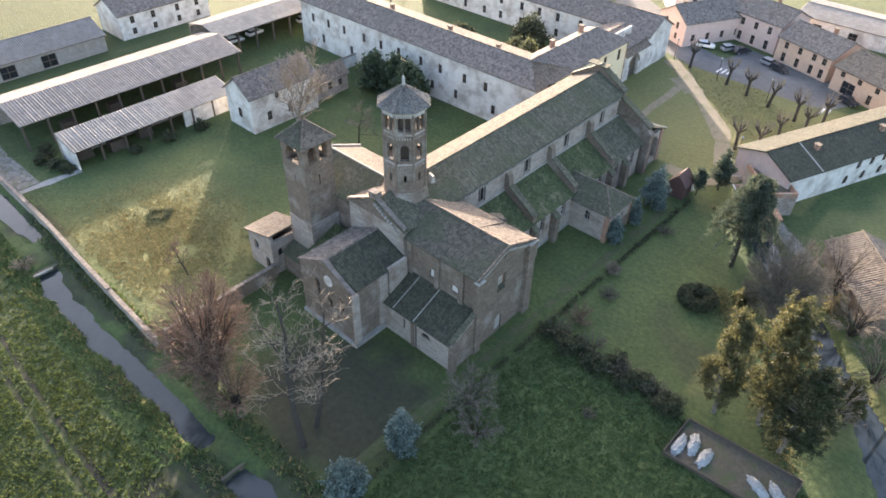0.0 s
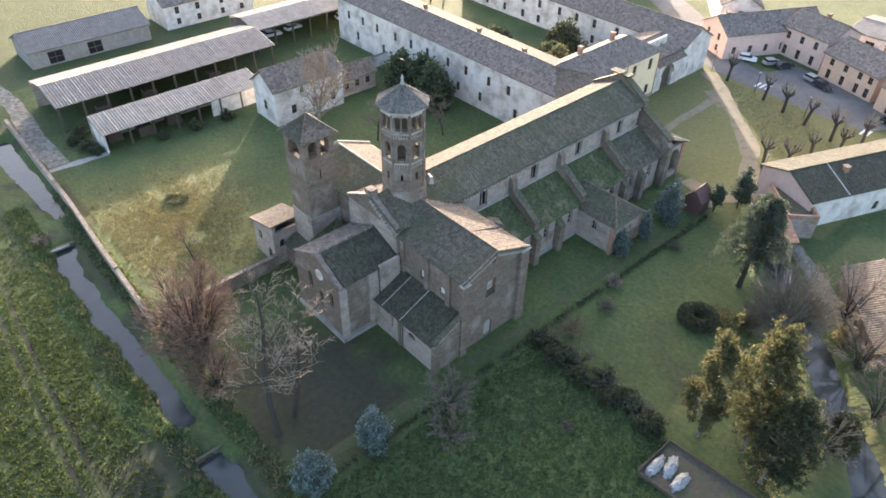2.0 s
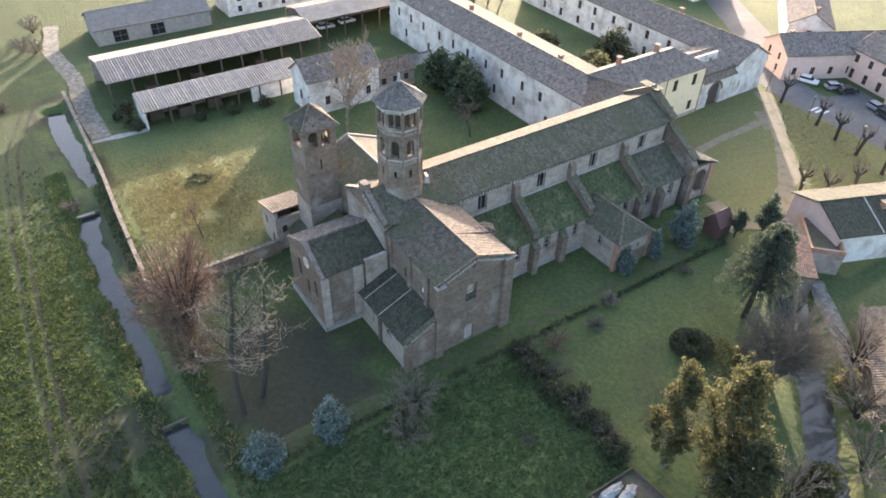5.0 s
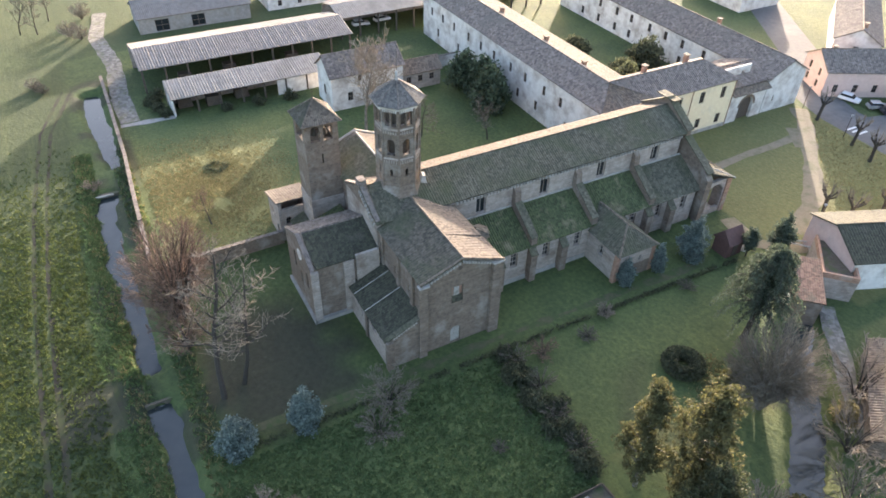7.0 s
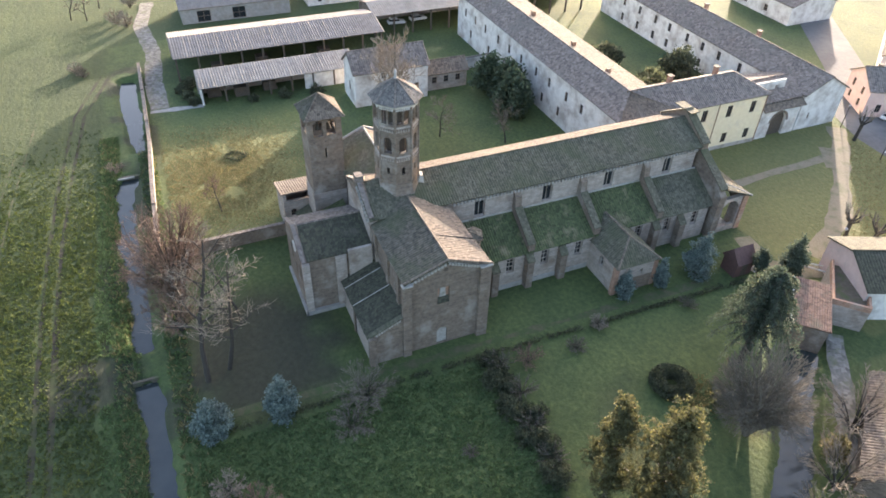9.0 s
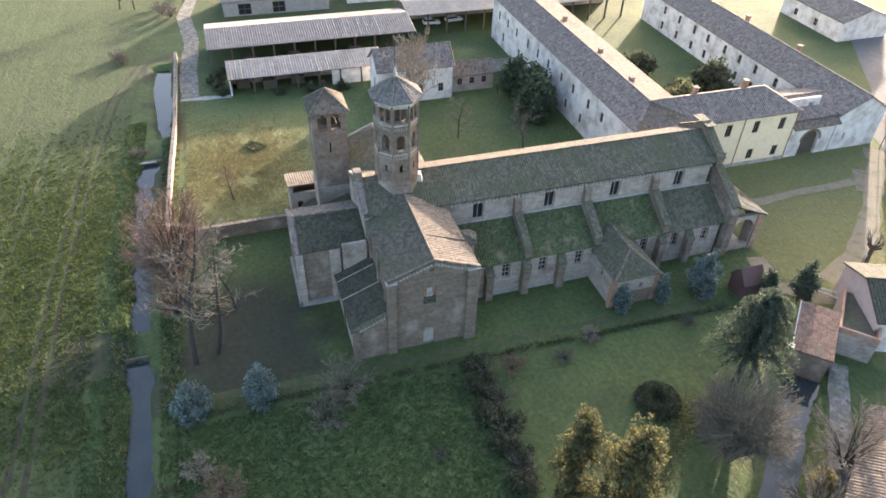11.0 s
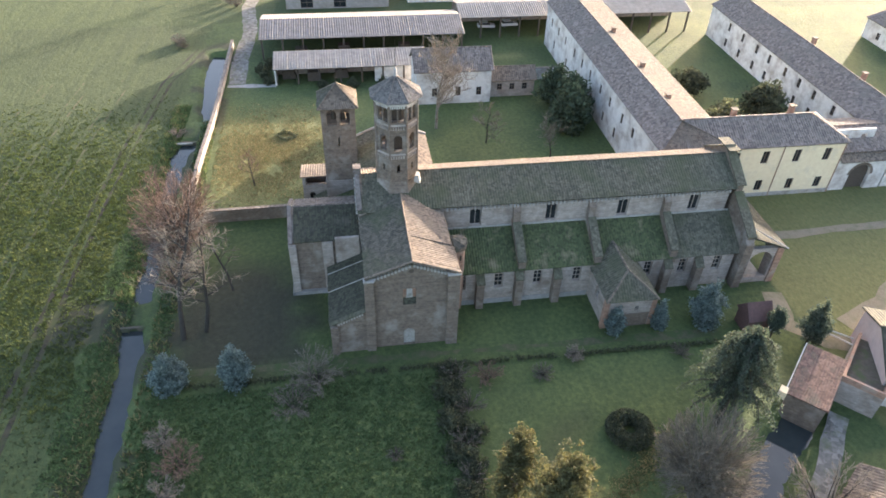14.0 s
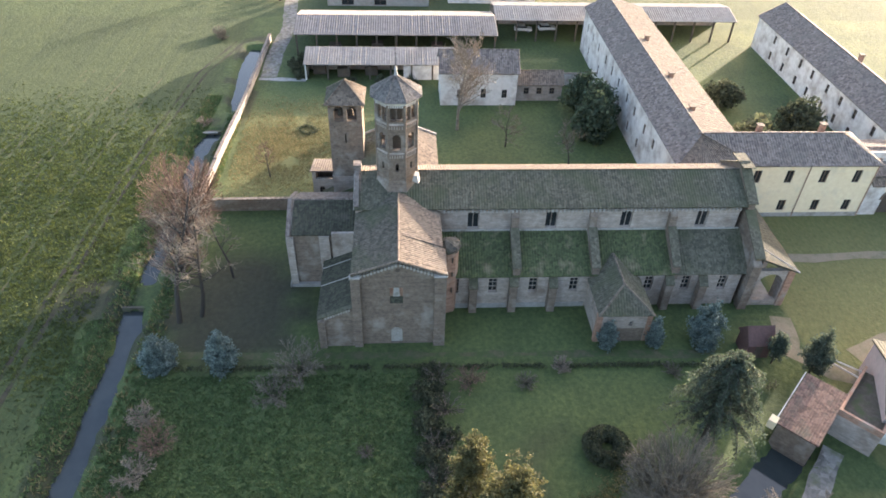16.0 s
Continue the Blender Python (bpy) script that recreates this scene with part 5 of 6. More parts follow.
# ---------------------------------------------------------------- walls and fences
def field_wall(name, pts, h, material, label, thick=0.4, cap="tile_grey"):
    w = thing(name, (*pts[0], 0), label, "wall")
    for (ax, ay), (bx, by) in zip(pts, pts[1:]):
        k = max(1, int(math.hypot(bx - ax, by - ay) / 6))
        for i in range(k):
            p, q = Vector((ax + (bx - ax) * i / k, ay + (by - ay) * i / k)), Vector((ax + (bx - ax) * (i + 1) / k, ay + (by - ay) * (i + 1) / k))
            hh = h + random.uniform(-0.12, 0.12)
            one("bay", material, w, lambda bm: wall(bm, p, q, -0.7, hh, thick))
            one("coping", cap, w, lambda bm: wall(bm, p + (p - q).normalized() * 0.02 + Vector(((q - p).y, -(q - p).x)).normalized() * 0.08, q + Vector(((q - p).y, -(q - p).x)).normalized() * 0.08, hh, hh + 0.12, thick + 0.16))
    return w


field_wall("garden_wall", [(-62.0, 19.6), (-80, 20.2), (-94, 20.9), (-126, 21.3)], 1.45, "brick_plain", "long weathered brick garden wall along the ditch")
field_wall("garden_wall", [(-61.6, 20.2), (-61.8, 37.0)], 1.9, "brick", "mossy brick wall closing the garden")
field_wall("yard_wall", [(-106.8, 61.5), (-104.4, 61.4)], 2.2, "white", "short plastered yard wall")
field_wall("yard_wall", [(-104, 81.5), (-104.2, 89.5)], 2.4, "white", "plastered yard wall with tile coping")


# ---------------------------------------------------------------- plants
class Soup:
    """Gathers many small faces and turns them into one mesh at once."""

    def __init__(self):
        self.v, self.f = [], []

    def limb(self, a, b, ra, rb, sides=4):
        d = (b - a)
        if d.length < 1e-5:
            return
        d.normalize()
        s = d.orthogonal().normalized()
        q = d.cross(s)
        n = len(self.v)
        for p, r in ((a, ra), (b, rb)):
            for i in range(sides):
                t = 2 * math.pi * i / sides
                self.v.append(tuple(p + (s * math.cos(t) + q * math.sin(t)) * r))
        for i in range(sides):
            j = (i + 1) % sides
            self.f.append((n + i, n + j, n + sides + j, n + sides + i))

    def leaf(self, p, size, rng, flat=0.0, long=1.6):
        d = Vector((rng.gauss(0, 1), rng.gauss(0, 1), rng.gauss(0, 1) * (1 - flat))).normalized()
        s = d.orthogonal().normalized()
        s.rotate(Matrix.Rotation(rng.uniform(0, 6.28), 3, d))
        n = len(self.v)
        for u, w in ((-long / 2, 0), (0, -0.5), (long / 2, 0), (0, 0.5)):
            self.v.append(tuple(p + (d * u + s * w) * size))
        self.f.append((n, n + 1, n + 2, n + 3))

    def blade(self, p, h, lean, w):
        n = len(self.v)
        a = random.uniform(0, 6.28)
        sx, sy = math.cos(a) * w, math.sin(a) * w
        self.v += [(p[0] - sx, p[1] - sy, p[2]), (p[0] + sx, p[1] + sy, p[2]), (p[0] + lean[0], p[1] + lean[1], p[2] + h)]
        self.f.append((n, n + 1, n + 2))

    def done(self, name, material, parent=None, label="", kind=""):
        me = bpy.data.meshes.new(name)
        off = BASE[root_of(parent).name] if parent else Vector((0, 0, 0))
        v = np.array(self.v) - np.array(off)
        me.from_pydata(v.tolist(), [], self.f)
        me.materials.append(M[material])
        ob = new(name, me)
        ob.parent = parent
        if label:
            ob["label"] = label
        if kind:
            ob["kind"] = kind
        return ob


def bare_tree(name, label, base, height, spread, seed, bark="bark", twig="twig", levels=4, first=0.25, up=0.5, kids=(7, 6, 6, 5), trunk_r=0.28, lean=(0, 0), min_r=0.02, group=""):
    """A leafless tree: tapered trunk with limbs, and a crown of finer branches and twigs."""
    rng = random.Random(seed)
    base = Vector((base[0], base[1], ground_z(base[0], base[1]) - 0.1))
    t = thing(name, base, label, "tree", group)
    wood, fine = Soup(), Soup()

    def grow(p, d, length, r, lev):
        n = 4 if lev < 2 else 3
        pts = [p]
        for i in range(n):
            d = (d + Vector((rng.gauss(0, 1), rng.gauss(0, 1), rng.gauss(0, 0.7))) * (0.10 if lev == 0 else 0.2) + Vector((0, 0, up * 0.12 * lev))).normalized()
            pts.append(pts[-1] + d * length / n)
        for i in range(n):
            r0, r1 = r * (1 - 0.75 * i / n), r * (1 - 0.75 * (i + 1) / n)
            (wood if lev < 2 else fine).limb(pts[i], pts[i + 1], max(r0, min_r), max(r1, min_r * 0.8), 7 if lev == 0 else 5 if lev == 1 else 3)
        if lev + 1 >= levels:
            return
        for k in range(kids[lev]):
            f = first + (1 - first) * (k + rng.random()) / kids[lev] if lev == 0 else 0.2 + 0.8 * (k + rng.random()) / kids[lev]
            f = min(f, 0.999)
            i = min(n - 1, int(f * n))
            q = pts[i].lerp(pts[i + 1], f * n - i)
            ax = (pts[i + 1] - pts[i]).normalized()
            out = Vector((rng.gauss(0, 1), rng.gauss(0, 1), rng.gauss(0, 0.5))).normalized()
            out = (out - ax * out.dot(ax)).normalized()
            nd_ = (ax * (0.35 + 0.3 * f) + out * (1.0 if lev == 0 else 0.8) + Vector((0, 0, up * 0.5))).normalized()
            ln_ = spread * (1.1 - 0.55 * f) * rng.uniform(0.75, 1.15) if lev == 0 else length * rng.uniform(0.35, 0.6)
            grow(q, nd_, ln_, r * (1 - 0.7 * f) * (0.55 if lev == 0 else 0.5), lev + 1)

    grow(base.copy(), Vector((lean[0], lean[1], 1)).normalized(), height, trunk_r, 0)
    wood.done("trunk", bark, t)
    fine.done("crown", twig, t, "bare twigs", "stuff")
    return t


def bush_tree(name, label, base, height, radius, seed, stems=14, twig="twig", bark="bark", kids=(9, 6, 5), min_r=0.02, category="shrub", group="", fan=0.36):
    """A many-stemmed leafless shrub or coppiced tree, fanning out from its foot."""
    rng = random.Random(seed)
    base = Vector((base[0], base[1], ground_z(base[0], base[1]) - 0.1))
    t = thing(name, base, label, category, group)
    wood, fine = Soup(), Soup()

    mid, semi = base + Vector((0, 0, height * 0.53)), Vector((radius, radius, height * 0.47))

    def inside(p):
        q = p - mid
        return (q.x / semi.x) ** 2 + (q.y / semi.y) ** 2 + (q.z / semi.z) ** 2 < 1.06

    def spray(p, d, length, r, lev):
        pts = [p]
        for i in range(3):
            d = (d + Vector((rng.gauss(0, 1), rng.gauss(0, 1), rng.gauss(0, 1))) * 0.14 + Vector((0, 0, 0.05))).normalized()
            q = pts[-1] + d * length / 3
            pts.append(q if inside(q) else pts[-1] + d * length / 9)
        for i in range(3):
            fine.limb(pts[i], pts[i + 1], max(min_r, r * (1 - 0.25 * i)), max(min_r, r * (0.75 - 0.25 * i)), 3)
        twigs(pts, d, length, r, lev)

    def twigs(pts, d, length, r, lev):
        n = len(pts) - 1
        for k in range(kids[lev] if lev < len(kids) else 0):
            f = 0.3 + 0.69 * (k + rng.random()) / kids[lev]
            i = min(n - 1, int(f * n))
            q = pts[i].lerp(pts[i + 1], f * n - i)
            ax = (pts[i + 1] - pts[i]).normalized()
            nd_ = (ax + (q - mid).normalized() * 0.35 + Vector((rng.gauss(0, 1), rng.gauss(0, 1), rng.gauss(0, 1))) * fan).normalized()
            spray(q, nd_, length * rng.uniform(0.22, 0.42), r * 0.26, lev + 1)

    for s in range(stems):
        # each stem bends from the foot to a point on a rounded crown
        z = rng.uniform(-0.35, 0.98)
        a = 2 * math.pi * (s * 0.618 + 0.1 * rng.random())
        o = math.sqrt(1 - z * z)
        end = mid + Vector((math.cos(a) * o * semi.x, math.sin(a) * o * semi.y, z * semi.z)) * rng.uniform(0.82, 0.98)
        knee = base.lerp(Vector((end.x * 0.45 + base.x * 0.55, end.y * 0.45 + base.y * 0.55, end.z)), 0.62)
        foot = base + Vector((math.cos(a), math.sin(a), 0)) * 0.03 * radius
        pts = [foot.lerp(knee, f).lerp(knee.lerp(end, f), f) + Vector((rng.gauss(0, 1), rng.gauss(0, 1), 0)) * 0.012 * height * (0 < f < 1) for f in (0, 0.2, 0.4, 0.6, 0.8, 1.0)]
        r = max(min_r * 2, height * 0.011)
        for i in range(5):
            wood.limb(pts[i], pts[i + 1], max(min_r, r * (1 - 0.17 * i)), max(min_r, r * (0.83 - 0.17 * i)), 5)
        twigs(pts, (end - knee).normalized(), height * 0.62, r, 0)
    wood.done("stem", bark, t)
    fine.done("crown", twig, t, "bare twigs", "stuff")
    return t


def leafy(name, label, base, clumps, count, size, mat, seed, trunk=None, bark="bark", category="tree", shell=0.55, group="", long=1.6):
    """An evergreen or leafy crown of many small leaves in uneven clumps (x, y, z, rx, ry, rz), all from the foot; trunk: (top, radius)."""
    rng = random.Random(seed)
    base = Vector((base[0], base[1], ground_z(base[0], base[1]) - 0.05))
    t = thing(name, base, label, category, group)
    if trunk:
        w = Soup()
        top, r = Vector(trunk[0]), trunk[1]
        prev = base.copy()
        for i in range(1, 7):
            p = base + top * (i / 6) + Vector((rng.gauss(0, 0.08), rng.gauss(0, 0.08), 0)) * top.z * 0.1
            w.limb(prev, p, r * (1.05 - 0.15 * i), r * (0.9 - 0.15 * i) + 0.02, 7)
            prev = p
        for c in clumps:
            q = base + Vector(c[:3])
            a = base + top * min(0.95, max(0.15, (c[2] - 1) / max(top.z, 1)))
            w.limb(a, q, r * 0.3, 0.04, 4)
        w.done("trunk", bark, t)
    s = Soup()
    total = sum(c[3] * c[4] + c[4] * c[5] + c[3] * c[5] for c in clumps)
    for c in clumps:
        n = int(count * (c[3] * c[4] + c[4] * c[5] + c[3] * c[5]) / total)
        # small sub-clumps on the shell give an uneven outline
        subs = []
        for _ in range(max(4, n // 22)):
            d = Vector((rng.gauss(0, 1), rng.gauss(0, 1), rng.gauss(0, 1))).normalized() * rng.uniform(shell, 1.05 if category != "tree" else 1.3)
            subs.append(Vector((c[0] + d.x * c[3], c[1] + d.y * c[4], c[2] + d.z * c[5])))
        for k in range(n):
            p = subs[k % len(subs)] + Vector((rng.gauss(0, 1), rng.gauss(0, 1), rng.gauss(0, 0.8))) * size * 1.1
            if p.z > 0.02:
                s.leaf(base + p, size * rng.uniform(0.7, 1.3), rng, long=long)
    s.done("crown", mat, t, "", "stuff")
    return t


def lumps(h, r, n, seed, z0=0.3, top=0.25, jitter=0.2):
    """Clumps that fill a rough egg of that height and radius."""
    rng = random.Random(seed)
    out = []
    for i in range(n):
        f = (i + 0.5) / n
        prof = math.sin(math.pi * min(1, 0.12 + 0.88 * f) ** 0.8) * (1 - top * f) + 0.12
        a = i * 2.4
        rr = r * max(0.15, prof)
        out.append((math.cos(a) * rr * 0.2, math.sin(a) * rr * 0.2, z0 + (h - z0) * f * 0.88, rr * 0.78, rr * 0.78, (h / n) * 0.8 + 0.12 * r))
    return out


# trees by the ditch
bare_tree("plane_tree", "tall leafless plane tree with pale mottled limbs", (-38.4, 22.4), 17.0, 5.6, 12, "bark", "twig_pale", 4, 0.3, 0.3, (14, 6, 5, 4), 0.36, (-0.10, 0.03), 0.021)
bare_tree("plane_tree", "leafless plane tree with broken pale limbs", (-39.4, 24.9), 16.0, 4.6, 18, "bark", "twig_pale", 4, 0.3, 0.3, (13, 6, 5, 4), 0.30, (-0.02, 0.09), 0.021)
bare_tree("plane_tree", "slender leafless tree beside the wall", (-46.5, 27.5), 10.0, 3.4, 19, "bark", "twig", 4, 0.35, 0.3, (8, 5, 4, 3), 0.17, (-0.08, 0.05), 0.022)
bush_tree("hornbeam", "broad rounded leafless tree with dense reddish twigs", (-52.6, 21.0), 15.2, 5.4, 23, 46, "twig_red", "bark", (15, 9), 0.014, "tree", fan=0.65)
bush_tree("hornbeam", "leafless tree with reddish twigs near the ditch", (-47.6, 20.6), 8.0, 3.6, 24, 26, "twig_red", "bark", (12, 8), 0.014, "tree", fan=0.65)
bare_tree("fruit_tree", "small leafless fruit tree on the lawn", (-70.8, 28.9), 5.0, 2.6, 5, "bark", "twig_red", 4, 0.35, 0.5, (8, 6, 5, 3), 0.13, (0, 0), 0.02)
bare_tree("bare_tree", "tall pale leafless tree by the barn", (-86.0, 60.0), 15, 6.5, 31, "bark_pale", "twig_pale", 4, 0.2, 0.5, (18, 8, 6, 4), 0.3, (0, 0), 0.04)
bare_tree("bare_tree", "leafless tree in the cloister garden", (-80, 68), 7, 3.5, 32, "bark", "twig", 4, 0.25, 0.4, (9, 6, 5, 3), 0.15, (0, 0), 0.03)
bare_tree("bare_tree", "leafless tree in the cloister garden", (-74, 78), 6, 3.2, 33, "bark", "twig", 4, 0.25, 0.4, (9, 6, 5, 3), 0.15, (0, 0), 0.03)

for i, (x, y, h) in enumerate(((-160, 8.3, 9), (-158.5, 11.7, 8), (-166, 14.5, 10))):
    bare_tree("bare_tree", "hazy leafless tree at the field's far end", (x, y), h, 3.6, 450 + i, "bark", "twig", 4, 0.2, 0.4, (10, 6, 4, 3), 0.16, (0, 0), 0.03)

# blue conifers
for i, (x, y, h, r) in enumerate(((-31.2, 22.0, 5.2, 2.4), (-30.9, 29.2, 6.2, 2.0), (-33.1, 74.6, 4.6, 1.35), (-33.2, 80.5, 4.8, 1.0), (-33.3, 86.6, 7.8, 2.5))):
    leafy("blue_conifer", "bushy blue-green conifer on the grass", (x, y), lumps(h, r, 7, 40 + i), 7600 if i < 2 or i == 4 else 4200, 0.17, "leaf_blue", 50 + i, ((0, 0, h * 0.8), 0.14), group="blue conifers", category="conifer")
leafy("cypress", "slim dark evergreen on a bare stem at the lane", (-29.8, 94.0), lumps(5.4, 1.35, 6, 61, 1.9), 4200, 0.15, "leaf_cedar", 62, ((0, 0, 4), 0.12), category="conifer")
leafy("cypress", "egg-shaped grey-green evergreen at the lane", (-27.8, 97.6), lumps(7.6, 1.9, 7, 63, 1.9), 6000, 0.17, "leaf_cedar", 64, ((0, 0, 5), 0.15), category="conifer")
for i, (x, y, h, r) in enumerate(((-83, 84.0, 9.5, 3.4), (-88.5, 85.5, 8.5, 3.2), (-93, 84, 8, 3.0))):
    leafy("evergreen_tree", "dark evergreen tree beside the cloister range", (x, y), lumps(h, r, 9, 70 + i, 1.0), 5000, 0.45, "leaf_dark", 75 + i, ((0, 0, h * 0.8), 0.25))
for i, (x, y, h, r) in enumerate(((-74, 108, 9, 4.0), (-83, 121, 8, 4.2), (-80, 112, 6, 3), (-95, 112, 5, 3.2))):
    leafy("courtyard_tree", "dull green tree in the farm courtyard", (x, y), lumps(h, r, 8, 80 + i, 1.5), 4200, 0.4, "leaf_shrub", 85 + i, ((0, 0, h * 0.75), 0.2))

# yellow leafed trees beside the canal
def ragged(cx, cy, z0, z1, r, n, seed):
    """Small clumps scattered through a tall uneven crown, with gaps between them."""
    rng = random.Random(seed)
    out = []
    for i in range(n):
        f = (i + rng.random()) / n
        prof = (0.55 + 0.9 * f if f < 0.45 else 0.95 - 0.85 * (f - 0.45) / 0.55) * r
        a, o = rng.uniform(0, 6.283), math.sqrt(rng.random())
        k = rng.uniform(0.5, 1.0) * (0.42 * r)
        out.append((cx * f + math.cos(a) * o * prof, cy * f + math.sin(a) * o * prof, z0 + (z1 - z0) * f, k, k, k * rng.uniform(0.7, 1.2)))
    return out


leafy("oak_tree", "tall narrow tree with olive and yellow-green leaves", (-8.9, 55.8), ragged(-0.8, 0, 3.0, 14.8, 2.7, 46, 1), 17000, 0.15, "leaf_yellow", 91, ((-0.8, 0, 13.5), 0.3), "bark_pale", shell=0.2)
leafy("oak_tree", "tall tree with yellow-green leaves and a leaning trunk", (-4.6, 57.6), ragged(-1.3, 1.2, 4.2, 16.2, 3.3, 60, 2), 23000, 0.15, "leaf_yellow", 92, ((-1.3, 1.2, 14.5), 0.34), "bark_pale", shell=0.2)
leafy("oak_tree", "broad tree with dull olive leaves", (-1.6, 55.6), ragged(0.6, 0.2, 2.6, 12.6, 3.2, 52, 3), 19000, 0.15, "leaf_olive", 93, ((0.6, 0.2, 11), 0.3), "bark_pale", shell=0.2)
leafy("shrub", "low yellow-green bush at the lawn's edge", (-13.6, 74.6), lumps(3.4, 1.8, 5, 93), 2000, 0.22, "leaf_yellow", 94, category="shrub")
leafy("shrub", "yellow-green bush beside the canal", (1.6, 66.0), lumps(5.0, 2.4, 6, 95), 3200, 0.24, "leaf_yellow", 96, ((0, 0, 3.5), 0.12), category="shrub")
leafy("shrub", "orange brown bush on the canal bank", (-4.6, 81.6), lumps(2.8, 1.6, 5, 97), 1600, 0.2, "dry_sunlit_grass", 98, category="shrub")
bush_tree("willow", "huge many-stemmed leafless willow", (-9.9, 74.5), 12.4, 4.8, 101, 84, "twig", "bark_pale", (11, 7), 0.015, "tree", fan=0.42)
bush_tree("willow", "leafless willow on the canal bank", (-6.0, 85.8), 8.0, 5.0, 102, 22, "twig_pale", "bark", (9, 6, 3), 0.015, "tree")
bush_tree("willow", "leafless willow on the canal bank", (-1.5, 78.5), 7.0, 4.5, 103, 20, "twig_pale", "bark", (9, 6, 3), 0.015, "tree")
bush_tree("willow", "leafless bank shrub with pale twigs", (2.8, 72.5), 7.5, 4.5, 104, 18, "twig", "bark", (9, 6, 3), 0.015, "tree")
bush_tree("willow", "leafless grey shrub under the trees", (0.5, 62.5), 6.5, 3.5, 105, 16, "twig_pale", "bark", (8, 6, 4), 0.024, "shrub")
bare_tree("bare_tree", "tall leafless tree beside the canal", (6.5, 70), 13, 5.5, 106, "bark", "twig", 4, 0.25, 0.4, (10, 6, 5, 3), 0.25, (0, 0), 0.03)


def cedar():
    """Boughs that rise, arch over and hang, each with curtains of needle sprays."""
    rng = random.Random(7)
    base = Vector((-18.3, 81.2, 0))
    t = thing("weeping_cedar", base, "large weeping cedar with drooping grey-green boughs", "conifer")
    w, s = Soup(), Soup()
    w.limb(base, base + Vector((0.2, 0, 14.0)), 0.42, 0.08, 8)
    for k in range(72):
        f = (k + 0.5) / 72
        a = k * 2.399 + rng.uniform(-0.3, 0.3)
        reach = (1.7 + 3.9 * f ** 0.7) * rng.uniform(0.75, 1.12)
        p = base + Vector((0.2, 0, 14.4 - 9.4 * f))
        n = 12
        turn_ = rng.uniform(-0.06, 0.06)
        for i in range(n):
            g = (i + 1) / n
            rise = 0.75 - 2.5 * g ** 1.5
            d = Vector((math.cos(a + turn_ * i), math.sin(a + turn_ * i), rise)) * reach / n
            q = p + d * (1.0 if g < 0.7 else 0.75)
            w.limb(p, q, 0.08 * (1 - i / n) + 0.02, 0.08 * (1 - (i + 1) / n) + 0.015, 4)
            for _ in range(30):
                drop = abs(rng.gauss(0, 1)) * (0.16 + 0.6 * g)
                o = Vector((rng.gauss(0, 0.16), rng.gauss(0, 0.16), 0.12 - drop))
                c = p.lerp(q, rng.random()) + o
                if c.z > base.z + 0.3:
                    s.leaf(c, rng.uniform(0.09, 0.16), rng, flat=-0.8, long=2.4)
            p = q
    w.done("trunk", "bark", t)
    s.done("crown", "leaf_cedar", t, "drooping needle sprays", "stuff")


cedar()


def pollard(x, y, seed, h=3.4):
    """A pollarded tree: stout trunk, knuckled arms and a brush of shoots."""
    rng = random.Random(seed)
    base = Vector((x, y, ground_z(x, y) - 0.05))
    t = thing("pollard_tree", base, "pollarded leafless tree with stubby knuckled limbs", "tree", "pollards on the green")
    w, s = Soup(), Soup()
    lean = Vector((rng.gauss(0, 0.07), rng.gauss(0, 0.07), 1)).normalized()
    top = base + lean * h
    w.limb(base, base.lerp(top, 0.5), 0.34, 0.27, 8)
    w.limb(base.lerp(top, 0.5), top, 0.27, 0.32, 8)
    for k in range(7):
        a = k * 0.9 + rng.uniform(-0.2, 0.2)
        q = top + Vector((math.cos(a) * rng.uniform(0.7, 1.3), math.sin(a) * rng.uniform(0.7, 1.3), rng.uniform(0.5, 1.3)))
        w.limb(top - lean * 0.2, q, 0.17, 0.13, 6)
        w.limb(q, q + Vector((0, 0, 0.25)), 0.2, 0.12, 6)
        for _ in range(6):
            d = Vector((rng.gauss(0, 0.25) + math.cos(a) * 0.25, rng.gauss(0, 0.25) + math.sin(a) * 0.25, 1)).normalized()
            s.limb(q, q + d * rng.uniform(0.9, 1.9), 0.05, 0.03, 3)
    w.done("trunk", "bark", t)
    s.done("shoot", "twig", t, "bare shoots", "stuff")


for i, (x, y) in enumerate(((-52.7, 137.9), (-43.5, 135.6), (-38.4, 133.5), (-33.4, 131.7), (-27.5, 129.6), (-31.2, 111.9), (-28.3, 113.4), (-26.9, 120.0), (-24.4, 125.3), (-23.2, 132.2))):
    pollard(x, y, 200 + i)


def ring_hedge():
    rng = random.Random(3)
    base = Vector((-18.4, 71.2, 0))
    t = thing("ring_hedge", base, "clipped round hedge with a hollow middle", "hedge")
    s, w = Soup(), Soup()
    for k in range(5200):
        a, b = rng.uniform(0, 6.283), rng.uniform(0, 6.283)
        rr = 1.65 + 0.95 * math.cos(b) * rng.uniform(0.8, 1.05)
        s.leaf(base + Vector((rr * math.cos(a), rr * math.sin(a), max(0.05, 0.65 + 0.75 * math.sin(b)))), rng.uniform(0.12, 0.22), rng)
    for k in range(40):
        a = rng.uniform(0, 6.283)
        w.limb(base + Vector((1.6 * math.cos(a), 1.6 * math.sin(a), -0.1)), base + Vector((1.8 * math.cos(a), 1.8 * math.sin(a), 1.0)), 0.04, 0.02, 4)
    w.done("stem", "bark", t)
    s.done("foliage", "leaf_shrub", t, "", "stuff")


ring_hedge()

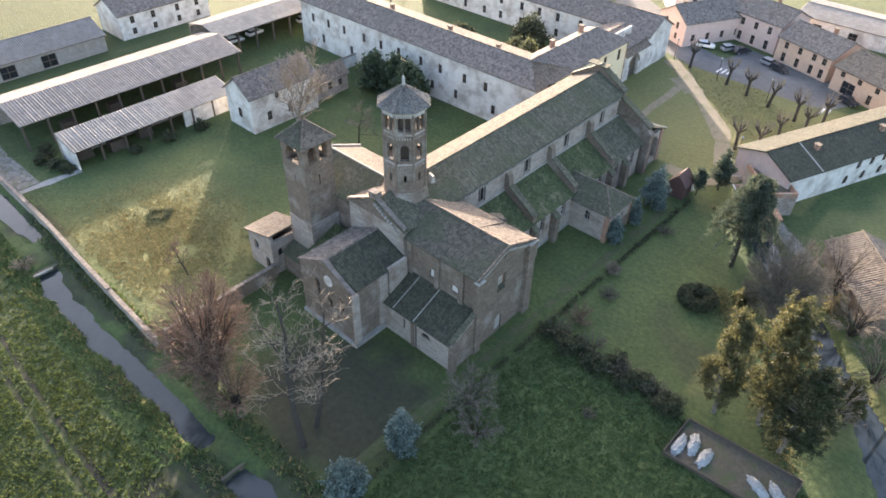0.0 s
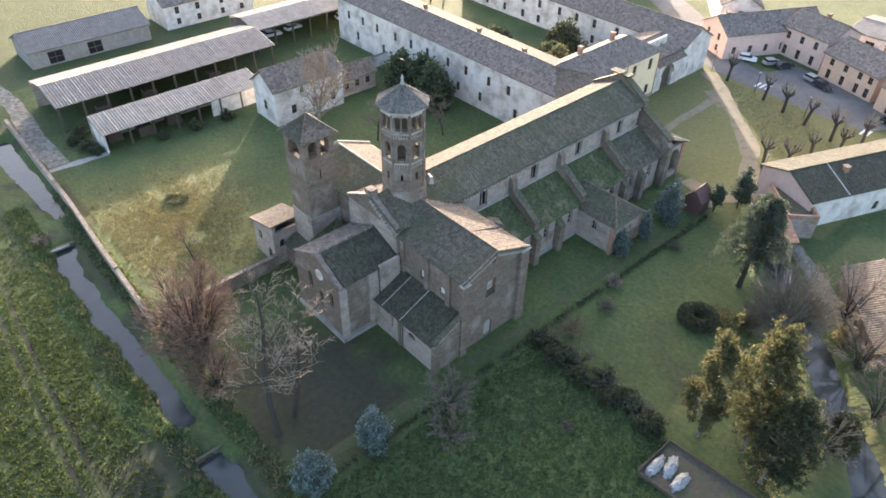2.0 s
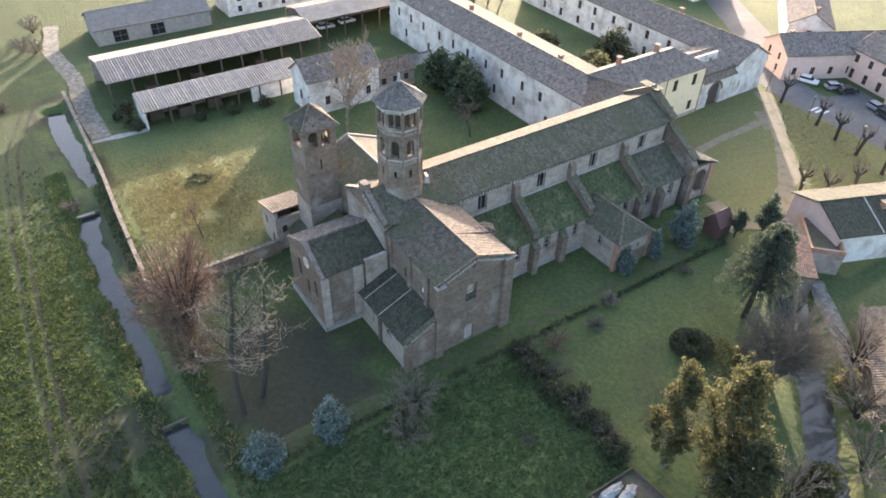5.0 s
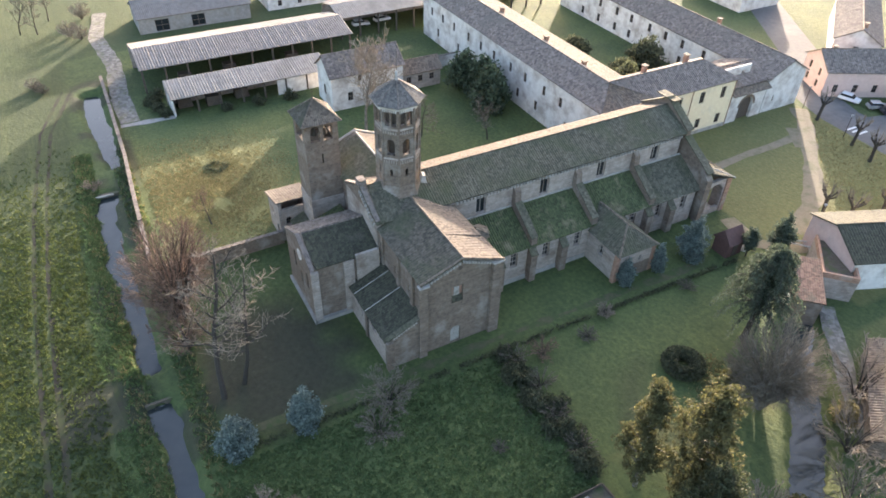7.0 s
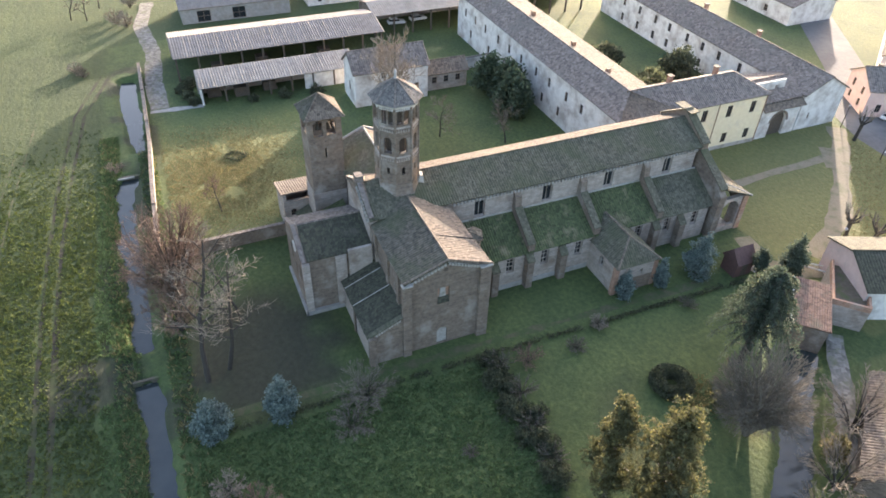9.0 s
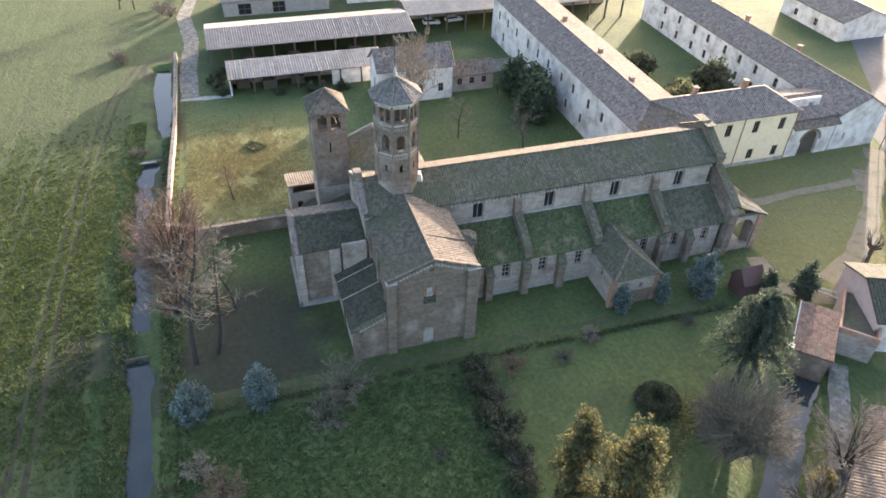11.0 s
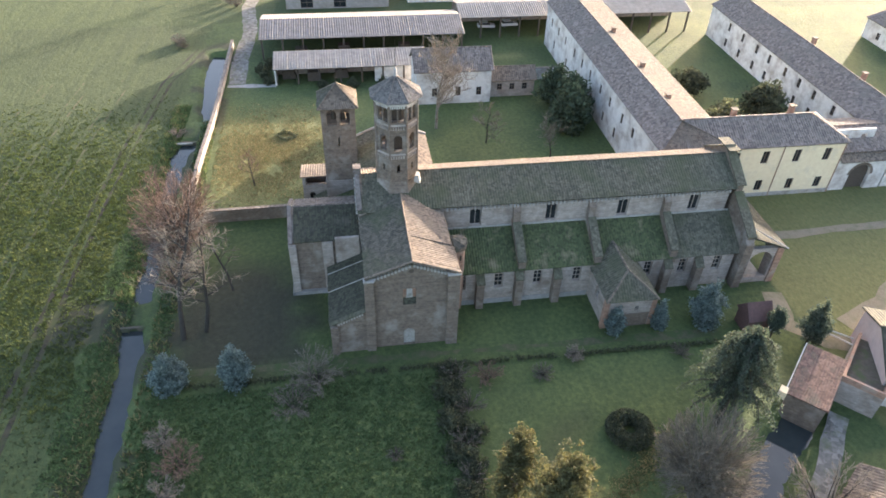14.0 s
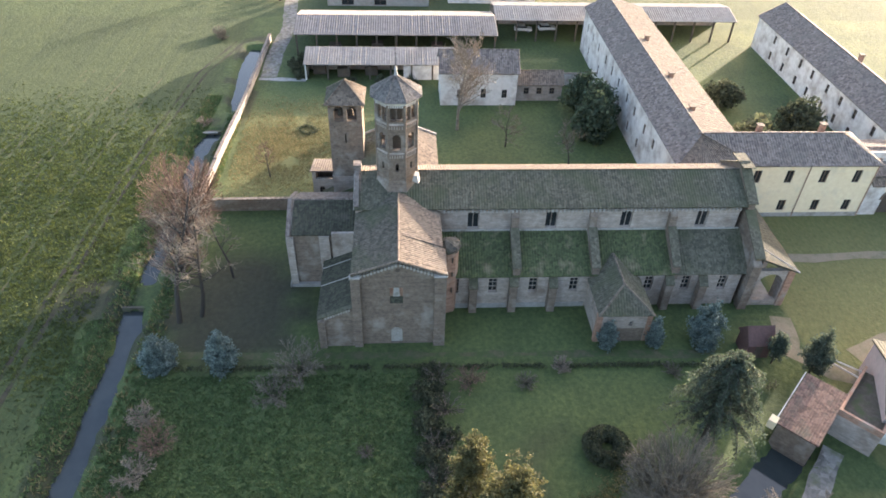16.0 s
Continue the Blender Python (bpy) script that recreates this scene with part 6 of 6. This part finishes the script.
# shrubs and hedges on the lawns
for i, (x, y, h, r, mt) in enumerate(((-29.3, 38.2, 5.0, 3.6, "twig"), (-26.2, 35.6, 3.0, 3.0, "twig"), (-27.6, 57.5, 2.2, 2.3, "twig_red"), (-29.5, 68.5, 1.9, 1.3, "twig_pale"), (-27.4, 64.0, 1.5, 1.5, "twig"), (-28.5, 81.5, 1.2, 1.6, "twig"), (-20, 24.5, 3.4, 2.4, "twig_red"), (-16.5, 23.5, 2.8, 2.2, "twig_pale"), (-23.5, 22.4, 2.6, 1.8, "twig_pale"), (-12, 22.6, 3.0, 2.2, "twig_red"), (-18.8, 46, 0.8, 1.0, "twig"), (-127.0, 10.4, 1.8, 1.5, "twig"), (-129.6, 9.2, 2.2, 1.6, "twig_pale"), (-150.5, 20.0, 3.2, 2.2, "twig_pale"), (-153.5, 18.0, 3.6, 2.6, "twig_pale"), (-163.0, 21.5, 4.0, 2.6, "twig_pale"), (-88.6, 14.6, 1.6, 1.7, "twig_pale"))):
    bush_tree("shrub", "leafless twiggy shrub in the grass", (x, y), h, r, 300 + i, 22, mt, "bark", (11, 8), 0.016, fan=0.75)
for i in range(16):
    x = -29.4 + i * 1.12
    y = 53.2 + 0.9 * math.sin(i * 1.7) + 0.5 * math.sin(i * 4.1)
    if i % 4 == 1:
        bush_tree("hedge_shrub", "leafless brown shrub of an untrimmed hedge", (x, y + 0.3), 2.0, 2.0, 340 + i, 20, "twig", "bark", (8, 5), 0.022, group="untrimmed hedge")
    else:
        leafy("hedge_shrub", "dark shrub of an untrimmed hedge", (x, y), lumps(1.5 + 0.7 * (i % 2), 1.7, 4, 360 + i, 0.1), 1500, 0.18, "leaf_shrub", 380 + i, category="shrub", group="untrimmed hedge")


def low_hedge(name, pts, h, wdt, label, seed, mat="leaf_shrub"):
    rng = random.Random(seed)
    t = thing(name, (*pts[0], 0), label, "hedge")
    s, w = Soup(), Soup()
    for (ax, ay), (bx, by) in zip(pts, pts[1:]):
        length = math.hypot(bx - ax, by - ay)
        for k in range(int(length * 70)):
            f = rng.random()
            x, y = ax + (bx - ax) * f + rng.gauss(0, wdt * 0.4), ay + (by - ay) * f + rng.gauss(0, wdt * 0.4)
            if noise.noise((x * 0.5, y * 0.5, seed)) > -0.25:
                s.leaf(Vector((x, y, ground_z(x, y) + rng.random() ** 0.7 * h)), rng.uniform(0.1, 0.2), rng)
        for k in range(int(length / 2.5)):
            f = k / (length / 2.5)
            x, y = ax + (bx - ax) * f, ay + (by - ay) * f
            w.limb(Vector((x, y, -0.2)), Vector((x, y, h * 0.9)), 0.05, 0.04, 5)
    w.done("stem", "bark", t, "", "stuff")
    s.done("foliage", mat, t, "", "stuff")


low_hedge("low_hedge", [(-30.6, 20.5), (-30.2, 53), (-29.9, 72), (-29.6, 92)], 0.55, 0.5, "ragged low hedge along the grass track", 5)
low_hedge("low_hedge", [(-26.5, 93), (-23.5, 88)], 0.7, 0.5, "ragged low hedge by the lane", 6)
low_hedge("flower_bed", [(-87.5, 33.0), (-85.5, 35.2), (-84.2, 33.4), (-86, 31.9), (-87.5, 33.0)], 0.35, 0.6, "round overgrown flower bed on the lawn", 8)


# grass, crops and bank weeds
def tufts(name, n, place, h, w, mat, label, blades=3, seed=1):
    random.seed(seed)
    s = Soup()
    for _ in range(n):
        q = place()
        if q is None:
            continue
        x, y = q
        z = ground_z(x, y) - 0.02
        for _ in range(blades):
            hh = h * random.uniform(0.5, 1.3)
            s.blade((x + random.uniform(-w, w) * 1.5, y + random.uniform(-w, w) * 1.5, z), hh, (random.uniform(-hh, hh) * 0.9, random.uniform(-hh, hh) * 0.9), w)
    ob = s.done(name, mat, None, "", "stuff")
    return tagged(ob, label, "grass", kind="stuff")


def meadow():
    x, y = random.uniform(-29.5, 8), random.uniform(20, 52.5)
    if dist_line(x, y, DITCH) < 3 or noise.noise((x * 0.22, y * 0.22, 2)) < -0.55 + random.uniform(-0.4, 0.3):
        return None
    return x, y


def field_rows():
    x, y = -22 - 86 * random.random() ** 0.9, -26 + 0.62 * random.randint(0, 66) + random.gauss(0, 0.2)
    if random.random() < sstep(-60, -108, x) or x - 0.35 * y > -32 + random.gauss(0, 2):
        return None
    if math.hypot((x + 43) * 0.8, (y - 10) / 1.6) < 3.0 + random.gauss(0, 0.4) and random.random() < 0.45:
        return None
    mid = 5.3 + 0.06 * max(0.0, -58 - x)
    if y > 10.8 + 0.055 * max(0.0, -56 - x) + 1.2 * noise.noise((x * 0.2, 0, 1)) or abs(abs(y - mid) - 0.85) < 0.24 or any(abs(abs(y - c - 0.07 * max(0.0, -58 - x)) - 0.85) < 0.15 for c in (-2.7, -9.9, -17.3)):
        return None
    return x, y


def bank():
    x = random.uniform(-100, 20)
    y = 16.8 + random.choice((-1, 1)) * random.uniform(1.6, 4.2)
    return x, y


def verge():
    x = random.uniform(-100, -20)
    y = random.uniform(10.8 + 0.055 * max(0.0, -56 - x), 15.6)
    return (x, y) if math.hypot((x + 43) * 0.8, (y - 10) / 1.6) > 3.2 else None


# Yellow tufts only where the sun falls, so the light is coloured in.
def lawn():
    x, y = random.gauss(-80, 7.5), random.gauss(31, 6)
    return (x, y) if -99 < x < -64 and 22 < y < 46 and noise.noise((x * 0.3, y * 0.3, 4)) > -0.35 + random.uniform(-0.3, 0.3) else None


# Tufts beyond the ranges' shadow edge, their yellow put in as sunlight.
def green_lawn():
    x, y = random.uniform(-52, -22), random.uniform(100, 138)
    return (x, y) if 79 < x + y < 101 and dist_line(x, y, [(-52.3, 134.4), (-48.8, 130.4), (-42.3, 123.6), (-36.3, 117), (-32.6, 110.5)]) > 1.5 else None


# A sunlit gap between shadows, put in as a line of yellow tufts.
def canal_strip():
    f = random.random()
    return -17.5 + 17.5 * f + random.gauss(0, 0.9), 75.5 - 21.5 * f + random.gauss(0, 0.7)


tufts("lawn_grass", 12000, green_lawn, 0.13, 0.09, "dry_sunlit_grass", "short grass on the village green, yellow for sunlight", 2, 18)
tufts("lawn_grass", 2600, canal_strip, 0.18, 0.09, "dry_sunlit_grass", "grass strip beside the canal trees, yellow for sunlight", 2, 19)
tufts("meadow_grass", 30000, meadow, 0.2, 0.10, "grass", "rough clumpy meadow grass", 3, 11)
tufts("field_crop", 60000, field_rows, 0.26, 0.12, "crop", "young green crop in rows", 2, 12)
tufts("bank_weeds", 4500, bank, 0.42, 0.09, "grass", "rank green weeds on the ditch banks", 3, 13)
tufts("bank_weeds", 4500, verge, 0.3, 0.1, "grass", "low green weeds between crop and ditch", 3, 17)
tufts("bank_weeds", 1500, bank, 0.5, 0.08, "dry_sunlit_grass", "dry yellow weeds on the ditch banks", 3, 14)
tufts("lawn_grass", 15000, lawn, 0.17, 0.09, "dry_sunlit_grass", "long lawn grass, yellow for the sunlit patch", 2, 15)
for off in (-0.85, 0.85):
    ribbon("wheel_track", [(-10, 4.6 + off), (-55, 5.6 + off), (-68, 6.0 + off), (-87, 7.2 + off), (-110, 9.6 + off), (-126, 14.6 + off)], 0.6, 0.02, "rut", "muddy wheel track through the crop", "track", wob=0.12)
    for base in (-2.6, -9.8, -17.2):
        ribbon("wheel_track", [(-30, base - 0.4 + off), (-56, base + off), (-84, base + 1.6 + off), (-112, base + 4.4 + off)], 0.22, 0.02, "track", "narrow earth wheel track through the crop", "track", wob=0.12)
ribbon("wheel_track", [(-40, 12.3), (-52, 11.6)], 0.5, 0.02, "rut", "muddy wheel track at the crossing", "track", wob=0.15)
ribbon("path", [(-33, 21.5), (-32.4, 35), (-32.2, 55), (-31.8, 75), (-31.4, 88)], 1.0, 0.015, "track", "worn earth track beside the hedge", "path", wob=0.3)

def near_field():
    x, y = random.uniform(-44, 20), random.uniform(-26, 13.5)
    return (x, y) if x - 0.35 * y > -35 else None


tufts("meadow_grass", 14000, near_field, 0.16, 0.1, "leaf_olive", "short green grass beside the crop", 2, 16)

# ---------------------------------------------------------------- small things
weir = thing("weir", (-86.2, 16.0, -1.0), "small concrete weir across the ditch", "weir")
one("sill", "mud", weir, lambda bm: box(bm, -86.7, -86.1, 14.2, 18.2, -1.6, -0.5))
one("lip", "stone", weir, lambda bm: box(bm, -86.1, -85.8, 14.8, 17.4, -0.65, -0.42))
hw = thing("culvert", (-41.4, 15.9, -1.0), "dark concrete culvert mouth under the earth crossing", "culvert")
one("headwall", "mud", hw, lambda bm: wall(bm, (-41.4, 14.4), (-41.4, 17.4), -1.6, -0.35, 0.3, [(0.9, 2.1, -1.5, -0.55, True)]))
for i, (x, y, h, r) in enumerate(((-112.5, 27.8, 2.2, 1.6), (-109.5, 28.8, 1.8, 1.4), (-107.0, 29.4, 1.5, 1.2), (-114.5, 29.6, 2.4, 1.7), (-104.2, 46, 2.0, 1.4), (-104.0, 52, 1.8, 1.3), (-104.6, 40, 1.4, 1.2))):
    leafy("shrub", "dull green shrub beside the farm shed", (x, y), lumps(h, r, 4, 500 + i, 0.1), 900, 0.22, "leaf_shrub", 510 + i, category="shrub")
for i, (x, y, z) in enumerate(((-109.5, 33.5, 0), (-108.2, 38.5, 0), (-109.0, 44.0, 0), (-120, 36, 0), (-121, 45, 0), (-120.5, 58, 0))):
    cr = thing("crate_stack", (x, y, 0), "stack of grey wooden crates under the shed roof", "crates", "crate stacks")
    for k in range(3):
        one("crate", "dark_wood", cr, lambda bm: box(bm, x - 0.9 + 0.05 * k, x + 0.9 + 0.05 * k, y - 1.3, y + 1.3 - 0.1 * k, 0.02 + 0.62 * k, 0.6 + 0.62 * k))
com = thing("compost_bay", (-6.5, 49.5, 0), "board-edged compost bay of dark earth", "compost bay")
cp = [(-10.4, 47.1), (-10.3, 52.7), (1.6, 53.4), (1.4, 47.8)]
one("earth", "mud", com, lambda bm: prism(bm, [(x, y, -0.1) for x, y in cp], (0, 0, 0.25)))
for a, b_ in zip(cp, cp[1:] + cp[:1]):
    one("edge_board", "dark_wood", com, lambda bm: wall(bm, a, b_, -0.1, 0.55, 0.12))
for i, (x, y, a) in enumerate(((-9.6, 49.0, 0.55), (-8.5, 50.2, 0.75), (-6.9, 49.4, 0.5), (-1.4, 49.8, 1.6), (0.3, 50.3, 1.3))):
    bm = bmesh.new()
    bmesh.ops.create_icosphere(bm, subdivisions=4, radius=1)
    for v in bm.verts:
        k = 1 + 0.28 * noise.noise(v.co * 2.3 + Vector((i * 3, 0, 0)))
        k += 0.3 * noise.noise(v.co * 3.7 + Vector((0, i * 5, 0))) - 0.25 * abs(noise.noise(v.co * 7.0 + Vector((0, i * 5, 4))))
        v.co = Vector((v.co.x * 1.5 * k, v.co.y * 0.6 * k, max(-0.1, v.co.z * 0.42 * k)))
    bmesh.ops.transform(bm, matrix=pose(x, y, 0.2, 0, 0, math.degrees(a) + 60), verts=bm.verts)
    hb = thing("covered_heap", (x, y, 0.15), "heap covered with crumpled white plastic sheet", "heap", "covered heaps")
    part("sheet", bm, "plastic", hb, smooth=True)


def car(x, y, deg, paint, label):
    c = thing("car", (0, 0, 0), label, "car", "parked cars")
    body = bmesh.new()
    prism(body, [(-2.05, -0.82, 0.32), (2.0, -0.82, 0.30), (2.08, -0.82, 0.62), (1.9, -0.82, 0.80), (0.95, -0.82, 0.92), (-1.95, -0.82, 0.95), (-2.1, -0.82, 0.6)], (0, 1.64, 0))
    bmesh.ops.bevel(body, geom=body.edges[:], offset=0.07, segments=2, affect="EDGES")
    part("body", body, paint, c)
    one("cabin", "glass", c, lambda bm: prism(bm, [(-1.85, -0.72, 0.93), (0.95, -0.72, 0.9), (0.3, -0.66, 1.38), (-1.5, -0.66, 1.40)], (0, 1.44, 0)), "dark car windows")
    one("roof", paint, c, lambda bm: prism(bm, [(-1.6, -0.68, 1.39), (0.35, -0.68, 1.37), (0.25, -0.62, 1.46), (-1.45, -0.62, 1.47)], (0, 1.36, 0)))
    for wx in (-1.3, 1.3):
        for wy in (-0.8, 0.62):
            tyre = one("wheel", "rubber", c, lambda bm: tube(bm, (wx, wy, 0.31), (wx, wy + 0.2, 0.31), 0.31, 0.31, 14))
            one("rim", "lead", tyre, lambda bm: tube(bm, (wx, wy - 0.01, 0.31), (wx, wy + 0.21, 0.31), 0.17, 0.17, 10))
    for s in (-0.6, 0.6):
        one("headlight", "stone", c, lambda bm: box(bm, 1.98, 2.1, s - 0.16, s + 0.16, 0.58, 0.7))
    c.matrix_basis = pose(x, y, ground_z(x, y) + 0.06, 0, 0, deg)
    return c


for x, y, d, p, lb in ((-55.2, 150.4, 20, "car_white", "white hatchback parked by the pink house"), (-50.5, 152.6, 60, "car_grey", "silver car parked in a bay"), (-48.0, 153.2, 62, "car_dark", "dark car parked in a bay"), (-40.7, 150.9, -15, "car_grey", "silver car parked in the square"), (-38.2, 149.6, -18, "car_dark", "dark car parked in the square"), (-22.5, 144.0, -20, "car_dark", "dark car parked by the shop"), (-132.0, 78.5, 85, "car_white", "white car under the long shed"), (-132.6, 84.2, 95, "car_white", "white car under the long shed"), (-130.8, 97.2, 80, "car_white", "white van-like car under the long shed")):
    car(x, y, d, p, lb)


def lamp_post(x, y, h=4.2):
    t = thing("street_lamp", (x, y, 0), "slim dark street lamp with round white head", "street lamp", "street lamps")
    one("pole", "iron", t, lambda bm: tube(bm, (x, y, -0.1), (x, y, h), 0.07, 0.05, 8))
    one("head", "plastic", t, lambda bm: (tube(bm, (x, y, h), (x, y, h + 0.3), 0.12, 0.24, 10), tube(bm, (x, y, h + 0.3), (x, y, h + 0.45), 0.24, 0.08, 10)))


for x, y in ((-29.6, 108.5), (-34.5, 133.8), (-46, 136.6), (-57.2, 139.5)):
    lamp_post(x, y)
for i, (x, y) in enumerate(((-47.5, 141), (-46.5, 141.2), (-45.5, 141.4), (-25, 137.5), (-24, 137.8))):
    bm = bmesh.new()
    box(bm, x - 0.22, x + 0.22, y - 1.3, y + 1.3, ground_z(x, y) + 0.056, ground_z(x, y) + 0.066)
    setting("road_marking", bm, "mark", "worn white crossing stripe on asphalt", "road marking")
